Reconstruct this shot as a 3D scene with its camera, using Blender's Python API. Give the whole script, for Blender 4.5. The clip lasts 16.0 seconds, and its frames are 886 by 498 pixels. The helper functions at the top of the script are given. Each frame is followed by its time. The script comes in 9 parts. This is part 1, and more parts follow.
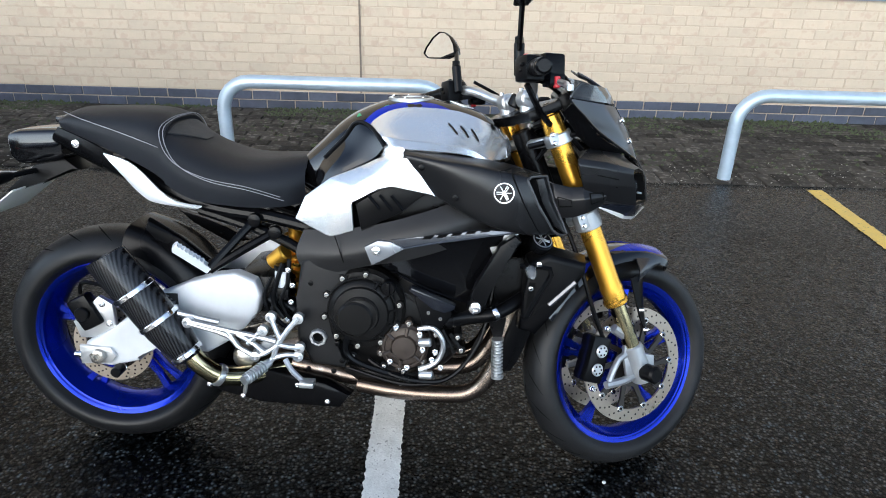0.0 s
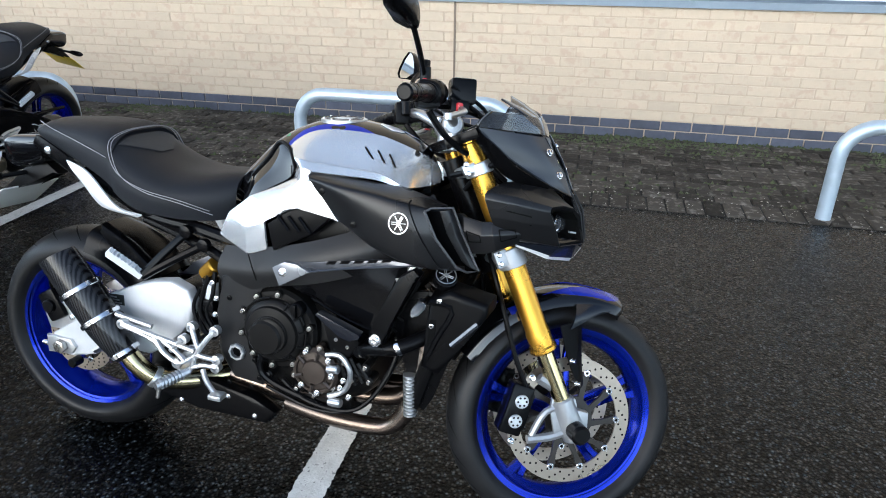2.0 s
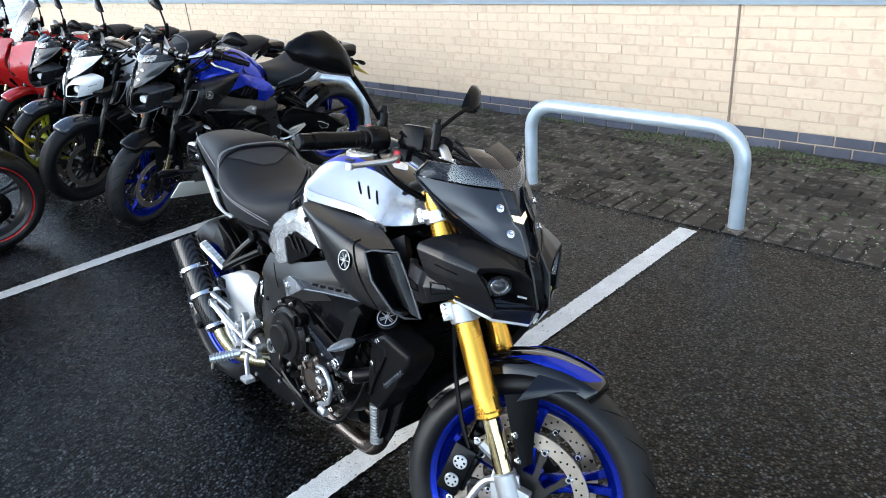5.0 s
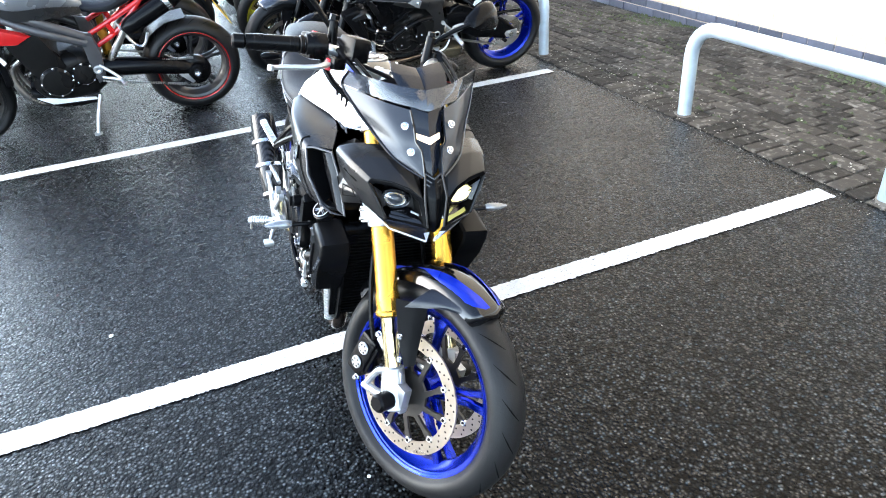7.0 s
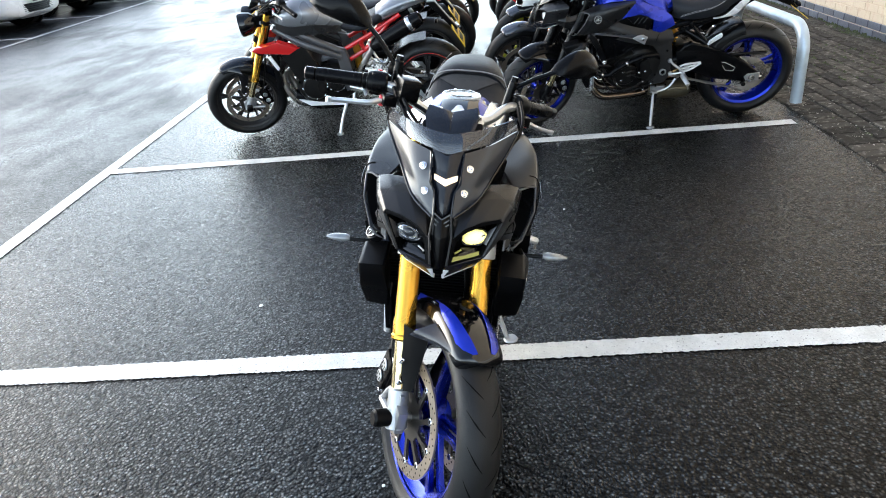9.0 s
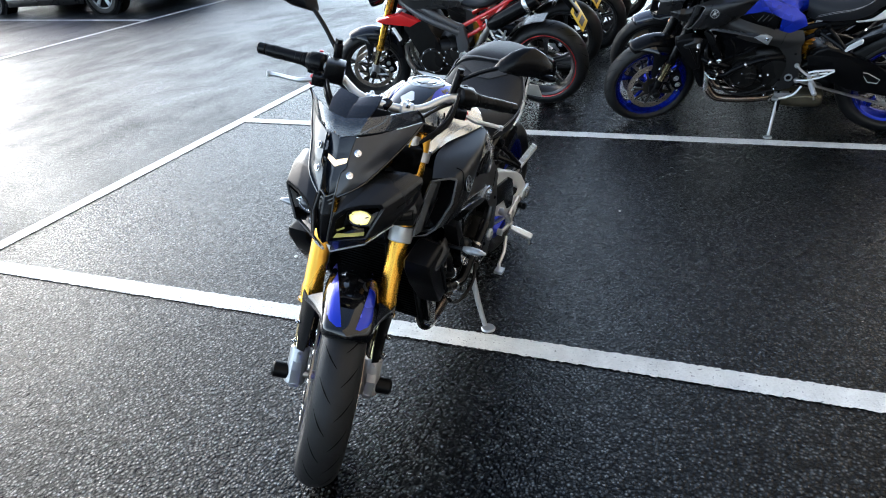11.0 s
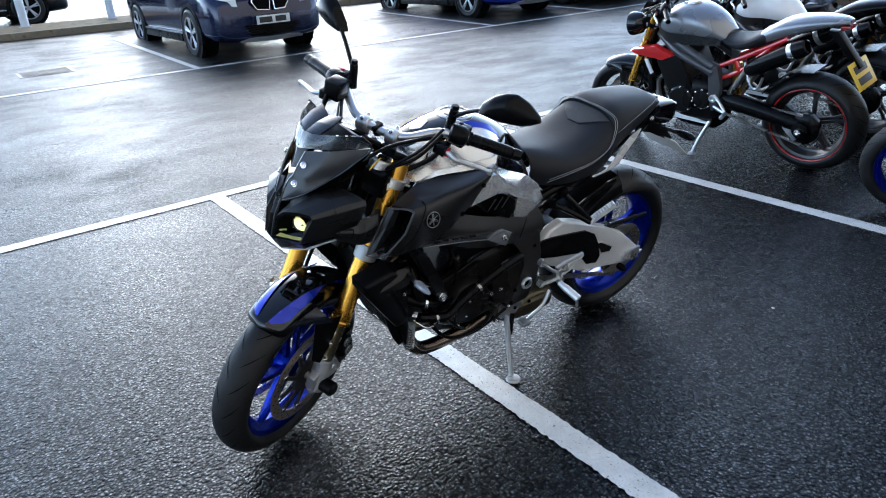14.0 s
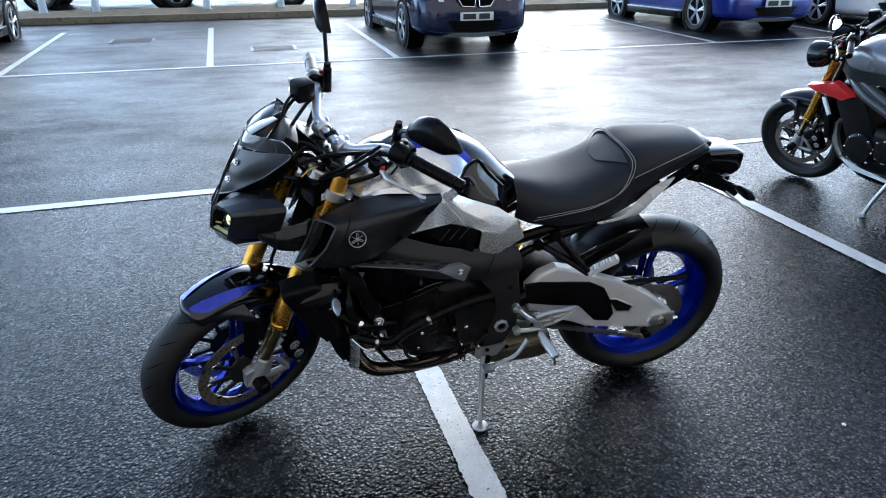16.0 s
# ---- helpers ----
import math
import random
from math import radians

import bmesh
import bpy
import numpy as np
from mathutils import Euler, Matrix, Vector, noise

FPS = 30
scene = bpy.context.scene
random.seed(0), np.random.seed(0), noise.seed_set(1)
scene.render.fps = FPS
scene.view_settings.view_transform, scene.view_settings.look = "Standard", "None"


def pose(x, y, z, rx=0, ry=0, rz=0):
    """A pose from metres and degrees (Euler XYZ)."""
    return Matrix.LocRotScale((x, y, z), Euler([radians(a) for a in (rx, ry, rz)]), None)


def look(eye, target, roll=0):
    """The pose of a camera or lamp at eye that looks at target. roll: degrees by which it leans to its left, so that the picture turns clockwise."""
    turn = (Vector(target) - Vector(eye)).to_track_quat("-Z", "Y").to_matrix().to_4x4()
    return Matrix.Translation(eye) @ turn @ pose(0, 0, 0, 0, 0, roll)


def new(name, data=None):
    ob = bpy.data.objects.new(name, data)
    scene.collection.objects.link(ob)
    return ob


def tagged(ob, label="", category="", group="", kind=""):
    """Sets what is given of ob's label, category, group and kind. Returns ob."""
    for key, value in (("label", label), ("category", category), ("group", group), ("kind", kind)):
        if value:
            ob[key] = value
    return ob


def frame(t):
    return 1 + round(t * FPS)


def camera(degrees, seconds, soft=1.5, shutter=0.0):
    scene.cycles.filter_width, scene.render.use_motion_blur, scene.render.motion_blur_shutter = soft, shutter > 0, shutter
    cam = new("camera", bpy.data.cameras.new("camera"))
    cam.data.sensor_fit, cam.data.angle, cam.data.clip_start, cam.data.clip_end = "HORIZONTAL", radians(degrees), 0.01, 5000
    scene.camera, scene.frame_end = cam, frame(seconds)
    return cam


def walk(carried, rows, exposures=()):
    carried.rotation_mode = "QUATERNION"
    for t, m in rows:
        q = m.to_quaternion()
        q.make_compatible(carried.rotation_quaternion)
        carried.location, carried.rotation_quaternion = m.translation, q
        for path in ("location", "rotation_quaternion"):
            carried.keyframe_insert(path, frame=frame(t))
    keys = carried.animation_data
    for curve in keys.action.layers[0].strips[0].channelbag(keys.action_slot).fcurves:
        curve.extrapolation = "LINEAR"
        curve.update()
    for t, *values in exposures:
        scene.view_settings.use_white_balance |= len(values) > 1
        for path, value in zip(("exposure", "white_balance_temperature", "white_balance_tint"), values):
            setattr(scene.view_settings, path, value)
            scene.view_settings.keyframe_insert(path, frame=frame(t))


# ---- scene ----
cam = camera(66.5, 16.0, soft=1.0)
METRES, EYE, TILT, LEAN, TURN = 7.0, 1.5, -24.0, 0.0, 0.0
PATH = [
    (0, (0.127, -1.769, 1.392), (0.156, 0.034, 0.527), 1.8),
    (0.5, (0.27, -1.736, 1.392), (0.187, 0.077, 0.55), 1.0),
    (1, (0.473, -1.719, 1.428), (0.158, 0.077, 0.606), 0.7),
    (1.5, (0.576, -1.709, 1.414), (0.222, 0.078, 0.589), 0.6),
    (2, (0.688, -1.62, 1.41), (0.271, 0.146, 0.57), 0.4),
    (2.5, (0.788, -1.528, 1.424), (0.266, 0.209, 0.582), 0.9),
    (3, (0.913, -1.475, 1.445), (0.225, 0.196, 0.587), -0.5),
    (3.2, (0.994, -1.457, 1.446), (0.177, 0.163, 0.603), -1.2),
    (5.3, (1.54, -1.046, 1.483), (0.125, 0.087, 0.637), -5.0),
    (5.5, (1.623, -0.979, 1.48), (0.135, 0.033, 0.608), -5.3),
    (6, (1.787, -0.845, 1.482), (0.253, 0.009, 0.523), -5.4),
    (6.5, (1.877, -0.72, 1.468), (0.3, 0.0, 0.469), -5.6),
    (7, (1.923, -0.584, 1.492), (0.32, 0.035, 0.468), -4.2),
    (7.5, (2.015, -0.418, 1.496), (0.288, -0.089, 0.542), -6.0),
    (8, (2.103, -0.23, 1.514), (0.324, -0.114, 0.606), -6.0),
    (8.5, (2.104, -0.108, 1.506), (0.316, -0.114, 0.609), -7.0),
    (9, (2.055, 0.017, 1.507), (0.281, -0.134, 0.595), -5.8),
    (9.2, (2.043, 0.06, 1.508), (0.273, -0.135, 0.598), -5.7),
    (11.3, (1.932, 0.863, 1.495), (0.332, 0.092, 0.577), -4.8),
    (11.5, (1.907, 0.937, 1.495), (0.339, 0.09, 0.587), -4.9),
    (12, (1.835, 1.164, 1.503), (0.471, 0.011, 0.602), -4.9),
    (12.5, (1.78, 1.306, 1.507), (0.454, 0.097, 0.625), -3.9),
    (13, (1.654, 1.374, 1.489), (0.355, 0.128, 0.617), -4.0),
    (13.5, (1.5, 1.442, 1.493), (0.276, 0.127, 0.613), -3.0),
    (14, (1.317, 1.555, 1.476), (0.236, 0.094, 0.641), -2.8),
    (14.5, (1.14, 1.69, 1.482), (0.243, 0.12, 0.626), -1.4),
    (15, (0.951, 1.706, 1.457), (0.109, 0.1, 0.612), -0.8),
    (15.5, (0.768, 1.709, 1.467), (0.005, 0.054, 0.642), 0.5),
    (16, (0.56, 1.761, 1.465), (0.034, 0.012, 0.648), -0.2),
]
walk(cam, [(t, look(eye, target, roll)) for t, eye, target, roll in PATH], [(0, 0.84, 6200, 10), (3, 0.88, 6200, 10), (5.3, 1.4, 6200, 10), (6, 2.2, 6250, 10), (7, 2.42, 6350, 10), (8, 1.92, 6500, 10), (9, 1.68, 6750, 10), (12, 1.28, 5980, 10), (13, 1.22, 5750, 10), (14, 1.12, 5650, 10), (15, 1.15, 5620, 10), (16, 1.05, 5600, 10)])

# ---- world and light ----
SUN_AZ, SUN_EL = 246.0, 24.0  # compass-like angle from +x towards +y, and height
world = bpy.data.worlds.new("sky")
scene.world = world
world.use_nodes = True
wn = world.node_tree
sky = wn.nodes.new("ShaderNodeTexSky")
sky.sky_type = "NISHITA"
sky.sun_disc = False
sky.sun_elevation = radians(SUN_EL)
sky.sun_rotation = radians(90 - SUN_AZ)
sky.air_density, sky.dust_density, sky.ozone_density = 1.0, 2.0, 4.0
wn.links.new(sky.outputs[0], wn.nodes["Background"].inputs[0])
wn.nodes["Background"].inputs[1].default_value = 0.12
# a thin veil of cloud, whiter and brighter low down
veil, join_sky, height, fade = wn.nodes.new("ShaderNodeBackground"), wn.nodes.new("ShaderNodeAddShader"), wn.nodes.new("ShaderNodeSeparateXYZ"), wn.nodes.new("ShaderNodeMapRange")
wn.links.new(wn.nodes.new("ShaderNodeTexCoord").outputs["Generated"], height.inputs[0])
fade.inputs["From Min"].default_value, fade.inputs["From Max"].default_value = 0.0, 0.62
fade.inputs["To Min"].default_value, fade.inputs["To Max"].default_value = 1.55, 0.10
wn.links.new(height.outputs["Z"], fade.inputs["Value"])
# the haze is brighter over the whole half of the sky where the sun stands
side, haze, glow = wn.nodes.new("ShaderNodeVectorMath"), wn.nodes.new("ShaderNodeMapRange"), wn.nodes.new("ShaderNodeMath")
side.operation, glow.operation, haze.interpolation_type = "DOT_PRODUCT", "MULTIPLY", "SMOOTHSTEP"
side.inputs[1].default_value = (math.cos(radians(SUN_AZ)), math.sin(radians(SUN_AZ)), 0)
haze.inputs["From Min"].default_value, haze.inputs["From Max"].default_value = -0.2, 0.95
haze.inputs["To Min"].default_value, haze.inputs["To Max"].default_value = 0.85, 2.3
wn.links.new(height.inputs[0].links[0].from_socket, side.inputs[0])
wn.links.new(side.outputs["Value"], haze.inputs["Value"])
wn.links.new(fade.outputs[0], glow.inputs[0]), wn.links.new(haze.outputs[0], glow.inputs[1])
wn.links.new(glow.outputs[0], veil.inputs["Strength"])
veil.inputs["Color"].default_value = (0.76, 0.9, 1.0, 1)
wn.links.new(wn.nodes["Background"].outputs[0], join_sky.inputs[0])
wn.links.new(veil.outputs[0], join_sky.inputs[1])
wn.links.new(join_sky.outputs[0], wn.nodes["World Output"].inputs[0])
sun = new("sun", bpy.data.lights.new("sun", "SUN"))
sun.data.energy, sun.data.angle, sun.data.color = 0.42, radians(42), (1.0, 0.84, 0.6)
sd = Vector((math.cos(radians(SUN_EL)) * math.cos(radians(SUN_AZ)), math.cos(radians(SUN_EL)) * math.sin(radians(SUN_AZ)), math.sin(radians(SUN_EL))))
sun.matrix_world = look(sd * 50, (0, 0, 0))

# ---- materials ----


def surf(name, col, rough=0.5, metal=0.0, var=0.12, scale=25.0, bump=0.0, bscale=250.0, coat=0.0, rvar=0.08, spec=0.5, col2=None, c2=0.55, isl=0.0):
    """A surface with two scales of colour change, changing gloss and fine relief. col2 shows in patches above the level c2."""
    m = bpy.data.materials.new(name)
    m.use_nodes = True
    t = m.node_tree
    N, K = t.nodes, t.links.new
    b = N["Principled BSDF"]
    tc = N.new("ShaderNodeTexCoord")
    n1, n2 = N.new("ShaderNodeTexNoise"), N.new("ShaderNodeTexNoise")
    n1.inputs["Scale"].default_value, n1.inputs["Detail"].default_value = scale, 6
    n2.inputs["Scale"].default_value, n2.inputs["Detail"].default_value = scale * 0.13, 3
    K(tc.outputs["Object"], n1.inputs["Vector"]), K(tc.outputs["Object"], n2.inputs["Vector"])
    if isl:
        away, shift = N.new("ShaderNodeObjectInfo"), N.new("ShaderNodeVectorMath")
        shift.operation = "MULTIPLY_ADD"
        shift.inputs[1].default_value = (31.0, 17.0, 23.0)
        K(away.outputs["Random"], shift.inputs[0]), K(tc.outputs["Object"], shift.inputs[2])
        K(shift.outputs[0], n1.inputs["Vector"]), K(shift.outputs[0], n2.inputs["Vector"])
    add = N.new("ShaderNodeMath")
    add.operation = "ADD"
    K(n1.outputs["Fac"], add.inputs[0]), K(n2.outputs["Fac"], add.inputs[1])
    ramp = N.new("ShaderNodeMapRange")
    ramp.inputs["From Min"].default_value, ramp.inputs["From Max"].default_value = 0.6, 1.4
    ramp.inputs["To Min"].default_value, ramp.inputs["To Max"].default_value = 1 - var, 1 + var
    K(add.outputs[0], ramp.inputs["Value"])
    hsv = N.new("ShaderNodeHueSaturation")
    hsv.inputs["Color"].default_value = (*col, 1)
    if col2:
        mx = N.new("ShaderNodeMix")
        mx.data_type = "RGBA"
        mx.inputs["A"].default_value, mx.inputs["B"].default_value = (*col, 1), (*col2, 1)
        st = N.new("ShaderNodeMapRange")
        st.inputs["From Min"].default_value, st.inputs["From Max"].default_value = c2, c2 + 0.12
        K(n1.outputs["Fac"], st.inputs["Value"]), K(st.outputs[0], mx.inputs["Factor"]), K(mx.outputs["Result"], hsv.inputs["Color"])
    if isl:
        oi, ge, am = N.new("ShaderNodeObjectInfo"), N.new("ShaderNodeNewGeometry"), N.new("ShaderNodeMath")
        am.operation = "ADD"
        fr = N.new("ShaderNodeMath")
        fr.operation = "FRACT"
        K(oi.outputs["Random"], am.inputs[0]), K(ge.outputs["Random Per Island"], am.inputs[1]), K(am.outputs[0], fr.inputs[0])
        mr, mu = N.new("ShaderNodeMapRange"), N.new("ShaderNodeMath")
        mr.inputs["To Min"].default_value, mr.inputs["To Max"].default_value = 1 - isl, 1 + isl
        mu.operation = "MULTIPLY"
        K(fr.outputs[0], mr.inputs["Value"]), K(mr.outputs[0], mu.inputs[0]), K(ramp.outputs[0], mu.inputs[1]), K(mu.outputs[0], hsv.inputs["Value"])
    else:
        K(ramp.outputs[0], hsv.inputs["Value"])
    K(hsv.outputs[0], b.inputs["Base Color"])
    rr = N.new("ShaderNodeMapRange")
    rr.inputs["From Min"].default_value, rr.inputs["From Max"].default_value = 0.3, 0.7
    rr.inputs["To Min"].default_value, rr.inputs["To Max"].default_value = max(0.02, rough - rvar), min(1, rough + rvar)
    K(n2.outputs["Fac"], rr.inputs["Value"]), K(rr.outputs[0], b.inputs["Roughness"])
    b.inputs["Metallic"].default_value = metal
    b.inputs["Specular IOR Level"].default_value = spec
    b.inputs["Coat Weight"].default_value, b.inputs["Coat Roughness"].default_value = coat, 0.04
    if bump:
        nb, bp = N.new("ShaderNodeTexNoise"), N.new("ShaderNodeBump")
        nb.inputs["Scale"].default_value, nb.inputs["Detail"].default_value = bscale, 4
        bp.inputs["Strength"].default_value, bp.inputs["Distance"].default_value = bump, 0.4 / bscale
        K(tc.outputs["Object"], nb.inputs["Vector"]), K(nb.outputs["Fac"], bp.inputs["Height"]), K(bp.outputs[0], b.inputs["Normal"])
    return m


def asphalt_material(name="wet_asphalt", worn=False):
    """Stones in a dark binder; worn: the lane's kind, smoother with dry patches, its paler colour standing in for sky
    sheen.
    """
    m = bpy.data.materials.new(name)
    m.use_nodes = True
    N, K = m.node_tree.nodes, m.node_tree.links.new
    b = N["Principled BSDF"]
    tc = N.new("ShaderNodeTexCoord")
    v, n, big, mid = N.new("ShaderNodeTexVoronoi"), N.new("ShaderNodeTexNoise"), N.new("ShaderNodeTexNoise"), N.new("ShaderNodeTexNoise")
    for o in (v, n, big, mid):
        K(tc.outputs["Object"], o.inputs["Vector"])
    v.inputs["Scale"].default_value = 98
    n.inputs["Scale"].default_value, n.inputs["Detail"].default_value = 220, 6
    big.inputs["Scale"].default_value, big.inputs["Detail"].default_value = 0.55, 5
    mid.inputs["Scale"].default_value, mid.inputs["Detail"].default_value = 5, 6
    # stones of differing grey in a dark binder
    cr = N.new("ShaderNodeValToRGB")
    cr.color_ramp.elements[0].color, cr.color_ramp.elements[1].color = (0.0004, 0.0005, 0.0006, 1), (0.054, 0.065, 0.071, 1)
    cr.color_ramp.elements[0].position, cr.color_ramp.elements[1].position = 0.2, 1.0
    cr.color_ramp.elements.new(0.72).color = (0.0048, 0.0063, 0.0072, 1)
    sx = N.new("ShaderNodeSeparateColor")
    K(v.outputs["Color"], sx.inputs[0]), K(sx.outputs[0], cr.inputs[0])
    mul = N.new("ShaderNodeMix")
    mul.data_type, mul.blend_type = "RGBA", "MULTIPLY"
    mul.inputs["Factor"].default_value = 1
    br = N.new("ShaderNodeMapRange")
    br.inputs["From Min"].default_value, br.inputs["From Max"].default_value, br.inputs["To Min"].default_value, br.inputs["To Max"].default_value = 0.3, 0.7, 0.6, 1.35
    K(mid.outputs["Fac"], br.inputs["Value"]), K(cr.outputs[0], mul.inputs["A"]), K(br.outputs[0], mul.inputs["B"])
    # black, dull cavities and lifted stone tops: shade and sky glints put into colour
    cav, mul2 = N.new("ShaderNodeMapRange"), N.new("ShaderNodeMix")
    cav.inputs["From Min"].default_value, cav.inputs["From Max"].default_value, cav.inputs["To Min"].default_value, cav.inputs["To Max"].default_value = 0.16, 0.56, 1.45, 0.1
    mul2.data_type, mul2.blend_type = "RGBA", "MULTIPLY"
    mul2.inputs["Factor"].default_value = 1
    K(v.outputs["Distance"], cav.inputs["Value"]), K(mul.outputs["Result"], mul2.inputs["A"]), K(cav.outputs[0], mul2.inputs["B"])
    K(mul2.outputs["Result"], b.inputs["Base Color"])
    gl, gv = N.new("ShaderNodeMath"), N.new("ShaderNodeMath")
    gl.operation, gv.operation = "MULTIPLY", "MULTIPLY_ADD"
    gv.inputs[1].default_value, gv.inputs[2].default_value = 0.52, 0.075
    K(cav.outputs[0], gl.inputs[0]), K(sx.outputs[2], gl.inputs[1]), K(gl.outputs[0], gv.inputs[0]), K(gv.outputs[0], b.inputs["Specular IOR Level"])
    # damp and drier patches
    rr = N.new("ShaderNodeMapRange")
    rr.inputs["From Min"].default_value, rr.inputs["From Max"].default_value, rr.inputs["To Min"].default_value, rr.inputs["To Max"].default_value = 0.36, 0.64, 0.10, 0.26
    K(big.outputs["Fac"], rr.inputs["Value"])
    st = N.new("ShaderNodeMath")
    st.operation = "MULTIPLY_ADD"
    st.inputs[1].default_value = 0.20
    K(sx.outputs[1], st.inputs[0]), K(rr.outputs[0], st.inputs[2]), K(st.outputs[0], b.inputs["Roughness"])
    inv = N.new("ShaderNodeMath")
    inv.operation = "SUBTRACT"
    inv.inputs[0].default_value = 1
    K(v.outputs["Distance"], inv.inputs[1])
    ad = N.new("ShaderNodeMath")
    ad.operation = "MULTIPLY_ADD"
    ad.inputs[1].default_value = 0.5
    K(n.outputs["Fac"], ad.inputs[0]), K(inv.outputs[0], ad.inputs[2])
    bp = N.new("ShaderNodeBump")
    bp.inputs["Strength"].default_value, bp.inputs["Distance"].default_value = 0.46, 0.0052
    if worn:
        gv.inputs[1].default_value, gv.inputs[2].default_value = 0.34, 0.10
        bp.inputs["Strength"].default_value = 0.5
        # long shallow puddles and drying streaks along the lane
        lane, pud, pr, pm = N.new("ShaderNodeMapping"), N.new("ShaderNodeTexNoise"), N.new("ShaderNodeMapRange"), N.new("ShaderNodeMath")
        lane.inputs["Scale"].default_value = (0.8, 1.5, 1.0)
        pud.inputs["Scale"].default_value, pud.inputs["Detail"].default_value = 2.2, 9
        pr.inputs["From Min"].default_value, pr.inputs["From Max"].default_value, pr.inputs["To Min"].default_value, pr.inputs["To Max"].default_value = 0.36, 0.66, 1.15, 0.82
        pm.operation = "MULTIPLY"
        K(tc.outputs["Object"], lane.inputs["Vector"]), K(lane.outputs[0], pud.inputs["Vector"]), K(pud.outputs["Fac"], pr.inputs["Value"])
        K(st.outputs[0], pm.inputs[0]), K(pr.outputs[0], pm.inputs[1]), K(pm.outputs[0], b.inputs["Roughness"])
        # the lane's base colour is raised to imitate sky sheen on far ground
        br.inputs["From Min"].default_value, br.inputs["From Max"].default_value, br.inputs["To Min"].default_value, br.inputs["To Max"].default_value = 0.42, 0.72, 1.1, 3.2
        mid.inputs["Scale"].default_value = 1.7
        rr.inputs["To Min"].default_value, rr.inputs["To Max"].default_value = 0.25, 0.38
        st.inputs[1].default_value = 0.16
    K(ad.outputs[0], bp.inputs["Height"]), K(bp.outputs[0], b.inputs["Normal"])
    return m


def carbon_material():
    m = surf("carbon_weave", (0.02, 0.02, 0.022), 0.24, var=0.1, coat=0.25, spec=0.2)
    N, K = m.node_tree.nodes, m.node_tree.links.new
    b = N["Principled BSDF"]
    tc, w, mp, cr = N.new("ShaderNodeTexCoord"), N.new("ShaderNodeTexWave"), N.new("ShaderNodeMapping"), N.new("ShaderNodeValToRGB")
    mp.inputs["Rotation"].default_value = (0.3, 0.25, 0.2)
    w.inputs["Scale"].default_value, w.inputs["Distortion"].default_value = 45, 0.6
    cr.color_ramp.elements[0].color, cr.color_ramp.elements[1].color = (0.002, 0.002, 0.0025, 1), (0.022, 0.022, 0.024, 1)
    K(tc.outputs["Object"], mp.inputs["Vector"]), K(mp.outputs[0], w.inputs["Vector"]), K(w.outputs["Fac"], cr.inputs[0]), K(cr.outputs[0], b.inputs["Base Color"])
    return m


def glass_material(name, col, rough=0.02, alpha=0.35):
    m = bpy.data.materials.new(name)
    m.use_nodes = True
    b = m.node_tree.nodes["Principled BSDF"]
    b.inputs["Base Color"].default_value = (*col, 1)
    b.inputs["Roughness"].default_value = rough
    b.inputs["Alpha"].default_value = alpha
    b.inputs["Coat Weight"].default_value = 1.0
    return m


def glow_material(name, col, power):
    m = bpy.data.materials.new(name)
    m.use_nodes = True
    b = m.node_tree.nodes["Principled BSDF"]
    b.inputs["Base Color"].default_value = (*col, 1)
    b.inputs["Emission Color"].default_value = (*col, 1)
    b.inputs["Emission Strength"].default_value = power
    return m


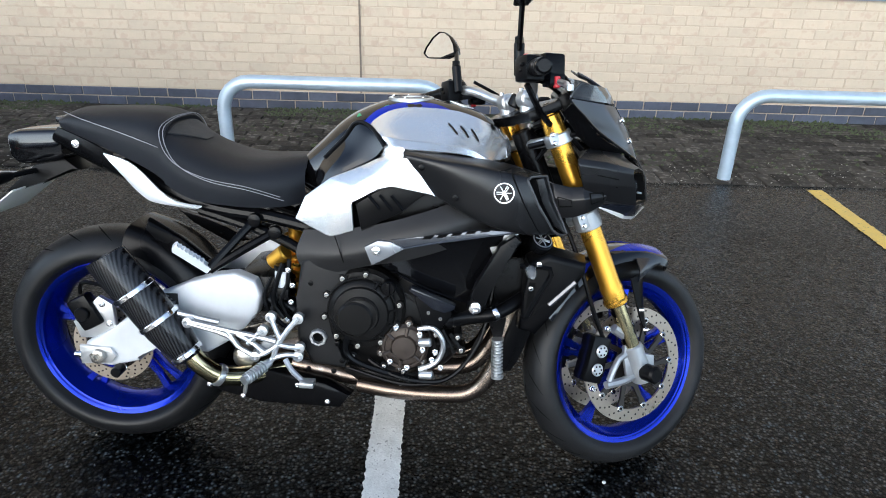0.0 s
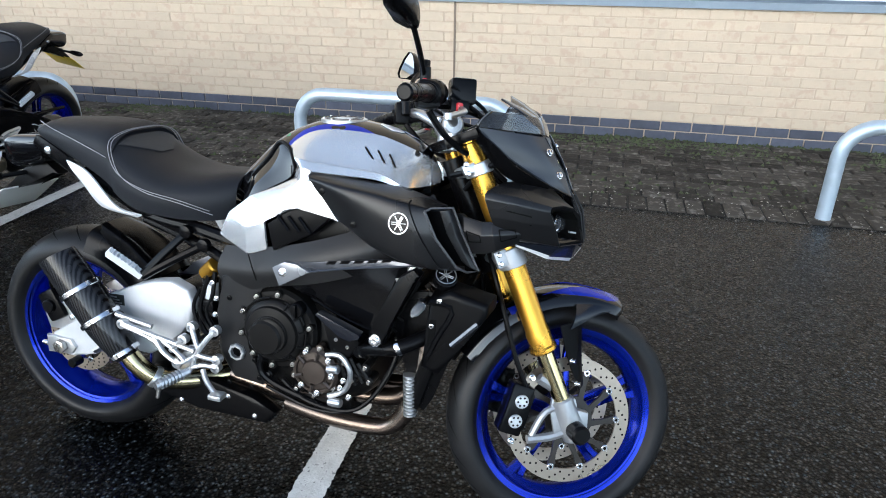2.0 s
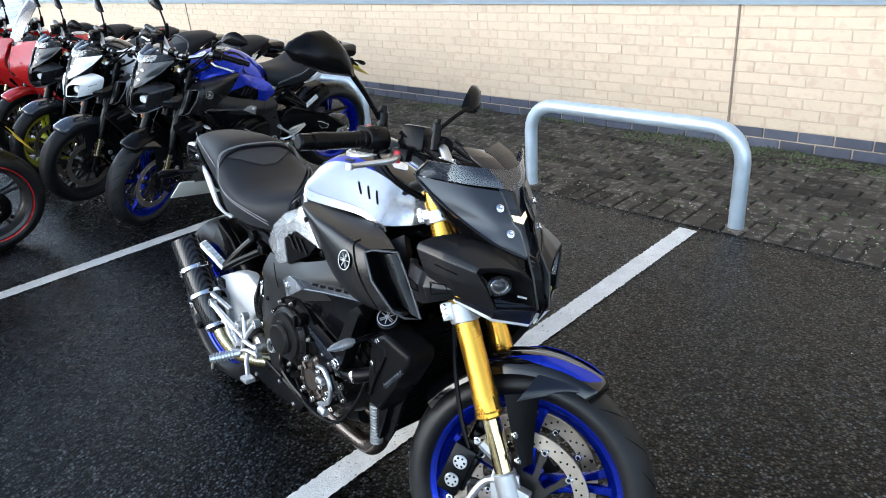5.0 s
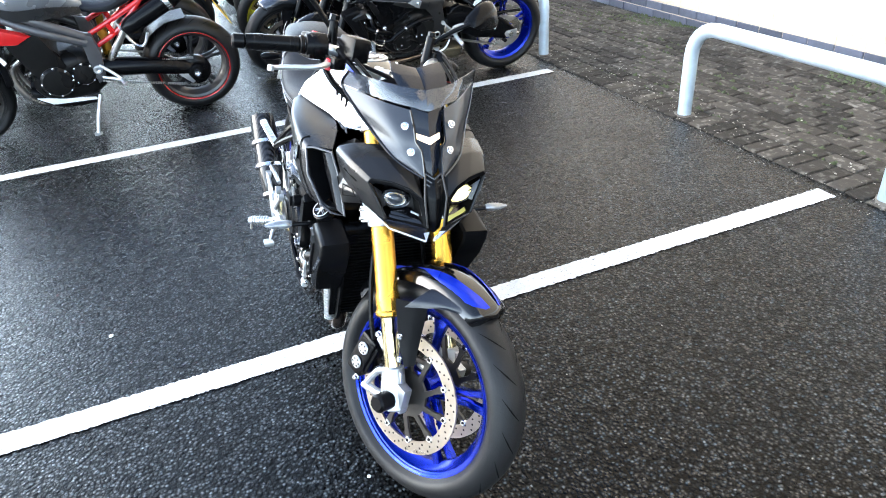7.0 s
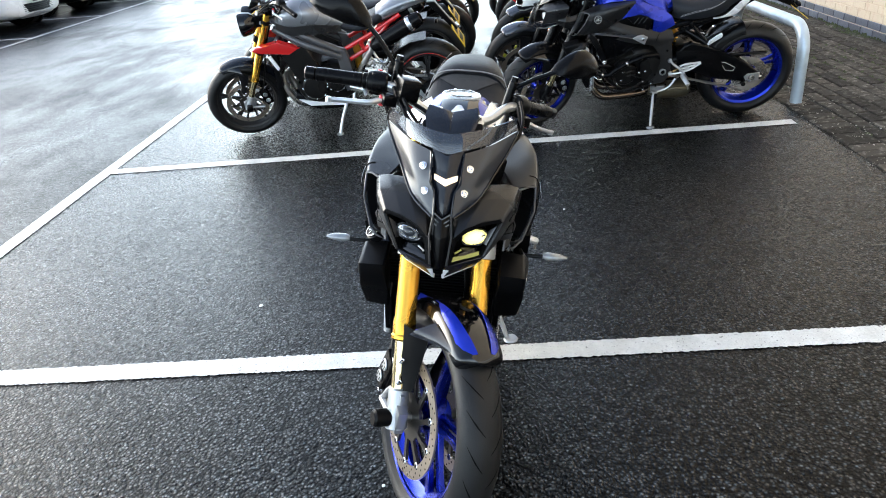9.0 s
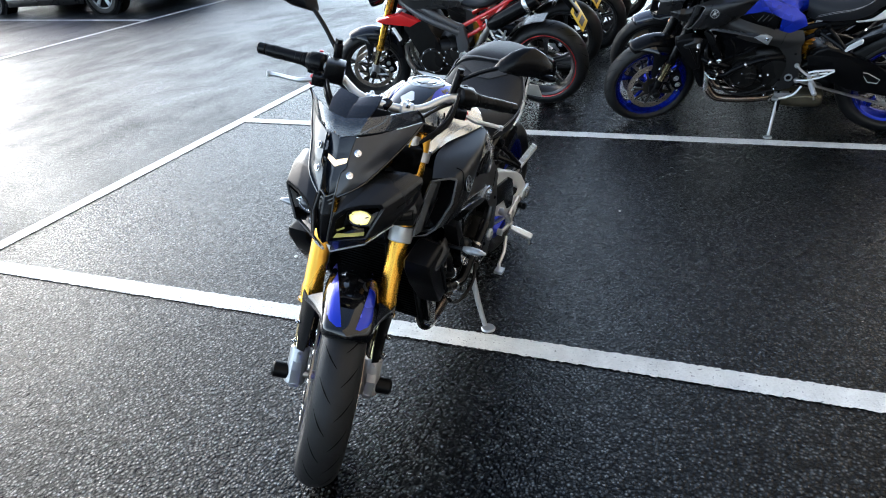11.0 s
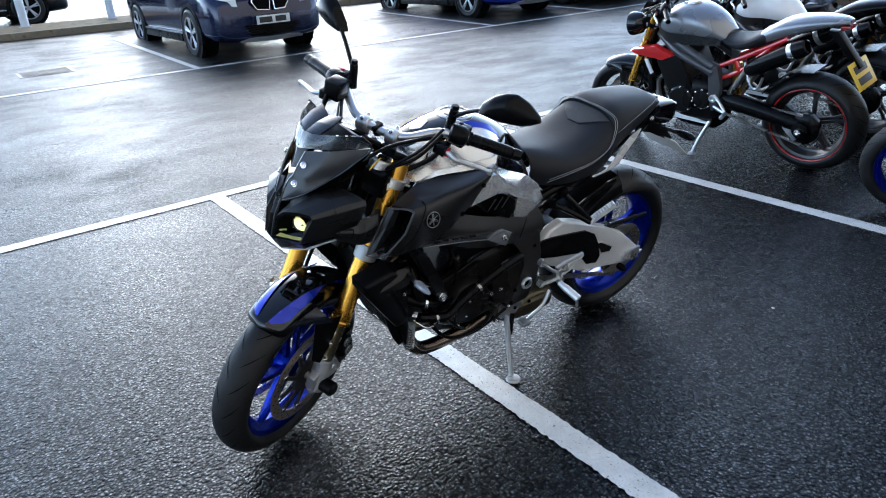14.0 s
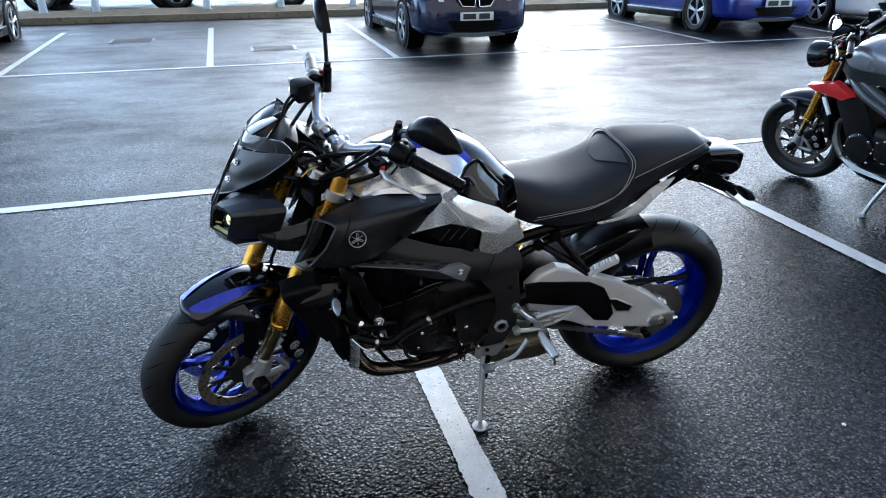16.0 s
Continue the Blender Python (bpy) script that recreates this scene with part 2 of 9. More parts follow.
M = {
    "asphalt": asphalt_material(),
    "asphalt_lane_sheen": asphalt_material("lane_sheen_asphalt", True),
    "rust": surf("rusty_cast_iron", (0.10, 0.082, 0.068), 0.4, metal=0.3, var=0.35, scale=40, bump=0.6, bscale=120, col2=(0.05, 0.05, 0.05), c2=0.5),
    "tube_grey": surf("grey_frame_tube_paint", (0.052, 0.052, 0.056), 0.4, metal=0.2, var=0.08, coat=0.2),
    "graphite": surf("pale_graphite_paint", (0.2, 0.21, 0.23), 0.28, metal=0.5, var=0.06, coat=0.7),
    "paint_white": surf("road_paint_white", (0.56, 0.56, 0.54), 0.45, var=0.25, scale=95, bump=0.8, bscale=150, col2=(0.1, 0.1, 0.1), c2=0.6),
    "paint_yellow": surf("road_paint_yellow", (0.6, 0.4, 0.08), 0.5, var=0.15, scale=45, bump=0.4, bscale=170, col2=(0.12, 0.1, 0.07), c2=0.6),
    "brick": surf("buff_brick", (0.475, 0.385, 0.285), 0.85, var=0.10, scale=14, bump=0.6, bscale=110, isl=0.035, col2=(0.42, 0.32, 0.235), c2=0.53),
    "brick_dark": surf("blue_brick", (0.055, 0.062, 0.085), 0.42, var=0.25, scale=20, bump=0.3, bscale=90, isl=0.25),
    "mortar": surf("buff_mortar", (0.43, 0.34, 0.25), 0.95, var=0.12, scale=40, bump=0.5, bscale=200),
    "sealant": surf("joint_sealant", (0.16, 0.12, 0.09), 0.7),
    "paver": surf("block_paver", (0.046, 0.040, 0.033), 0.85, var=0.3, scale=26, bump=0.7, bscale=130, isl=0.46, col2=(0.098, 0.089, 0.076), c2=0.54, spec=0.1),
    "paver_bed": surf("mossy_joint", (0.005, 0.005, 0.003), 0.9, var=0.4, scale=30, bump=0.7, bscale=90),
    "moss": surf("moss", (0.045, 0.055, 0.022), 0.95, var=0.4, scale=60),
    "concrete": surf("concrete", (0.3, 0.28, 0.24), 0.9, var=0.25, scale=30, bump=0.5, bscale=120),
    "kerb_stone": surf("stained_kerb_stone", (0.24, 0.185, 0.115), 0.9, var=0.35, scale=9, bump=0.5, bscale=90, col2=(0.10, 0.09, 0.04), c2=0.55),
    "collar": surf("dirty_mortar_collar", (0.11, 0.095, 0.078), 0.9, var=0.3, scale=40, bump=0.6, bscale=120),
    "galv": surf("galvanised_steel", (0.42, 0.5, 0.57), 0.42, metal=0.55, var=0.2, scale=14, bump=0.1, bscale=60, rvar=0.14),
    "white_frame": surf("white_frame", (0.62, 0.64, 0.66), 0.4, var=0.04),
    "sill": surf("grey_sill", (0.2, 0.24, 0.28), 0.45, var=0.08),
    "rubber": surf("tyre_rubber", (0.0085, 0.0085, 0.0089), 0.42, var=0.4, scale=18, bump=0.45, bscale=300, rvar=0.14, spec=0.24),
    "blue_rim": surf("blue_wheel_paint", (0.0015, 0.016, 0.30), 0.24, metal=0.8, var=0.08, coat=0.2),
    "black_rim": surf("black_wheel_paint", (0.012, 0.012, 0.013), 0.35, var=0.1, coat=0.3),
    "yellow_rim": surf("yellow_wheel_paint", (0.5, 0.5, 0.02), 0.35, var=0.1, coat=0.3),
    "black_gloss": surf("black_gloss_paint", (0.0025, 0.0025, 0.003), 0.09, var=0.05, coat=0.25, spec=0.42),
    "black_satin": surf("black_satin_paint", (0.0026, 0.0026, 0.003), 0.24, var=0.1, bump=0.05, bscale=400, spec=0.12),
    "black_plastic": surf("black_plastic", (0.0026, 0.0026, 0.003), 0.30, var=0.2, scale=40, bump=0.25, bscale=700, spec=0.10),
    "grey_plastic": surf("dark_grey_cover", (0.0075, 0.0075, 0.0082), 0.30, var=0.12, bump=0.12, bscale=900, spec=0.32),
    "frame_grey": surf("grey_frame_paint", (0.0145, 0.0142, 0.0145), 0.36, metal=0.15, var=0.12, bump=0.15, bscale=500, spec=0.25),
    "engine": surf("dark_engine_casting", (0.0100, 0.0096, 0.0094), 0.32, metal=0.3, var=0.18, bump=0.25, bscale=350, spec=0.12),
    "bronze": surf("bronze_cover", (0.055, 0.042, 0.034), 0.38, metal=0.5, var=0.15, bump=0.15, bscale=350),
    "seat": surf("seat_vinyl", (0.008, 0.009, 0.012), 0.56, var=0.12, scale=14, bump=0.5, bscale=420, spec=0.25),
    "thread": surf("grey_thread", (0.22, 0.22, 0.23), 0.8, var=0.1),
    "silver_paint": surf("silver_paint", (0.68, 0.695, 0.71), 0.25, metal=0.74, var=0.04, coat=0.6, rvar=0.04),
    "silver_white": surf("white_silver_paint", (0.78, 0.79, 0.8), 0.3, metal=0.3, var=0.03, coat=0.6),
    "blue_paint": surf("blue_metallic_paint", (0.003, 0.02, 0.36), 0.3, metal=0.5, var=0.06, coat=0.35),
    "red_paint": surf("red_paint", (0.5, 0.012, 0.012), 0.25, var=0.06, coat=0.9),
    "grey_paint": surf("graphite_paint", (0.055, 0.06, 0.072), 0.22, metal=0.5, var=0.06, coat=0.7),
    "white_paint": surf("white_gloss_paint", (0.75, 0.76, 0.77), 0.25, var=0.04, coat=0.8),
    "gold": surf("gold_anodised", (0.64, 0.335, 0.045), 0.26, metal=0.9, var=0.06, rvar=0.05),
    "gold_pale": surf("pale_gold_tube", (0.5, 0.42, 0.24), 0.16, metal=1.0, var=0.06),
    "alloy": surf("brushed_alloy", (0.52, 0.53, 0.54), 0.34, metal=0.85, var=0.1, scale=30, bump=0.08, bscale=500),
    "alloy_cast": surf("pale_cast_alloy", (0.60, 0.61, 0.62), 0.46, metal=0.4, var=0.08, scale=30, bump=0.1, bscale=420),
    "seat_grain": surf("grained_grey_vinyl", (0.030, 0.031, 0.033), 0.6, var=0.2, scale=60, bump=0.8, bscale=260, spec=0.3),
    "alloy_dark": surf("grey_alloy", (0.36, 0.37, 0.38), 0.42, metal=0.7, var=0.12, bump=0.1, bscale=400),
    "chrome": surf("bright_steel", (0.75, 0.75, 0.76), 0.14, metal=1.0, var=0.05),
    "steel": surf("worn_steel", (0.42, 0.4, 0.37), 0.3, metal=0.95, var=0.15, scale=40),
    "carrier": surf("dark_disc_carrier", (0.030, 0.026, 0.023), 0.35, metal=0.5, var=0.15),
    "disc": surf("brake_disc_steel", (0.33, 0.28, 0.23), 0.34, metal=0.8, var=0.15, scale=50),
    "exhaust": surf("heated_exhaust_steel", (0.16, 0.125, 0.102), 0.24, metal=0.95, var=0.35, scale=11, col2=(0.38, 0.32, 0.27), c2=0.54),
    "chamber": surf("brown_tinted_steel", (0.085, 0.075, 0.05), 0.4, metal=0.7, var=0.2, scale=20),
    "carbon": carbon_material(),
    "lens_smoke": surf("clear_indicator_lens", (0.26, 0.27, 0.28), 0.12, metal=0.4, var=0.3, scale=120, coat=0.6),
    "hole": surf("dark_opening", (0.002, 0.002, 0.002), 0.9, var=0.0, spec=0.1),
    "screen": glass_material("smoked_screen", (0.03, 0.034, 0.042), 0.05, 0.72),
    "screen_tint": surf("tinted_screen", (0.016, 0.018, 0.023), 0.30, var=0.05, coat=0.15, rvar=0.03),
    "slate": surf("slate_blue_paint", (0.006, 0.0075, 0.012), 0.2, metal=0.0, var=0.06, coat=0.12, spec=0.3),
    "lens": glass_material("clear_lens", (0.3, 0.32, 0.35), 0.03, 0.05),
    "lens_red": glass_material("red_lens", (0.25, 0.01, 0.01), 0.08, 0.9),
    "lens_amber": glass_material("amber_reflector", (0.7, 0.18, 0.01), 0.15, 1.0),
    "lens_milk": surf("pale_lens", (0.62, 0.64, 0.66), 0.18, var=0.1, coat=0.8),
    "reflector": surf("lamp_reflector", (0.55, 0.56, 0.58), 0.14, metal=1.0, var=0.05),
    "lamp_on": glow_material("lit_lamp", (1.0, 0.92, 0.5), 0.32),
    "lamp_glow": glow_material("lit_reflector_bright", (0.8, 0.72, 0.25), 0.3),
    "lamp_dim": glow_material("lit_reflector", (0.27, 0.26, 0.075), 0.10),
    "position_lamp": glow_material("position_lamp", (1.0, 0.8, 0.5), 0.4),
    "mirror": surf("mirror_glass", (0.85, 0.86, 0.88), 0.02, metal=1.0, var=0.0, rvar=0.0),
    "plate_yellow": surf("yellow_plate", (0.62, 0.42, 0.02), 0.4, var=0.05),
    "plate_white": surf("white_plate", (0.62, 0.62, 0.58), 0.4, var=0.05),
    "plate_ink": surf("plate_ink", (0.015, 0.015, 0.015), 0.5),
    "red_plastic": surf("red_switch", (0.5, 0.02, 0.03), 0.35),
    "green_sticker": surf("green_sticker", (0.02, 0.22, 0.09), 0.4),
    "car_blue": surf("dark_blue_car_paint", (0.010, 0.016, 0.05), 0.16, metal=0.3, var=0.05, coat=0.5),
    "car_royal": surf("royal_blue_car_paint", (0.012, 0.025, 0.22), 0.2, metal=0.3, var=0.05, coat=1.0),
    "car_white": surf("white_car_paint", (0.75, 0.76, 0.78), 0.25, var=0.03, coat=0.9),
    "car_black": surf("black_car_paint", (0.012, 0.013, 0.015), 0.2, var=0.05, coat=1.0),
    "car_silver": surf("silver_car_paint", (0.5, 0.52, 0.54), 0.25, metal=0.6, var=0.05, coat=1.0),
    "car_glass": glass_material("car_glass", (0.02, 0.025, 0.03), 0.03, 1.0),
    "earth": surf("verge_earth", (0.20, 0.14, 0.07), 0.95, var=0.4, scale=4, bump=0.6, bscale=40, col2=(0.07, 0.08, 0.03), c2=0.55),
}

# ---- building blocks for meshes ----


DETAIL = [True]
FINE = {"bolt", "nut_notch", "vent_slot", "radiator_fin", "cap_hole_ring", "drill_pattern", "tread_pattern", "label_bar", "arm_label", "cover_rib", "cover_spoke", "block_rib", "hose_clip", "cover_boss", "bobbin", "badge_arm", "badge_rim", "grille_rib", "seat_piping", "cover_slot", "stand_bobbin", "peg_boss", "hanger_boss", "box_frame", "shroud_ridge", "lever_adjuster", "guard_stay", "beak_rib", "cowl_stay", "wiring", "cap_groove", "key_flap", "pipe_clip", "hub_cap", "intake_slat", "grille_slat"}


def part(name, bm, material, parent=None, label="", smooth=True, angle=35):
    """Links a bmesh as one mesh object under a thing or a part; fine parts are left off things that stand far away."""
    if name in FINE and not DETAIL[0]:
        bm.free()
        return parent
    me = bpy.data.meshes.new(name)
    bmesh.ops.recalc_face_normals(bm, faces=bm.faces[:])
    if smooth:
        lim = radians(angle)
        for f in bm.faces:
            f.smooth = True
        for e in bm.edges:
            if len(e.link_faces) == 2 and e.calc_face_angle(0.0) > lim:
                e.smooth = False
    bm.to_mesh(me)
    bm.free()
    me.materials.append(M[material])
    ob = new(name, me)
    if parent is not None:
        ob.parent = parent
    if label:
        tagged(ob, label)
    return ob


def thing(name, m, label, category, group=""):
    e = new(name)
    e.empty_display_size = 0.1
    e.matrix_basis = m
    return tagged(e, label, category, group)


def rings(rs, closed=True, caps=True, bm=None):
    """A skin over rings of points, each ring with the same count."""
    bm = bm or bmesh.new()
    vs = [[bm.verts.new(p) for p in r] for r in rs]
    n = len(rs[0])
    for a, b in zip(vs, vs[1:]):
        for i in range(n if closed else n - 1):
            j = (i + 1) % n
            bm.faces.new((a[i], a[j], b[j], b[i]))
    if caps and closed:
        bm.faces.new(vs[0][::-1])
        bm.faces.new(vs[-1])
    return bm


def spline(pts, n):
    """n+1 points along a smooth curve through pts."""
    P = [Vector(p) for p in pts]
    out = []
    for k in range(n + 1):
        u = k / n * (len(P) - 1)
        i = min(int(u), len(P) - 2)
        f = u - i
        a, b, c, d = P[max(i - 1, 0)], P[i], P[i + 1], P[min(i + 2, len(P) - 1)]
        out.append(0.5 * ((2 * b) + (c - a) * f + (2 * a - 5 * b + 4 * c - d) * f * f + (3 * b - a - 3 * c + d) * f ** 3))
    return out


def tube(pts, r, sides=10, steps=0, bm=None, taper=None):
    """A round bar along points; with steps it runs smoothly through them."""
    P = spline(pts, steps) if steps else [Vector(p) for p in pts]
    rs, up = [], None
    for i, p in enumerate(P):
        d = (P[min(i + 1, len(P) - 1)] - P[max(i - 1, 0)]).normalized()
        if up is None:
            up = d.orthogonal().normalized()
        up = (up - d * up.dot(d)).normalized()
        s = d.cross(up)
        q = r if taper is None else r + (taper - r) * i / (len(P) - 1)
        rs.append([p + (up * math.cos(a) + s * math.sin(a)) * q for a in (2 * math.pi * k / sides for k in range(sides))])
    return rings(rs, bm=bm)


def lathe(profile, centre, axis=(0, 1, 0), n=48, closed=False, bm=None):
    """Turns (radius, along) pairs round an axis through centre."""
    ax = Vector(axis).normalized()
    u = ax.orthogonal().normalized()
    w = ax.cross(u)
    c = Vector(centre)
    rs = []
    for k in range(n):
        a = 2 * math.pi * k / n
        d = u * math.cos(a) + w * math.sin(a)
        rs.append([c + d * r + ax * h for r, h in profile])
    bm = bm or bmesh.new()
    vs = [[bm.verts.new(p) for p in r] for r in rs]
    m = len(profile)
    for k in range(n):
        a, b = vs[k], vs[(k + 1) % n]
        for i in range(m if closed else m - 1):
            j = (i + 1) % m
            bm.faces.new((a[i], b[i], b[j], a[j]))
    if not closed:
        for i, flip in ((0, False), (m - 1, True)):
            if profile[i][0] > 1e-5:
                loop = [v[i] for v in vs]
                bm.faces.new(loop if flip else loop[::-1])
    return bm


def rod(a, b, r, r2=None, n=16, bevel=0.0, bm=None):
    """A cylinder or cone from a to b with softened ends."""
    a, b = Vector(a), Vector(b)
    L = (b - a).length
    r2 = r if r2 is None else r2
    e = min(bevel, L * 0.4, r * 0.6, r2 * 0.6)
    prof = [(r - e, 0), (r, e), (r2, L - e), (r2 - e, L)] if e else [(r, 0), (r2, L)]
    return lathe(prof, a, b - a, n, bm=bm)


def box(x0, x1, y0, y1, z0, z1, bevel=0.004, bm=None, seg=2):
    own = bmesh.new()
    v = [own.verts.new((x, y, z)) for x in (x0, x1) for y in (y0, y1) for z in (z0, z1)]
    for f in ((0, 1, 3, 2), (4, 6, 7, 5), (0, 4, 5, 1), (2, 3, 7, 6), (0, 2, 6, 4), (1, 5, 7, 3)):
        own.faces.new([v[i] for i in f])
    if bevel:
        bmesh.ops.bevel(own, geom=own.edges[:], offset=bevel, segments=seg, affect="EDGES", profile=0.6)
    return own if bm is None else join(bm, own)


def join(bm, other):
    me = bpy.data.meshes.new("tmp")
    other.to_mesh(me)
    other.free()
    bm.from_mesh(me)
    bpy.data.meshes.remove(me)
    return bm


def moved(bm, m):
    bmesh.ops.transform(bm, matrix=m, verts=bm.verts[:])
    return bm


def slab(pts, y0, y1, bevel=0.006, inset=0.0, seg=2, fine=0):
    """A plate with an outline in x and z, from y0 to y1; inset draws in the y1 face. fine: the outline runs smoothly."""
    P = [(p[0], 0, p[1]) for p in pts]
    if fine:
        P = spline(P + [P[0]], fine * len(P))[:-1]
    P = [Vector(p) for p in P]
    c = sum(P, Vector()) / len(P)
    bm = bmesh.new()
    a = [bm.verts.new((p.x, y0, p.z)) for p in P]
    b = [bm.verts.new((p.x + (c.x - p.x) * inset, y1, p.z + (c.z - p.z) * inset)) for p in P]
    n = len(P)
    bm.faces.new(a), bm.faces.new(b[::-1])
    for i in range(n):
        bm.faces.new((a[i], b[i], b[(i + 1) % n], a[(i + 1) % n]))
    if bevel:
        bmesh.ops.bevel(bm, geom=[e for e in bm.edges if len({v in a for v in e.verts}) == 1], offset=bevel, segments=seg, affect="EDGES", profile=0.6)
    return bm


def patch(curves, nu=14, nv=14, thick=0.006, outward=(0, -1, 0)):
    """A smooth panel through curves of control points (each curve with the same count), thickened inwards."""
    rows = [spline(c, nu) for c in curves]
    cols = [spline([r[i] for r in rows], nv) for i in range(nu + 1)]
    bm = bmesh.new()
    g = [[bm.verts.new(p) for p in c] for c in cols]
    for i in range(nu):
        for j in range(nv):
            bm.faces.new((g[i][j], g[i + 1][j], g[i + 1][j + 1], g[i][j + 1]))
    bmesh.ops.recalc_face_normals(bm, faces=bm.faces[:])
    bm.normal_update()
    nrm = sum((f.normal * f.calc_area() for f in bm.faces), Vector())
    if nrm.dot(Vector(outward)) < 0:
        bmesh.ops.reverse_faces(bm, faces=bm.faces[:])
        bm.normal_update()
    inner = [[bm.verts.new(v.co - v.normal * thick) for v in c] for c in g]
    for i in range(nu):
        for j in range(nv):
            bm.faces.new((inner[i][j], inner[i][j + 1], inner[i + 1][j + 1], inner[i + 1][j]))
    for i in range(nu):
        bm.faces.new((g[i][0], inner[i][0], inner[i + 1][0], g[i + 1][0]))
        bm.faces.new((g[i][nv], g[i + 1][nv], inner[i + 1][nv], inner[i][nv]))
    for j in range(nv):
        bm.faces.new((g[0][j], g[0][j + 1], inner[0][j + 1], inner[0][j]))
        bm.faces.new((g[nu][j], inner[nu][j], inner[nu][j + 1], g[nu][j + 1]))
    return bm


def facets(grid, thick=0.006, outward=(0, -1, 0), bevel=0.003):
    """A folded panel of flat fields over a grid of points, thickened inwards, its folds slightly rounded."""
    nu, nv = len(grid) - 1, len(grid[0]) - 1
    bm = bmesh.new()
    g = [[bm.verts.new(p) for p in r] for r in grid]
    for i in range(nu):
        for j in range(nv):
            bm.faces.new((g[i][j], g[i + 1][j], g[i + 1][j + 1], g[i][j + 1]))
    bm.normal_update()
    nrm = sum((f.normal * f.calc_area() for f in bm.faces), Vector())
    if nrm.dot(Vector(outward)) < 0:
        bmesh.ops.reverse_faces(bm, faces=bm.faces[:])
        bm.normal_update()
    q = [[bm.verts.new(v.co - v.normal * thick) for v in r] for r in g]
    for i in range(nu):
        for j in range(nv):
            bm.faces.new((q[i][j], q[i][j + 1], q[i + 1][j + 1], q[i + 1][j]))
    for i in range(nu):
        bm.faces.new((g[i][0], q[i][0], q[i + 1][0], g[i + 1][0]))
        bm.faces.new((g[i][nv], g[i + 1][nv], q[i + 1][nv], q[i][nv]))
    for j in range(nv):
        bm.faces.new((g[0][j], g[0][j + 1], q[0][j + 1], q[0][j]))
        bm.faces.new((g[nu][j], q[nu][j], q[nu][j + 1], g[nu][j + 1]))
    bmesh.ops.recalc_face_normals(bm, faces=bm.faces[:])
    if bevel:
        bmesh.ops.bevel(bm, geom=bm.edges[:], offset=bevel, segments=2, affect="EDGES", profile=0.6, clamp_overlap=True)
    return bm


def hull(stations, n=24, steps=18):
    """A body along x: stations (x, zlow, zhigh, half width, squareness[, waist 0..1]) joined smoothly."""
    S = [Vector((s[0], s[1], s[2])) for s in stations]
    T = [Vector((s[3], s[4], s[5] if len(s) > 5 else 0.5)) for s in stations]
    rs = []
    for p, q in zip(spline(S, steps), spline(T, steps)):
        ring = []
        for k in range(n):
            a = 2 * math.pi * k / n
            ca, sa = math.cos(a), math.sin(a)
            e = 2 / max(q.y, 1.2)
            cy = math.copysign(abs(ca) ** e, ca)
            cz = math.copysign(abs(sa) ** e, sa)
            mid = p.y + (p.z - p.y) * q.z
            z = mid + cz * ((p.z - mid) if cz > 0 else (mid - p.y))
            ring.append((p.x, cy * q.x, z))
        rs.append(ring)
    return rings(rs)


def flipped(bm):
    """The same mesh on the other side of the middle plane."""
    moved(bm, Matrix.Diagonal((1, -1, 1, 1)))
    bmesh.ops.reverse_faces(bm, faces=bm.faces[:])
    return bm


# ---- ground, markings, paving, wall ----
RISE, RISE_Y = 0.015, -2.7


def ground_z(y):
    """The car park falls gently towards the building and is level by the bays there."""
    return max(0.0, RISE * (RISE_Y - y))


def ground_sheet():
    bm = bmesh.new()
    xs = [-400, -60, -20, -10, -5, 0, 5, 10, 20, 60, 400]
    ys = [-400, -80, -30, -13, -9, -6, -4, -2.7, -1, 1, 2.14, 3.2, 12, 400]
    g = [[bm.verts.new((x, y, ground_z(max(y, -14)) - (0.02 if y > 2.2 else 0))) for y in ys] for x in xs]
    for i in range(len(xs) - 1):
        for j in range(len(ys) - 1):
            bm.faces.new((g[i][j], g[i + 1][j], g[i + 1][j + 1], g[i][j + 1]))
    return bm


ground = tagged(part("ground", ground_sheet(), "asphalt", smooth=False), "dark wet asphalt of a car park, painted paler in the lane for sky sheen", "ground", kind="structure")
ground.data.materials.append(M["asphalt_lane_sheen"])
# faces beyond the bays take the colour with painted sky sheen
for poly in ground.data.polygons:
    poly.material_index = 1 if poly.center.y < RISE_Y else 0
for k, (x, y) in enumerate(((-0.03, -8.92), (2.06, -10.35))):
    z = ground_z(y)
    cover = part("drain_cover", moved(box(-0.33, 0.33, -0.23, 0.23, -0.03, 0.006, 0.004), pose(x, y, z, -0.86)), "rust", smooth=False)
    tagged(cover, "rusty iron drain cover set in the asphalt", "drain cover", "drain covers in the far bays")
    for j in range(7):
        part("cover_bar", moved(box(-0.29, 0.29, -0.012, 0.012, 0.004, 0.012, 0.002), pose(x, y - 0.18 + 0.06 * j, z - 0.015 * (-0.18 + 0.06 * j), -0.86)), "rust", cover, smooth=False)


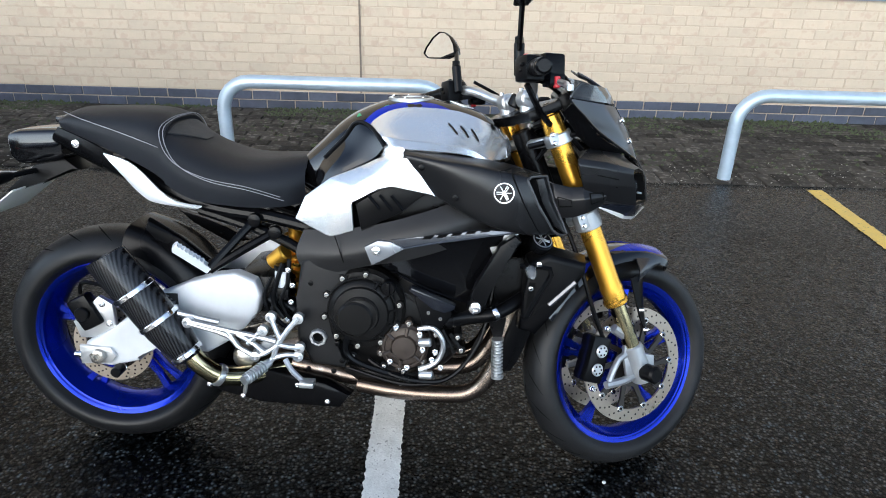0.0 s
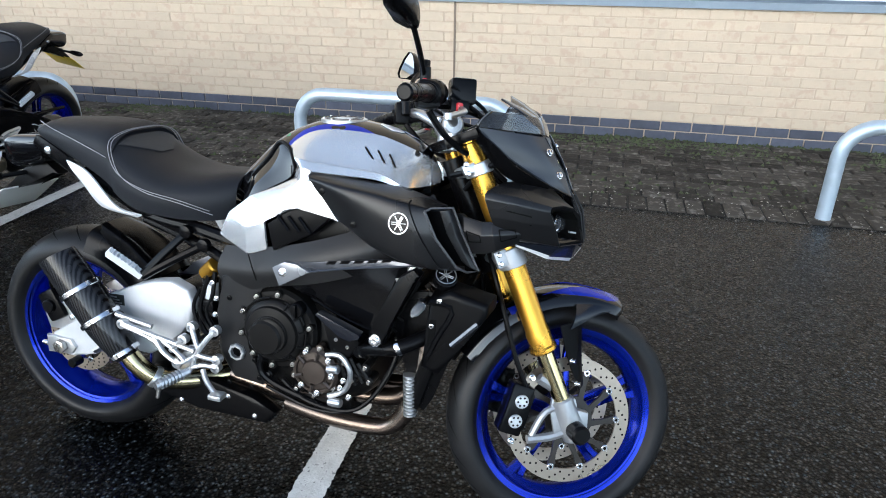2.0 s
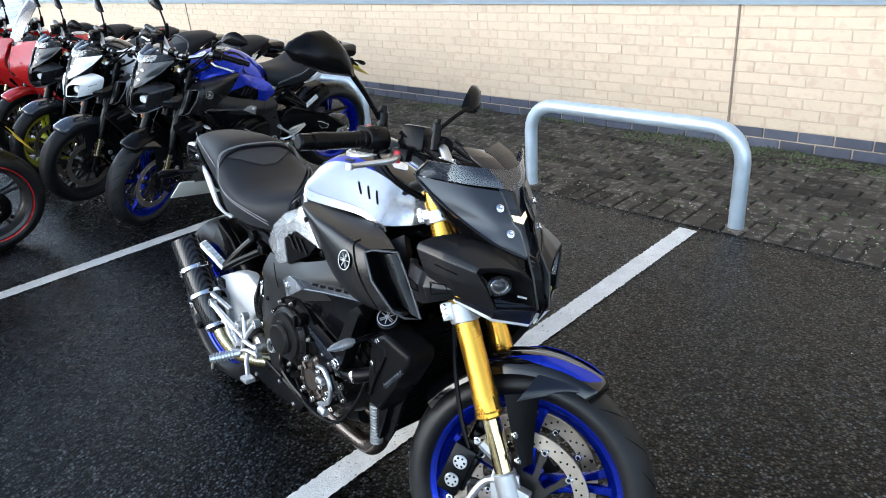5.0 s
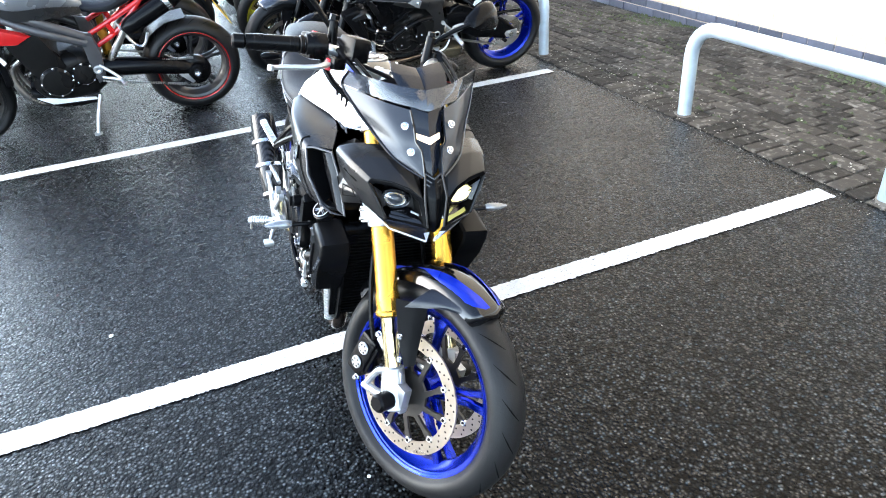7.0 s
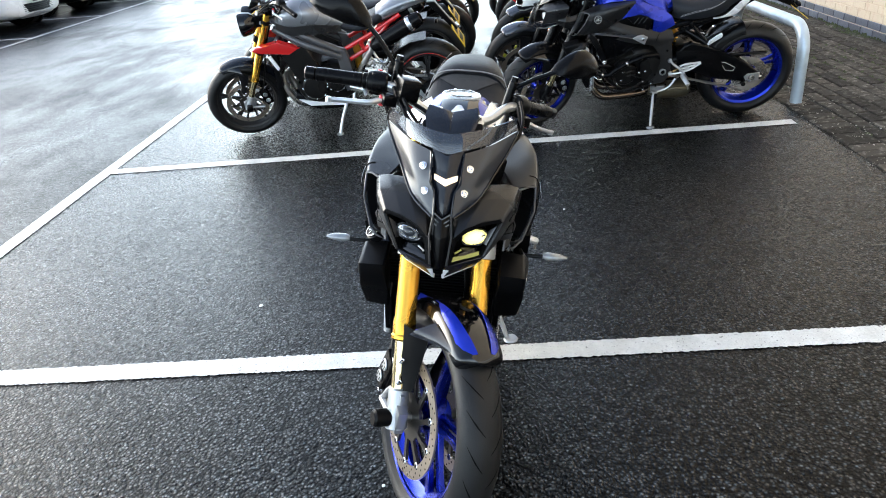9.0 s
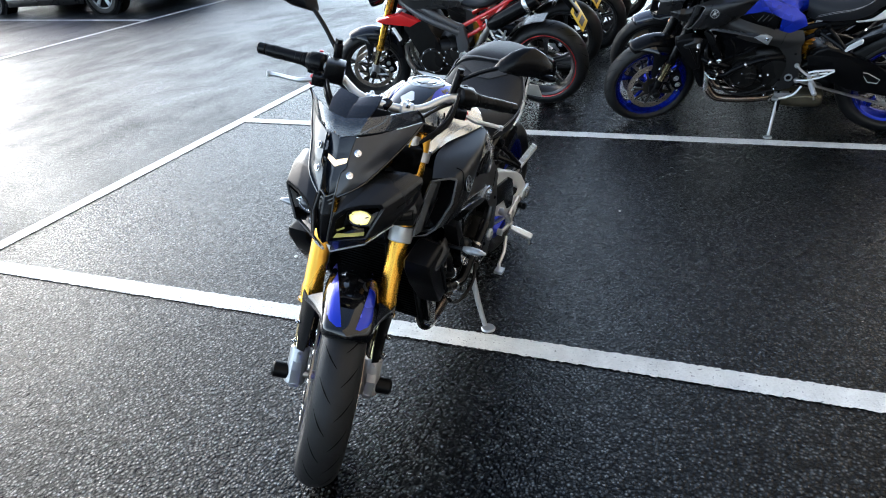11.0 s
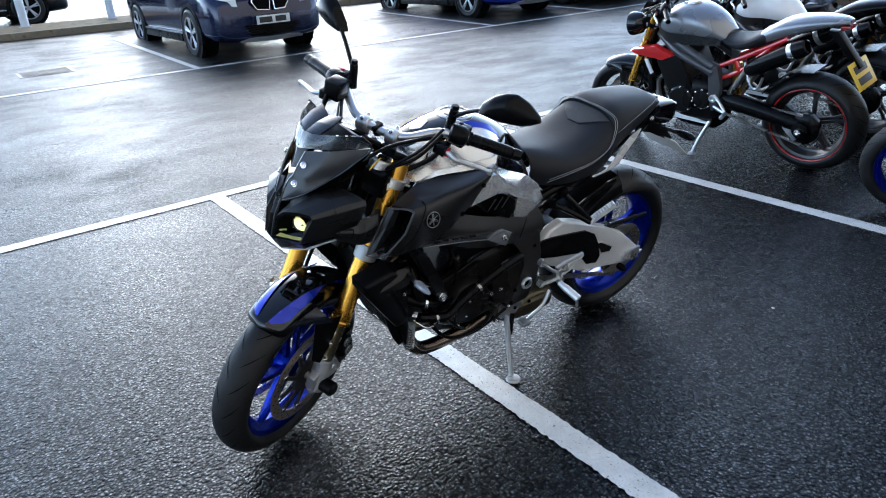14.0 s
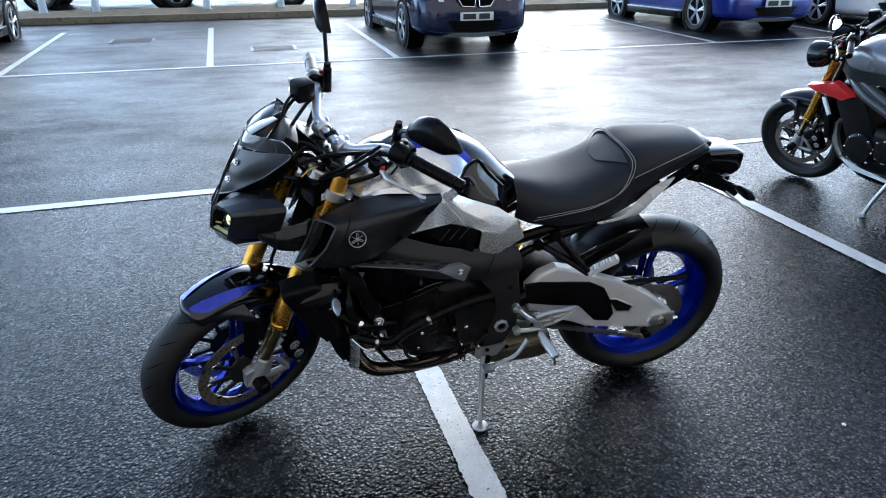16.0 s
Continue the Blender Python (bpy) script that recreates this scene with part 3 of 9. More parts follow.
def marking(name, x0, y0, x1, y1, w, mat, label):
    """A painted strip with slightly ragged edges."""
    rng = random.Random(round(x0 * 97 + y0 * 31 + x1))
    a, b = Vector((x0, y0, 0)), Vector((x1, y1, 0))
    d = (b - a).normalized()
    s = Vector((-d.y, d.x, 0)) * w / 2
    n = max(4, int((b - a).length / (0.008 if abs(y0) < 5 else 0.05)))
    bm = bmesh.new()
    prev = None
    for k in range(n + 1):
        p = a + (b - a) * k / n
        z = ground_z(p.y) + 0.004
        l, r = p + s * (1 + rng.uniform(-0.09, 0.05)), p - s * (1 + rng.uniform(-0.09, 0.05))
        l.z = r.z = z
        cur = (bm.verts.new(l), bm.verts.new(r))
        if prev:
            bm.faces.new((prev[0], prev[1], cur[1], cur[0]))
        prev = cur
    return tagged(part(name, bm, mat, smooth=False), label, "road marking", kind="structure")


marking("bay_line_1", 0, -2.66, 0, 2.08, 0.1, "paint_white", "worn white bay line on wet asphalt under the motorcycle")
marking("bay_line_2", -2.4, -2.66, -2.4, 2.05, 0.1, "paint_white", "worn white bay line on wet asphalt")
marking("bay_line_3", 2.43, 2.08, 2.36, -2.4, 0.1, "paint_yellow", "faded yellow line on wet asphalt")
marking("bay_end_line", -14, -2.71, 5.0, -2.71, 0.1, "paint_white", "worn white line closing the row of bays")
marking("far_line", -22, -7.55, 12.0, -7.55, 0.09, "paint_white", "white line in front of the far bays")
for k, x in enumerate((8.1, 5.7, 3.27, 0.86, -1.6, -4.05, -6.75, -9.5, -12.0, -14.6, -17.2)):
    marking("far_bay_line_%d" % (k + 1), x, -7.6, x + 0.02, -11.7, 0.09, "paint_white", "white line between far parking bays")

PAVE_Y0, PAVE_Y1, PAVE_RISE = 2.14, 3.67, 0.012


def pave_z(y):
    return 0.004 + PAVE_RISE * (y - PAVE_Y0) / (PAVE_Y1 - PAVE_Y0)


bed = rings([[(x, PAVE_Y0, -0.05), (x, PAVE_Y0, pave_z(PAVE_Y0) - 0.002), (x, PAVE_Y1, pave_z(PAVE_Y1) - 0.002), (x, PAVE_Y1, -0.05)] for x in (-14, 7)])
pavement = tagged(part("pavement", bed, "paver_bed", smooth=False), "dark block paving with mossy joints along the wall", "pavement", kind="structure")

WALL_Y = 3.67
bm = rings([[(x, WALL_Y, 0.0), (x, WALL_Y, 0.965), (x, WALL_Y + 0.3, 0.965), (x, WALL_Y + 0.3, 0.0)] for x in (-16, 9)])
wall = tagged(part("wall_north", bm, "mortar", smooth=False), "buff brick wall on two courses of dark blue brick", "wall", kind="structure")
bm = rings([[(x, WALL_Y - 0.03, 0.965), (x, WALL_Y - 0.035, 1.012), (x, WALL_Y + 0.2, 1.03), (x, WALL_Y + 0.2, 0.965)] for x in (-16, 9)])
tagged(part("window_sill", bm, "sill", smooth=False), "long blue-grey metal sill on the brick wall", "sill", kind="structure")
bm = box(-16, 9, WALL_Y + 0.02, WALL_Y + 0.12, 1.034, 1.5, 0.004)
tagged(part("window_frame_band", bm, "white_frame"), "white window frame band above the sill", "window frame", kind="structure")
# out of view; made this tall to keep open sky off the bays
bm = box(-16, 9, WALL_Y + 0.05, WALL_Y + 0.3, 1.502, 11, 0)
tagged(part("wall_upper", bm, "brick", smooth=False), "plain buff upper wall of the building, added out of view", "wall", kind="structure")


def brick_mesh(name, l, d, h, mat, e=0.004):
    """A block with softened front edges, its face towards -y, its origin at the middle of the face."""
    bm = bmesh.new()
    f = [bm.verts.new((x, 0, z)) for x, z in ((-l / 2 + e, -h / 2 + e), (l / 2 - e, -h / 2 + e), (l / 2 - e, h / 2 - e), (-l / 2 + e, h / 2 - e))]
    o = [bm.verts.new((x, e, z)) for x, z in ((-l / 2, -h / 2), (l / 2, -h / 2), (l / 2, h / 2), (-l / 2, h / 2))]
    b = [bm.verts.new((v.co.x, d, v.co.z)) for v in o]
    bm.faces.new(f)
    for i in range(4):
        j = (i + 1) % 4
        bm.faces.new((f[i], o[i], o[j], f[j]))
        bm.faces.new((o[i], b[i], b[j], o[j]))
    bmesh.ops.recalc_face_normals(bm, faces=bm.faces[:])
    me = bpy.data.meshes.new(name)
    bm.to_mesh(me)
    bm.free()
    me.materials.append(M[mat])
    return me


def lay(name, mesh, spots, parent, nearest, stuff):
    """Places pieces: those for which nearest(x) holds as parts, the others joined into one part."""
    rest = bmesh.new()
    count = 0
    for m in spots:
        if nearest(m.translation.x) and count < 300:
            ob = new(name, mesh)
            ob.parent, ob.matrix_basis = parent, m
            count += 1
        else:
            k = len(rest.verts)
            rest.from_mesh(mesh)
            rest.verts.ensure_lookup_table()
            for v in rest.verts[k:]:
                v.co = m @ v.co
    me = bpy.data.meshes.new(stuff)
    rest.to_mesh(me)
    rest.free()
    me.materials.append(mesh.materials[0])
    ob = new(stuff, me)
    ob.parent = parent
    tagged(ob, kind="stuff")


def build_masonry():
    rng = random.Random(4)
    spots = []
    for row in range(11):
        z = 0.154 + 0.0735 * (row + 0.5)
        x = -15.9 + (0.113 if row % 2 else 0)
        while x < 8.8:
            spots.append(pose(x, WALL_Y - 0.0035 + rng.uniform(-0.0015, 0.0015), z + rng.uniform(-0.001, 0.001), rng.uniform(-0.3, 0.3), rng.uniform(-0.3, 0.3), rng.uniform(-0.4, 0.4)))
            x += 0.2255
    lay("brick", brick_mesh("brick", 0.2165, 0.03, 0.0645, "brick", 0.002), spots, wall, lambda x: -3.2 < x < 3.2, "far_bricks")
    spots = []
    for row in range(2):
        z = 0.154 - 0.0735 * (row + 0.5)
        x = -15.9 + (0.113 if row % 2 else 0)
        while x < 8.8:
            spots.append(pose(x, WALL_Y - 0.012 + rng.uniform(-0.002, 0.002), z, rng.uniform(-0.3, 0.3), rng.uniform(-0.3, 0.3), rng.uniform(-0.4, 0.4)))
            x += 0.2255
    lay("dark_brick", brick_mesh("dark_brick", 0.216, 0.03, 0.0645, "brick_dark"), spots, wall, lambda x: -5.5 < x < 4.5, "far_dark_bricks")
    for x in (-8.4, -0.48, 7.4):
        part("expansion_joint", box(x - 0.007, x + 0.007, WALL_Y - 0.011, WALL_Y, 0.156, 0.964, 0), "sealant", wall, "brown sealed expansion joint", smooth=False)
    # paving blocks: a header course at the edge, then stretcher rows
    slope = math.degrees(math.atan2(PAVE_RISE, PAVE_Y1 - PAVE_Y0))
    heads, blocks = [], []
    x = -13.9
    while x < 6.9:
        heads.append(pose(x, PAVE_Y0 + 0.1, pave_z(PAVE_Y0 + 0.1) + 0.008 + rng.uniform(-0.003, 0.003), -90 + slope + rng.uniform(-1, 1), rng.uniform(-1, 1), 90))
        x += 0.106
    heads = [pose(m.translation.x, m.translation.y, m.translation.z, 0, 0, 0) @ pose(0, 0, 0, slope + rng.uniform(-1.2, 1.2), rng.uniform(-1.2, 1.2), 90 + rng.uniform(-1, 1)) @ pose(0, 0, 0, -90, 0, 0) for m in heads]
    row = 0
    y = PAVE_Y0 + 0.258
    while y < PAVE_Y1 - 0.03:
        x = -13.9 + (0.104 if row % 2 else 0) + rng.uniform(-0.01, 0.01)
        while x < 6.8:
            blocks.append(pose(x, y, pave_z(y) + 0.009 + rng.uniform(-0.002, 0.002), slope + rng.uniform(-0.7, 0.7), rng.uniform(-0.7, 0.7), rng.uniform(-0.8, 0.8)) @ pose(0, 0, 0, -90, 0, 0))
            x += 0.208
        y += 0.106
        row += 1
    mesh = brick_mesh("paving_block", 0.197, 0.03, 0.0945, "paver", 0.006)
    lay("paving_block", mesh, blocks, pavement, lambda x: -2.6 < x < 2.2, "far_paving_blocks")
    lay("edge_block", mesh, heads, pavement, lambda x: -6 < x < 5, "far_edge_blocks")
    # moss and weeds along the foot of the wall and in the joints
    bm = bmesh.new()
    for k in range(9000):
        x = rng.uniform(-9, 5)
        if rng.random() < 0.72:
            y = WALL_Y - 0.02 - abs(rng.gauss(0, 0.17))
        else:
            y = PAVE_Y0 + 0.205 + 0.106 * rng.randrange(0, 13) + rng.gauss(0, 0.006)
        if y < PAVE_Y0 or noise.noise((x * 0.9, y * 2.2, 0)) < -0.05:
            continue
        z, s = pave_z(y) + 0.006, rng.uniform(0.005, 0.02)
        a = rng.uniform(0, 6.28)
        c = Vector((x, y, z))
        u, w = Vector((math.cos(a), math.sin(a), 0)) * s, Vector((-math.sin(a), math.cos(a), 0)) * s
        t = bm.verts.new(c + Vector((rng.uniform(-0.5, 0.5) * s, rng.uniform(-0.5, 0.5) * s, s * rng.uniform(0.5, 1.3))))
        q = [bm.verts.new(c + d) for d in (u, w, -u, -w)]
        for i in range(4):
            bm.faces.new((q[i], q[(i + 1) % 4], t))
    me = part("moss", bm, "moss", pavement, smooth=False)
    tagged(me, "green moss tufts along the foot of the wall", kind="stuff")
    # pale grit and leaf scraps on the edge course
    bm = bmesh.new()
    for k in range(620):
        x, y, s = rng.uniform(-6, 4), max(PAVE_Y0 + 0.01, PAVE_Y0 + 0.2 + rng.gauss(0, 0.1)), rng.uniform(0.003, 0.010)
        z = pave_z(y) + 0.009 + s * 0.4
        rot = pose(x, y, z, rng.uniform(-25, 25), rng.uniform(-25, 25), rng.uniform(0, 360))
        q = [bm.verts.new(rot @ Vector(p)) for p in ((s, 0, 0), (0, s * 0.6, 0.001), (-s, 0, 0), (0, -s * 0.6, 0.001), (0, 0, s * 0.5))]
        for i in range(4):
            bm.faces.new((q[i], q[(i + 1) % 4], q[4]))
        bm.faces.new(q[3::-1])
    tagged(part("grit", bm, "concrete", pavement, smooth=False), "pale grit and scraps on the paving edge", kind="stuff")


def cycle_hoop(xl, xr, label):
    """A bent tube barrier set in the paving."""
    h, r, y = 0.535, 0.04, 2.215
    e = thing("barrier_hoop", pose(0, 0, 0), label, "barrier", "hoops along the paving")
    c = 0.17
    pts = [(xl, y, -0.04), (xl, y, 0.15), (xl, y, h - c)]
    pts += [(xl + c - c * math.cos(a), y, h - c + c * math.sin(a)) for a in (radians(k) for k in range(15, 91, 15))]
    pts += [(xr - c + c * math.sin(a), y, h - c + c * math.cos(a)) for a in (radians(k) for k in range(0, 91, 15))]
    pts += [(xr, y, 0.15), (xr, y, -0.04)]
    part("bent_tube", tube(pts, r, 20), "galv", e)
    rng = random.Random(round(xl * 10))
    for x in (xl, xr):
        bm = lathe([(0.066, -0.02), (0.060, 0.010), (0.04, 0.014)], (x, y, pave_z(y) - 0.002), (0, 0, 1), 9)
        for v in bm.verts:
            v.co += Vector((rng.uniform(-0.012, 0.012), rng.uniform(-0.012, 0.012), 0))
        part("mortar_collar", bm, "collar", e, "rough dirty mortar collar", smooth=False)


cycle_hoop(-1.135, 0.193, "galvanised steel tube hoop beside the white line end")
cycle_hoop(-4.11, -2.785, "galvanised steel tube hoop behind the blue motorcycle")
cycle_hoop(1.925, 3.25, "galvanised steel tube hoop near the yellow line")


def grit(name, n, seed, place, size, mat, label):
    """Small loose grains lying on the ground, past counting."""
    rng = random.Random(seed)
    bm = bmesh.new()
    for _ in range(n):
        x, y, z = place(rng)
        r = rng.uniform(*size)
        a = rng.uniform(0, 6.28)
        base = [bm.verts.new((x + math.cos(a + k * 1.571) * r * rng.uniform(0.7, 1.2), y + math.sin(a + k * 1.571) * r * rng.uniform(0.7, 1.2), z)) for k in range(4)]
        top = [bm.verts.new((x + (v.co.x - x) * 0.55, y + (v.co.y - y) * 0.55, z + r * 0.6)) for v in base]
        bm.faces.new(top)
        for k in range(4):
            bm.faces.new((base[k], base[(k + 1) % 4], top[(k + 1) % 4], top[k]))
    return tagged(part(name, bm, mat, smooth=False), label, "grit", kind="stuff")


grit("kerb_grit", 900, 5, lambda r: (r.uniform(-3.5, 5.5), 2.14 + r.gauss(0.02, 0.09), 0.0105), (0.0015, 0.0045), "concrete", "pale grit scattered along the paving edge")
grit("bay_grit", 260, 8, lambda r: (r.uniform(-4, 4), r.uniform(-2.6, 2.0), 0.0), (0.0015, 0.0035), "concrete", "a few pale grains on the wet asphalt")
grit("moss_tufts", 600, 11, lambda r: (r.uniform(-9, 6.5), 3.66 - abs(r.gauss(0, 0.10)) - (0.0 if r.random() < 0.6 else r.uniform(0, 1.4)), 0.016), (0.003, 0.011), "moss", "small moss tufts in the paving joints")
for x, y, r in ((-0.44, -1.02, 0.010), (0.62, -0.35, 0.006), (-1.25, 0.4, 0.007)):
    chip = part("stone_chip", moved(lathe([(r, 0), (r * 0.9, r * 0.35), (r * 0.4, r * 0.5)], (0, 0, 0), (0, 0, 1), 7), pose(x, y, 0.0)), "plate_white", smooth=False)
    tagged(chip, "small white stone chip lying on the asphalt", "stone", "stone chips on the asphalt")

# ---- motorcycles ----
RAKE = radians(24)
STEER_FOOT, STEER_AXIS = Vector((0.802, 0, 0)), Vector((-math.sin(RAKE), 0, math.cos(RAKE)))
AXLE_F, AXLE_R = Vector((0.705, 0, 0.300)), Vector((-0.700, 0, 0.318))


def steering(deg):
    return Matrix.Translation(STEER_FOOT) @ Matrix.Rotation(radians(deg), 4, STEER_AXIS) @ Matrix.Translation(-STEER_FOOT)


RIM_R = 0.231


def crown_drop(R, w):
    """How far the tread falls away towards the walls, so that the walls end above the rim."""
    return min(0.9, (R - RIM_R - 0.024) / (w / 2 * (1 - math.cos(radians(84)))))


def tyre_bm(c, R, w, rim):
    """A motorcycle tyre: round crown, bulging walls, open inside."""
    prof = []
    h = w / 2
    for k in range(-8, 9):
        a = radians(k * 10.5)
        prof.append((R - h * crown_drop(R, w) * (1 - math.cos(a)), h * math.sin(a) / math.sin(radians(84))))
    side = [(rim + 0.015, h * 0.97), (rim + 0.007, h * 0.88), (rim + 0.002, h * 0.76), (rim - 0.006, h * 0.66)]
    full = [(r, -y) for r, y in side[::-1]] + prof + side + [(rim - 0.004, 0)]
    return lathe(full, c, (0, 1, 0), 72, closed=True)


def groove_bm(c, R, w, n, flip):
    """Curved tread cuts lying in the crown, drawn as thin dark inlays."""
    bm = bmesh.new()
    h = w / 2
    for k in range(n):
        for s in (-1, 1):
            a0 = 2 * math.pi * (k + (0.5 if s > 0 else 0)) / n
            pts = []
            for q in range(7):
                u = q / 6
                th = radians(8 + 44 * u)
                a = a0 + flip * (0.16 * u + 0.05 * u * u)
                rr = R - h * crown_drop(R, w) * (1 - math.cos(th)) + 0.0006
                y = s * h * math.sin(th) / math.sin(radians(84))
                d = 0.0034 / R * (1 - abs(2 * u - 1) * 0.7)
                pts.append([(c[0] + rr * math.cos(a + e * d), c[1] + y * 1.002, c[2] + rr * math.sin(a + e * d)) for e in (-1, 1)])
            vs = [[bm.verts.new(p) for p in r] for r in pts]
            for a, b in zip(vs, vs[1:]):
                bm.faces.new((a[0], a[1], b[1], b[0]))
    return bm


def wheel(e, c, R, w, P, mat, kind, T=None):
    """Wheel > tyre, rim, spokes, hub. T bends it into the steered place."""
    T = T or Matrix.Identity(4)
    rim = RIM_R
    hw = w * 0.36
    lift = 0.012 if kind == "rear" else 0.0
    prof = [(rim, hw), (rim + 0.007, hw * 1.06), (rim + 0.009, hw * 0.96), (rim - 0.004, hw * 0.86), (rim - 0.012, hw * 0.62), (rim - 0.028, hw * 0.3), (rim - 0.03, 0)]
    prof = prof + [(r, -y) for r, y in prof[-2::-1]]
    inner = [(r - 0.008 if r < rim - 0.006 else r - 0.011, y * 0.97) for r, y in prof[::-1]]
    W = part("wheel", moved(lathe(prof + inner, c, (0, 1, 0), 72, closed=True), T), mat, e, "wheel with five spokes")
    part("tyre", moved(tyre_bm(c, R, w, rim), T), "rubber", W, "black road tyre")
    part("tread_pattern", moved(groove_bm(c, R, w, 22, 1 if kind == "front" else -1), T), "hole", W, smooth=False)
    part("pin_line", moved(lathe([(rim + 0.002, hw * 1.02), (rim + 0.003, hw * 1.08 + lift), (rim + 0.006, hw * 1.1 + lift), (rim + 0.008, hw * 1.08 + lift), (rim + 0.007, hw * 1.0)], c, (0, 1, 0), 72, closed=True), T), P.get("pin", mat), W) if "pin" in P else None
    part("hub", moved(lathe([(0.034, -hw * 0.9), (0.046, -hw * 0.7), (0.04, 0), (0.046, hw * 0.7), (0.034, hw * 0.9)], c, (0, 1, 0), 32), T), mat, W)
    for k in range(5):
        a = 2 * math.pi * k / 5 + 0.35
        for s in (-1, 1):
            def at(r, da, y, t):
                q = a + da
                return [(c[0] + r * math.cos(q + g), c[1] + y + f, c[2] + r * math.sin(q + g)) for g, f in ((-t / r, -0.009), (t / r, -0.009), (t / r, 0.009), (-t / r, 0.009))]
            bm = rings([at(0.04, s * 0.22, s * 0.012, 0.011), at(0.09, s * 0.08, s * 0.012, 0.009), at(0.15, s * 0.06, s * 0.01, 0.008), at(rim - 0.02, s * 0.1, s * 0.008, 0.012)])
            bmesh.ops.bevel(bm, geom=bm.edges[:], offset=0.002, segments=1, affect="EDGES")
            part("spoke", moved(bm, T), mat, W)
    return W


def disc(e, c, y, r, T, mat="disc", parent=None):
    """Brake disc > carrier, bobbins, drilled holes."""
    D = part("brake_disc", moved(lathe([(r - 0.034, y - 0.0025), (r, y - 0.0025), (r, y + 0.0025), (r - 0.034, y + 0.0025)], c, (0, 1, 0), 64, closed=True), T), mat, parent or e, "drilled steel brake disc")
    n = 10 if r > 0.13 else 5
    star = []
    for k in range(n):
        a, wide = 2 * math.pi * k / n, 10 / n
        star += [(c[0] + math.cos(a + g * wide) * q, c[2] + math.sin(a + g * wide) * q) for q, g in ((0.062, -0.27), (r - 0.062, -0.10), (r - 0.046, -0.09), (r - 0.032, -0.055), (r - 0.032, 0.055), (r - 0.046, 0.075), (r - 0.066, 0.02), (0.062, -0.02))]
    bm = slab(star, c[1] + y - 0.0035, c[1] + y + 0.0035, 0)
    part("disc_carrier", moved(bm, T), "carrier", D, "dark carrier with swept arms")
    bh = bmesh.new()
    for k in range(n):
        a = 2 * math.pi * k / n
        p = Vector((c[0] + math.cos(a) * (r - 0.034), c[1] + y, c[2] + math.sin(a) * (r - 0.034)))
        part("bobbin", moved(rod(p - Vector((0, 0.005, 0)), p + Vector((0, 0.005, 0)), 0.009, n=12, bevel=0.0015), T), "chrome", D)
        rod(p - Vector((0, 0.0056, 0)), p + Vector((0, 0.0056, 0)), 0.004, n=8, bm=bh)
    for k in range(24):
        for q, o in ((r - 0.008, 0), (r - 0.017, 0.33), (r - 0.026, 0.66)):
            a = 2 * math.pi * (k + o) / 24
            p = Vector((c[0] + math.cos(a) * q, c[1] + y, c[2] + math.sin(a) * q))
            rod(p - Vector((0, 0.0027, 0)), p + Vector((0, 0.0027, 0)), 0.0030, n=6, bm=bh)
    part("drill_pattern", moved(bh, T), "hole", D, smooth=False)
    return D


def bolt(p, r, mat, e, axis=(0, -1, 0), h=0.008, name="bolt", T=None):
    a = Vector(axis).normalized()
    bm = lathe([(r * 1.25, 0), (r * 1.25, h * 0.3), (r, h * 0.35), (r, h * 0.9), (r * 0.8, h), (r * 0.45, h), (r * 0.4, h * 0.5), (0.00001, h * 0.5)], p, a, 12)
    if T:
        moved(bm, T)
    return part(name, bm, mat, e)


def both(f):
    """Calls f(side) for the right (-1) and the left (1)."""
    return [f(-1), f(1)]


def sided(bm, s):
    """Meshes are drawn for the right side (y < 0); s = 1 turns them to the left."""
    return flipped(bm) if s > 0 else bm


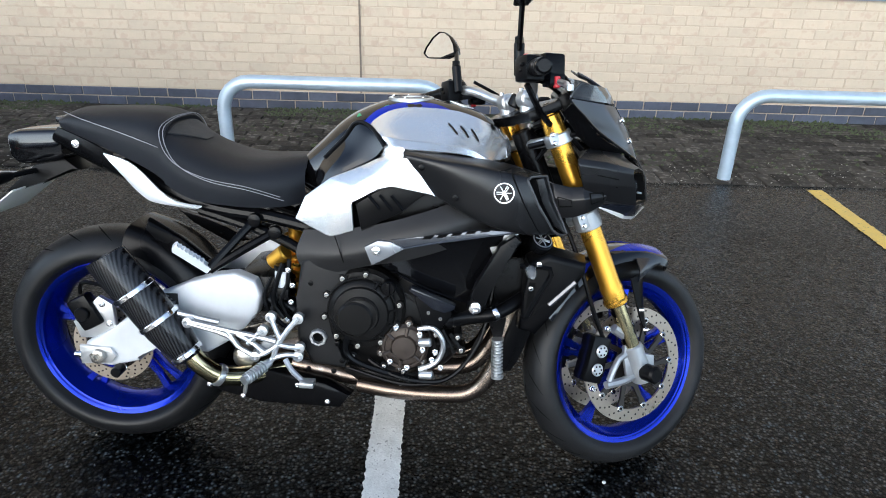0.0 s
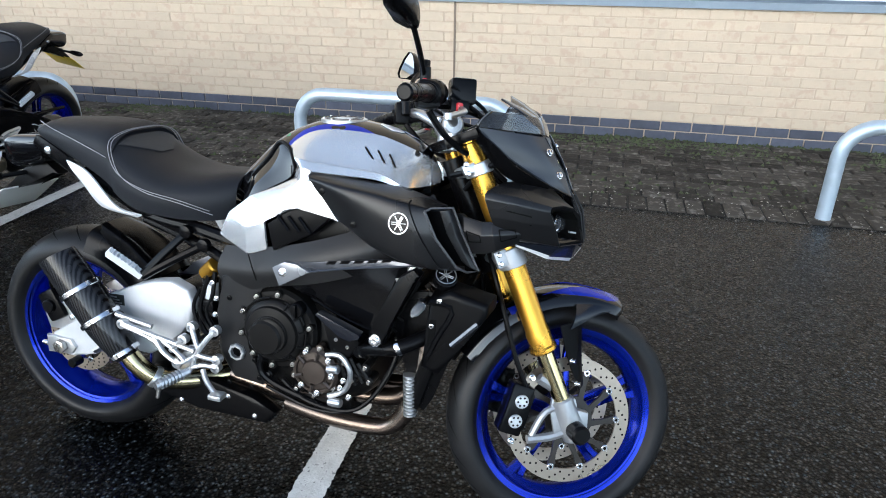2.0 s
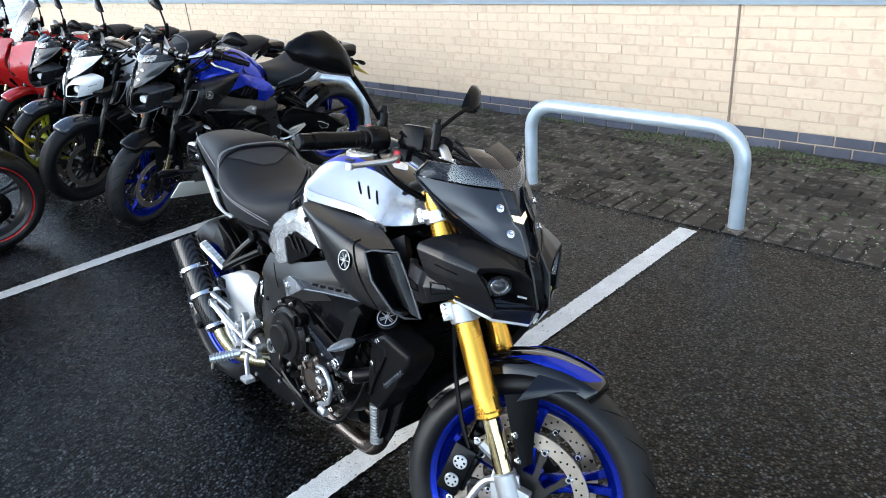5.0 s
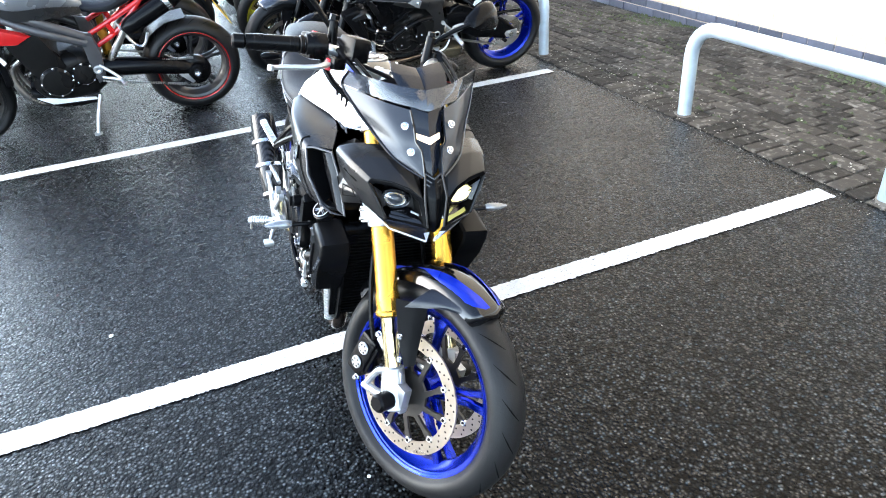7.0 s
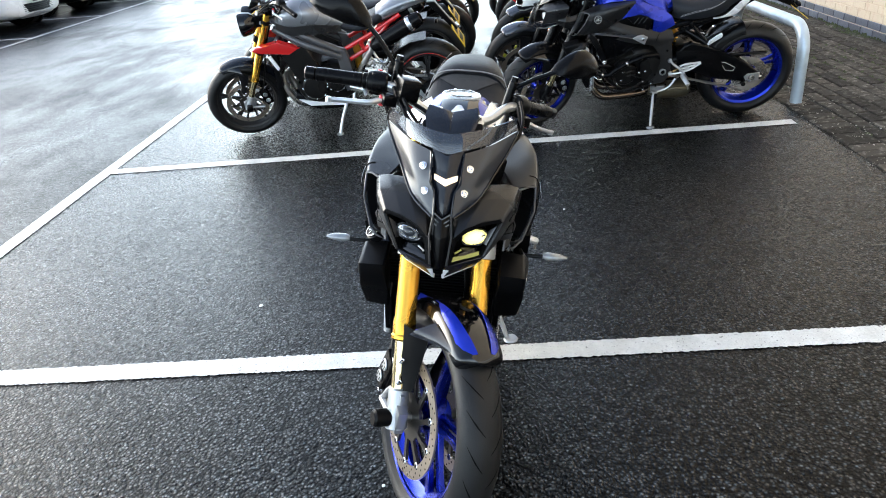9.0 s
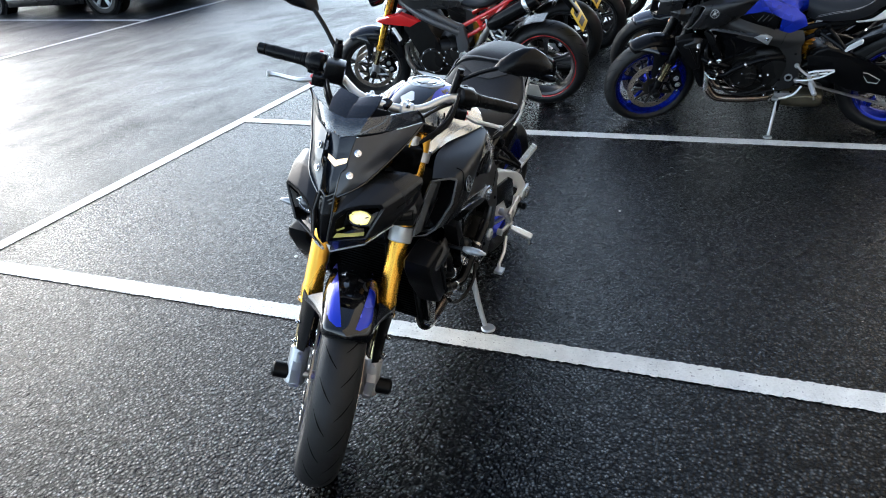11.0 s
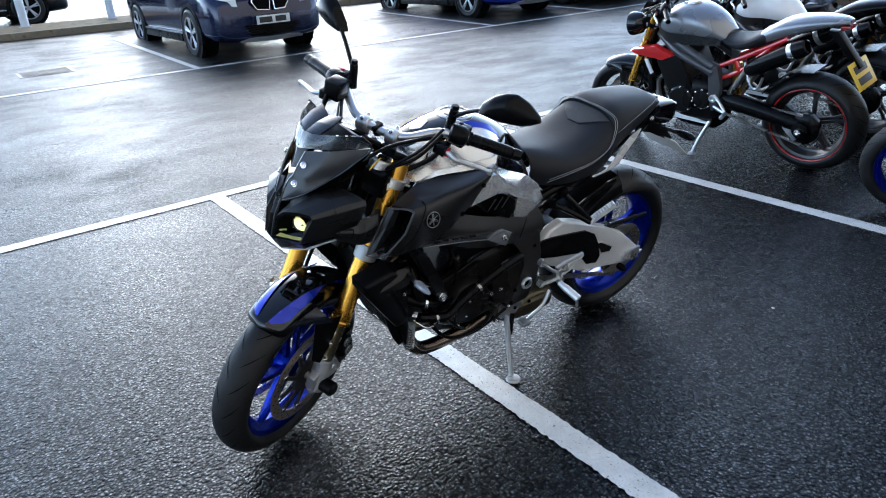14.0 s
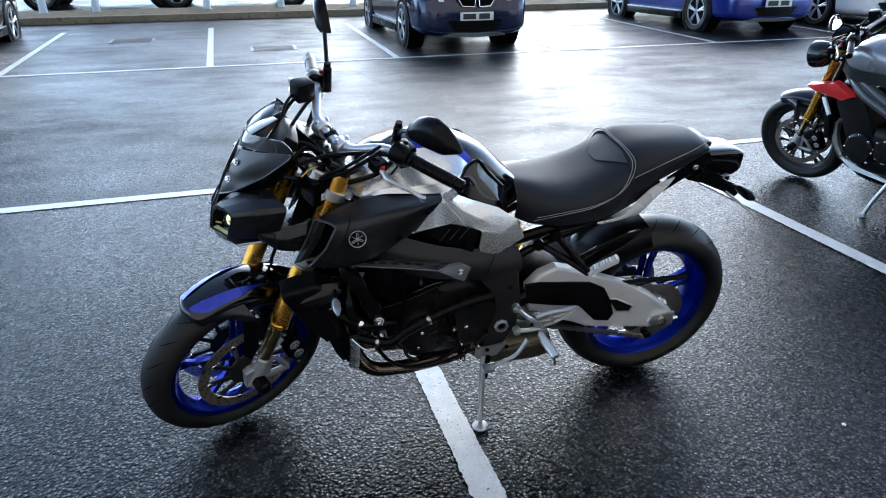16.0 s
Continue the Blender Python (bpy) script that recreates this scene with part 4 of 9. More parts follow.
def front_end(e, P, T):
    """Everything that turns with the bars, drawn straight ahead and turned by T."""
    d, ax = STEER_AXIS, AXLE_F
    w = wheel(e, ax, 0.298, 0.116, P, P["rim"], "front", T)

    def leg(s):
        y = s * 0.105
        base = Vector((ax.x - 0.02, y, ax.z)) + Vector((0.012, 0, 0))
        def on(k):
            return base + d * k
        part("fork_outer", moved(lathe([(0.026, 0.200), (0.0300, 0.202), (0.0330, 0.206), (0.0330, 0.214), (0.0300, 0.218), (0.0300, 0.252), (0.0275, 0.262), (0.0275, 0.48), (0.0265, 0.49), (0.0265, 0.70), (0.025, 0.725), (0.018, 0.728)], base, d, 28), T), P["fork"], e, "gold anodised fork tube" if P["fork"] == "gold" else "black fork tube")
        part("fork_cap", moved(rod(on(0.725), on(0.742), 0.015, n=6, bevel=0.002), T), P["fork"], e)
        part("fork_inner", moved(rod(on(0.03), on(0.205), 0.0215, n=24), T), "gold_pale", e, "polished inner fork tube")
        # foot that carries axle and caliper
        bm = rod(on(-0.035), on(0.075), 0.03, 0.027, 20, 0.004)
        join(bm, slab([(ax.x - 0.025, ax.z - 0.03), (ax.x + 0.03, ax.z - 0.03), (ax.x + 0.03, ax.z + 0.035), (ax.x - 0.03, ax.z + 0.05)], y - 0.014, y + 0.014, 0.005))
        part("fork_foot", moved(bm, T), P.get("foot", "alloy_dark"), e)
        bm = bmesh.new()
        for arm, aw in ((((ax.x + 0.004, ax.z + 0.018), (ax.x - 0.035, ax.z + 0.075), (ax.x - 0.098, ax.z + 0.118)), 0.013), (((ax.x - 0.012, ax.z - 0.012), (ax.x - 0.06, ax.z - 0.028), (ax.x - 0.118, ax.z - 0.034)), 0.011), (((ax.x - 0.02, ax.z + 0.05), (ax.x - 0.075, ax.z + 0.034), (ax.x - 0.108, ax.z - 0.024)), 0.009)):
            tube([(x, y, z) for x, z in arm], aw, 8, 8, bm=bm)
        join(bm, slab([(ax.x - 0.028, ax.z - 0.026), (ax.x + 0.018, ax.z - 0.01), (ax.x - 0.002, ax.z + 0.066), (ax.x - 0.060, ax.z + 0.088), (ax.x - 0.066, ax.z + 0.040), (ax.x - 0.052, ax.z - 0.020)], y - 0.006, y + 0.006, 0.003))
        part("caliper_bracket", moved(bm, T), P.get("foot", "alloy_dark"), e)
        cx = ax.x - 0.146
        cal = moved(join(box(-0.030, 0.026, -0.028, 0.028, -0.062, 0.062, 0.009), box(-0.022, 0.034, -0.018, 0.018, -0.046, 0.046, 0.006)), Matrix.Translation((cx, s * 0.083, ax.z + 0.038)) @ Matrix.Rotation(radians(16), 4, "Y"))
        C = part("brake_caliper", moved(cal, T), "black_satin", e)
        for k in (-0.024, 0.024):
            q = Vector((cx + k * 0.28, s * 0.111, ax.z + 0.038 + k))
            D = part("caliper_piston_cap", moved(rod(q, q + Vector((0, s * 0.006, 0)), 0.017, n=20, bevel=0.002), T), "alloy", C, "alloy piston cap")
            bm = bmesh.new()
            for j in range(6):
                g = q + Vector((math.cos(j * 1.047) * 0.0105, s * 0.006, math.sin(j * 1.047) * 0.0105))
                rod(g, g + Vector((0, s * 0.0006, 0)), 0.0028, n=8, bm=bm)
            part("cap_hole_ring", moved(bm, T), "hole", C, smooth=False)
        for k in (-0.078, 0.078):
            bolt((cx + 0.012 + k * 0.28, s * 0.095, ax.z + 0.038 + k), 0.0065, "chrome", C, (0, s, 0), 0.012, T=T)
        a = Vector((ax.x - 0.006, s * 0.122, ax.z - 0.004))
        part("axle_slider", moved(rod(a, a + Vector((0, s * 0.05, 0)), 0.0235, n=24, bevel=0.006), T), "black_plastic", e, "black plastic axle protector")
        disc(e, ax, s * 0.066, 0.16, T, parent=w)
        # brake hose
        part("brake_hose", moved(tube([(ax.x - 0.12, s * 0.1, ax.z + 0.08), (ax.x - 0.16, s * 0.1, ax.z + 0.17), (ax.x - 0.2, s * 0.09, ax.z + 0.3), (ax.x - 0.23, s * 0.05, ax.z + 0.42)], 0.006, 8, 16), T), "black_plastic", e)
        if P.get("reflector"):
            part("fork_reflector", moved(rod(on(0.36) + Vector((0, s * 0.024, 0)), on(0.36) + Vector((0, s * 0.034, 0)), 0.020, n=18, bevel=0.002), T), "lens_amber", e, "round amber side reflector")
        # clamps
        for k, h, nm in ((0.446, 0.046, "lower_clamp"), (0.665, 0.028, "upper_clamp")):
            bm = lathe([(0.0325, -h / 2), (0.0342, -h / 2 + 0.002), (0.0342, h / 2 - 0.002), (0.0325, h / 2)], on(k), d, 28)
            join(bm, tube([on(k), (on(k).x - 0.025, y * 0.5, on(k).z - 0.01), (on(k).x - 0.03, 0, on(k).z - 0.012)], 0.013, 10, 8))
            join(bm, moved(box(-0.008, 0.022, -0.012, 0.012, -h / 2 + 0.003, h / 2 - 0.003, 0.003), Matrix.Translation(on(k) + Vector((-0.034, s * 0.018, -0.006))) @ Matrix.Rotation(-RAKE, 4, "Y")))
            part(nm, moved(bm, T), P.get("clamp", "alloy" if nm == "upper_clamp" else "alloy_dark"), e)
            bolt(on(k) + Vector((-0.03, s * 0.03, -0.014)), 0.005, "chrome", e, (0, s, 0), T=T)
            bolt(on(k) + Vector((-0.036, s * 0.03, 0.006)), 0.005, "chrome", e, (0, s, 0), T=T)

    both(leg)
    part("front_axle", moved(rod((ax.x, -0.12, ax.z), (ax.x, 0.12, ax.z), 0.0125, n=16), T), "steel", e)
    part("steering_stem", moved(rod(STEER_FOOT + d * 0.73, STEER_FOOT + d * 1.02, 0.03, n=20), T), "black_satin", e)
    # mudguard: a curved shell over the tyre with side flanks
    def arc(deg, r, y, ):
        a = radians(deg)
        return (ax.x + r * math.cos(a), y, ax.z + r * math.sin(a))
    secs = []
    for g, f, dr in ((63.5, 0.5, 0.000), (65, 0.80, 0.009), (69, 0.95, 0.014), (84, 1.0, 0.016), (100, 1.0, 0.017), (118, 0.92, 0.016), (136, 0.78, 0.014), (150, 0.62, 0.012)):
        R = 0.312 + dr
        secs.append([arc(g + 1, R - 0.04, -0.068 * f - 0.004), arc(g, R - 0.016, -0.060 * f - 0.003), arc(g - 0.5, R - 0.001, -0.034 * f), arc(g - 1, R + 0.003, 0), arc(g - 0.5, R - 0.001, 0.034 * f), arc(g, R - 0.016, 0.060 * f + 0.003), arc(g + 1, R - 0.04, 0.068 * f + 0.004)])
    G = part("mudguard", moved(patch(secs, 18, 24, 0.004, (0.3, 0, 1)), T), P["guard"], e, "gloss front mudguard" + (" with blue flashes" if "guard_flash" in P else ""))
    if "guard_flash" in P:
        def flash(s):
            fl = [[arc(g, 0.3285 - k0, -y0), arc(g, 0.3305 - k1, -y1), arc(g, 0.3345 - k2, -y2)] for g, k0, y0, k1, y1, k2, y2 in ((67, 0.017, 0.050, 0.009, 0.038, 0.0045, 0.018), (76, 0.018, 0.0605, 0.009, 0.050, 0.0025, 0.028), (94, 0.018, 0.0625, 0.010, 0.056, 0.004, 0.043), (122, 0.021, 0.0600, 0.014, 0.0570, 0.009, 0.052))]
            part("guard_flash", moved(sided(patch(fl, 6, 14, 0.002, (0.2, -0.5, 1)), s), T), P["guard_flash"], G, "blue painted flash")
        both(flash)

    def stay(s):
        bm = patch([[arc(67, 0.305, -0.060), arc(75, 0.299, -0.068), arc(83, 0.297, -0.073), arc(91, 0.296, -0.076)], [arc(68, 0.298, -0.062), arc(77, 0.285, -0.076), arc(86, 0.274, -0.092), arc(94, 0.268, -0.110)], [arc(69, 0.293, -0.062), arc(78, 0.276, -0.078), arc(88, 0.255, -0.100), arc(98, 0.243, -0.124)]], 14, 8, 0.004)
        part("guard_stay", moved(sided(bm, s), T), P.get("stay", "black_gloss"), e, "gloss dark flank of the mudguard reaching to the fork")
        pl = [[(ax.x - 0.062, -0.128, ax.z + 0.25), (ax.x - 0.02, -0.112, ax.z + 0.258), (ax.x + 0.008, -0.088, ax.z + 0.262)], [(ax.x - 0.03, -0.122, ax.z + 0.16), (ax.x - 0.005, -0.108, ax.z + 0.165), (ax.x + 0.012, -0.090, ax.z + 0.17)], [(ax.x + 0.004, -0.115, ax.z + 0.092), (ax.x + 0.012, -0.106, ax.z + 0.096), (ax.x + 0.020, -0.096, ax.z + 0.10)]]
        part("fork_guard", moved(sided(patch(pl, 8, 12, 0.004, (1, -0.6, 0)), s), T), "black_plastic", e, "black guard in front of the fork leg")
        for k in (0.11, 0.165):
            bolt((ax.x + 0.022 - k * 0.30, s * 0.122, ax.z + k), 0.0055, "chrome", e, (0.7, s * 0.7, 0), 0.012, T=T)
    both(stay)
    # bars
    B = Vector((0.362, 0, 1.006))
    pts = [(B.x - 0.135, -0.352, B.z + 0.026), (B.x - 0.080, -0.236, B.z + 0.044), (B.x - 0.044, -0.160, B.z + 0.042), (B.x + 0.000, -0.085, B.z + 0.010), (B.x + 0.008, 0, B.z + 0.0)]
    full = pts + [(x, -y, z) for x, y, z in pts[-2::-1]]
    part("handlebar", moved(tube(full, 0.0128, 14, 60), T), P.get("bar", "alloy"), e, "tapered alloy handlebar")
    for s in (-1, 1):
        bm = join(rod((B.x + 0.008, s * 0.05 - 0.019, B.z), (B.x + 0.008, s * 0.05 + 0.019, B.z), 0.024, n=20, bevel=0.004), rod((B.x + 0.012, s * 0.05, B.z - 0.06), (B.x + 0.008, s * 0.05, B.z), 0.019, n=18, bevel=0.003))
        part("bar_clamp", moved(bm, T), P.get("clamp", "alloy"), e)
        for k in (-0.008, 0.024):
            bolt((B.x + k, s * 0.05, B.z + 0.018), 0.006, "chrome", e, (0, 0, 1), T=T)
    top = Vector((0.41, 0, 0.985))
    part("top_bridge", moved(slab([(top.x - 0.07, -0.105), (top.x + 0.0, -0.14), (top.x + 0.03, -0.1), (top.x + 0.015, 0), (top.x + 0.03, 0.1), (top.x, 0.14), (top.x - 0.07, 0.105), (top.x - 0.085, 0)], -0.012, 0.012, 0.004), T @ Matrix.Translation((0, 0, top.z)) @ Matrix.Translation((top.x, 0, 0)) @ Matrix.Rotation(-RAKE, 4, "Y") @ Matrix.Translation((-top.x, 0, 0)) @ Matrix.Rotation(radians(90), 4, "X")), P.get("bridge", "black_satin"), e, "dark cast top bridge")

    lock = Vector((0.445, 0.068, 0.972))
    part("headstock_box", moved(box(-0.030, 0.030, -0.034, 0.034, -0.040, 0.040, 0.008), T @ Matrix.Translation((0.462, 0.076, 0.920))), "black_satin", e, "black box beside the headstock")
    part("box_label", moved(box(-0.010, 0.006, 0.0335, 0.0350, -0.020, 0.002, 0.0004), T @ Matrix.Translation((0.462, 0.076, 0.920))), "silver_white", e)
    L = part("lock_ring", moved(lathe([(0.031, -0.026), (0.031, -0.004), (0.028, 0.0), (0.022, 0.001), (0.021, -0.004), (0.00001, -0.004)], lock, d, 28), T), "alloy", e, "bright ring round the lock")
    part("lock_core", moved(lathe([(0.014, -0.004), (0.013, 0.010), (0.009, 0.014), (0.00001, 0.014)], lock, d, 16), T), "black_plastic", L)
    part("tag_wire", moved(tube([lock + Vector((0.0, 0.0, 0.006)), lock + Vector((0.03, 0.004, 0.012)), lock + Vector((0.058, 0.0, -0.008))], 0.002, 6, 8), T), "plate_yellow", e, "thin yellow tag wire")
    for s in (-1, 1):
        top_cap = Vector((ax.x - 0.008, s * 0.105, ax.z)) + d * 0.742
        part("fork_adjuster", moved(rod(top_cap, top_cap + d * 0.014, 0.008, n=12, bevel=0.002), T), "black_gloss", e)
        part("bar_hose", moved(tube([(0.30, s * 0.175, 1.03), (0.36, s * 0.14, 1.035), (0.44, s * 0.085, 1.02), (0.50, s * 0.05, 0.99)], 0.0055, 8, 18), T), "black_plastic", e)
        part("bar_hose", moved(tube([(0.29, s * 0.185, 1.02), (0.33, s * 0.165, 0.975), (0.38, s * 0.13, 0.945), (0.44, s * 0.09, 0.925)], 0.0075, 8, 18), T), "black_plastic", e)

    def controls(s):
        E, G0 = Vector((B.x - 0.135, s * 0.352, B.z + 0.026)), Vector((B.x - 0.080, s * 0.236, B.z + 0.044))
        u = (E - G0).normalized()
        gl = (E - G0).length
        prof = [(0.02, 0), (0.021, 0.004), (0.021, 0.008), (0.0172, 0.011)]
        for k in (0, 1, 7, 8):
            prof += [(0.0178, 0.013 + 0.0112 * k), (0.0184, 0.0135 + 0.0112 * k), (0.0184, 0.0215 + 0.0112 * k), (0.0178, 0.022 + 0.0112 * k)]
        bm = lathe(prof + [(0.0172, gl)], G0, u, 20)
        part("grip", moved(bm, T), "black_plastic", e, "ribbed black rubber grip")
        part("bar_end", moved(rod(E, E + u * 0.03, 0.0165, n=18, bevel=0.004), T), "black_satin", e)
        q0 = G0 - u * 0.055
        sw = join(lathe([(0.020, 0), (0.027, 0.004), (0.029, 0.02), (0.029, 0.038), (0.025, 0.05), (0.020, 0.053)], q0, u, 20), moved(box(-0.036, 0.012, -0.027, 0.027, -0.032, 0.024, 0.008), Matrix.Translation(G0 - u * 0.032)))
        S = part("switch_block", moved(sw, T), "black_plastic", e)
        for k in range(3):
            part("switch_button", moved(box(-0.006, 0.004, -0.006, 0.006, -0.004, 0.004, 0.002), T @ Matrix.Translation(G0 - u * (0.018 + 0.012 * k) + Vector((-0.03, 0, 0.004 - 0.012 * (k % 2))))), "black_satin", S)
        part("switch", moved(box(-0.006, 0.003, -0.006, 0.005, 0.008, 0.016, 0.002), T @ Matrix.Translation(G0 - u * 0.035 + Vector((-0.02, 0, 0.012)))), "red_plastic" if s < 0 else "black_satin", S, "red kill switch" if s < 0 else "")
        # lever
        L0 = G0 - u * 0.045 + Vector((0.052, 0, -0.026))
        lev = [L0, L0 + u * 0.03 + Vector((0.014, 0, -0.003)), L0 + u * 0.055 + Vector((0.026, 0, -0.006)), L0 + u * 0.085 + Vector((0.020, 0, -0.010)), L0 + u * 0.125 + Vector((0.014, 0, -0.013)), L0 + u * 0.15 + Vector((0.018, 0, -0.014))]
        part("brake_lever" if s < 0 else "clutch_lever", moved(tube(lev, 0.0075, 10, 20, taper=0.0055), T), P.get("lever", "alloy"), e, "alloy hand lever")
        bm = moved(box(-0.02, 0.02, -0.018, 0.018, -0.014, 0.014, 0.005), Matrix.Translation(L0))
        part("lever_perch", moved(bm, T), "black_satin", e)
        part("lever_tip", moved(rod(L0 + u * 0.152 + Vector((0.018, 0, -0.02)), L0 + u * 0.152 + Vector((0.018, 0, -0.008)), 0.0075, n=12), T), P.get("lever", "alloy"), e)
        part("lever_adjuster", moved(rod(L0 + u * 0.018 + Vector((0.006, 0, -0.016)), L0 + u * 0.018 + Vector((0.006, 0, 0.010)), 0.008, n=14, bevel=0.002), T), "red_plastic", e, "red lever adjuster")
        if s < 0:
            part("brake_reservoir", moved(box(-0.028, 0.028, -0.026, 0.026, -0.028, 0.028, 0.009), T @ Matrix.Translation(G0 - u * 0.088 + Vector((0.047, 0, 0.006)))), "black_satin", e)
        # mirror on its stem
        m0 = Vector((0.286, s * 0.157 if s < 0 else 0.172, 1.052))
        m1 = m0 + Vector((-0.004, s * 0.006, 0.058))
        m2 = Vector((0.204, -0.303, 1.204)) if s < 0 else Vector((0.306, 0.334, 1.196))
        mr = Matrix.Translation(m2) @ Matrix.Rotation(radians(-22 if s < 0 else 9), 4, "Z") @ Matrix.Rotation(radians(s * 12), 4, "X") @ Matrix.Rotation(radians(8), 4, "Y")
        m3 = mr @ Vector((0.014, s * -0.066, -0.008))
        part("mirror_base", moved(rod(m0 - Vector((0, 0, 0.01)), m1 + Vector((0, 0, 0.006)), 0.0125, n=12, bevel=0.003), T), "black_satin", e)
        part("mirror_nut", moved(rod(m1 + Vector((0, 0, 0.004)), m1 + Vector((0, 0, 0.018)), 0.0105, n=6, bevel=0.001), T), "black_plastic", e)
        part("mirror_stem", moved(tube([m1 - Vector((0, 0, 0.018)), m1.lerp(m3, 0.5) + Vector((0, 0, -0.004)), m3], 0.0062, 10, 14), T), "black_satin", e)
        out = [(-0.070, -0.014), (-0.058, 0.008), (-0.030, 0.032), (-0.004, 0.043), (0.022, 0.044), (0.050, 0.024), (0.074, -0.010), (0.078, -0.028), (0.056, -0.040), (-0.010, -0.036)]
        def ring(k, x, dy=0.0, dz=0.0):
            return [(x, s * (a * 1.15 * k + dy), b * 0.95 * k + dz) for a, b in out]
        mm = T @ mr
        hd = rings([ring(0.93, 0.004), ring(0.97, -0.004), ring(1.0, 0.0), ring(0.98, 0.010), ring(0.80, 0.026, -0.006, -0.003), ring(0.42, 0.034, -0.014, -0.006)])
        H = part("mirror_housing", moved(hd, mm), "black_satin", e, "angular black mirror on a thin stem", angle=50)
        part("mirror_glass", moved(rings([ring(0.91, 0.0035), ring(0.92, -0.0005)]), mm), "mirror", H, smooth=False)
        # cables towards the headstock
        for k, o in ((0.0055, 0.0), (0.0045, 0.018)):
            part("cable", moved(tube([G0 - u * 0.06 + Vector((0.03, 0, o)), (B.x + 0.06, s * 0.16, B.z + 0.005 + o), (B.x + 0.10, s * 0.09, B.z - 0.05), (B.x + 0.05, s * 0.03, B.z - 0.15)], k, 8, 20), T), "black_plastic", e)

    both(controls)


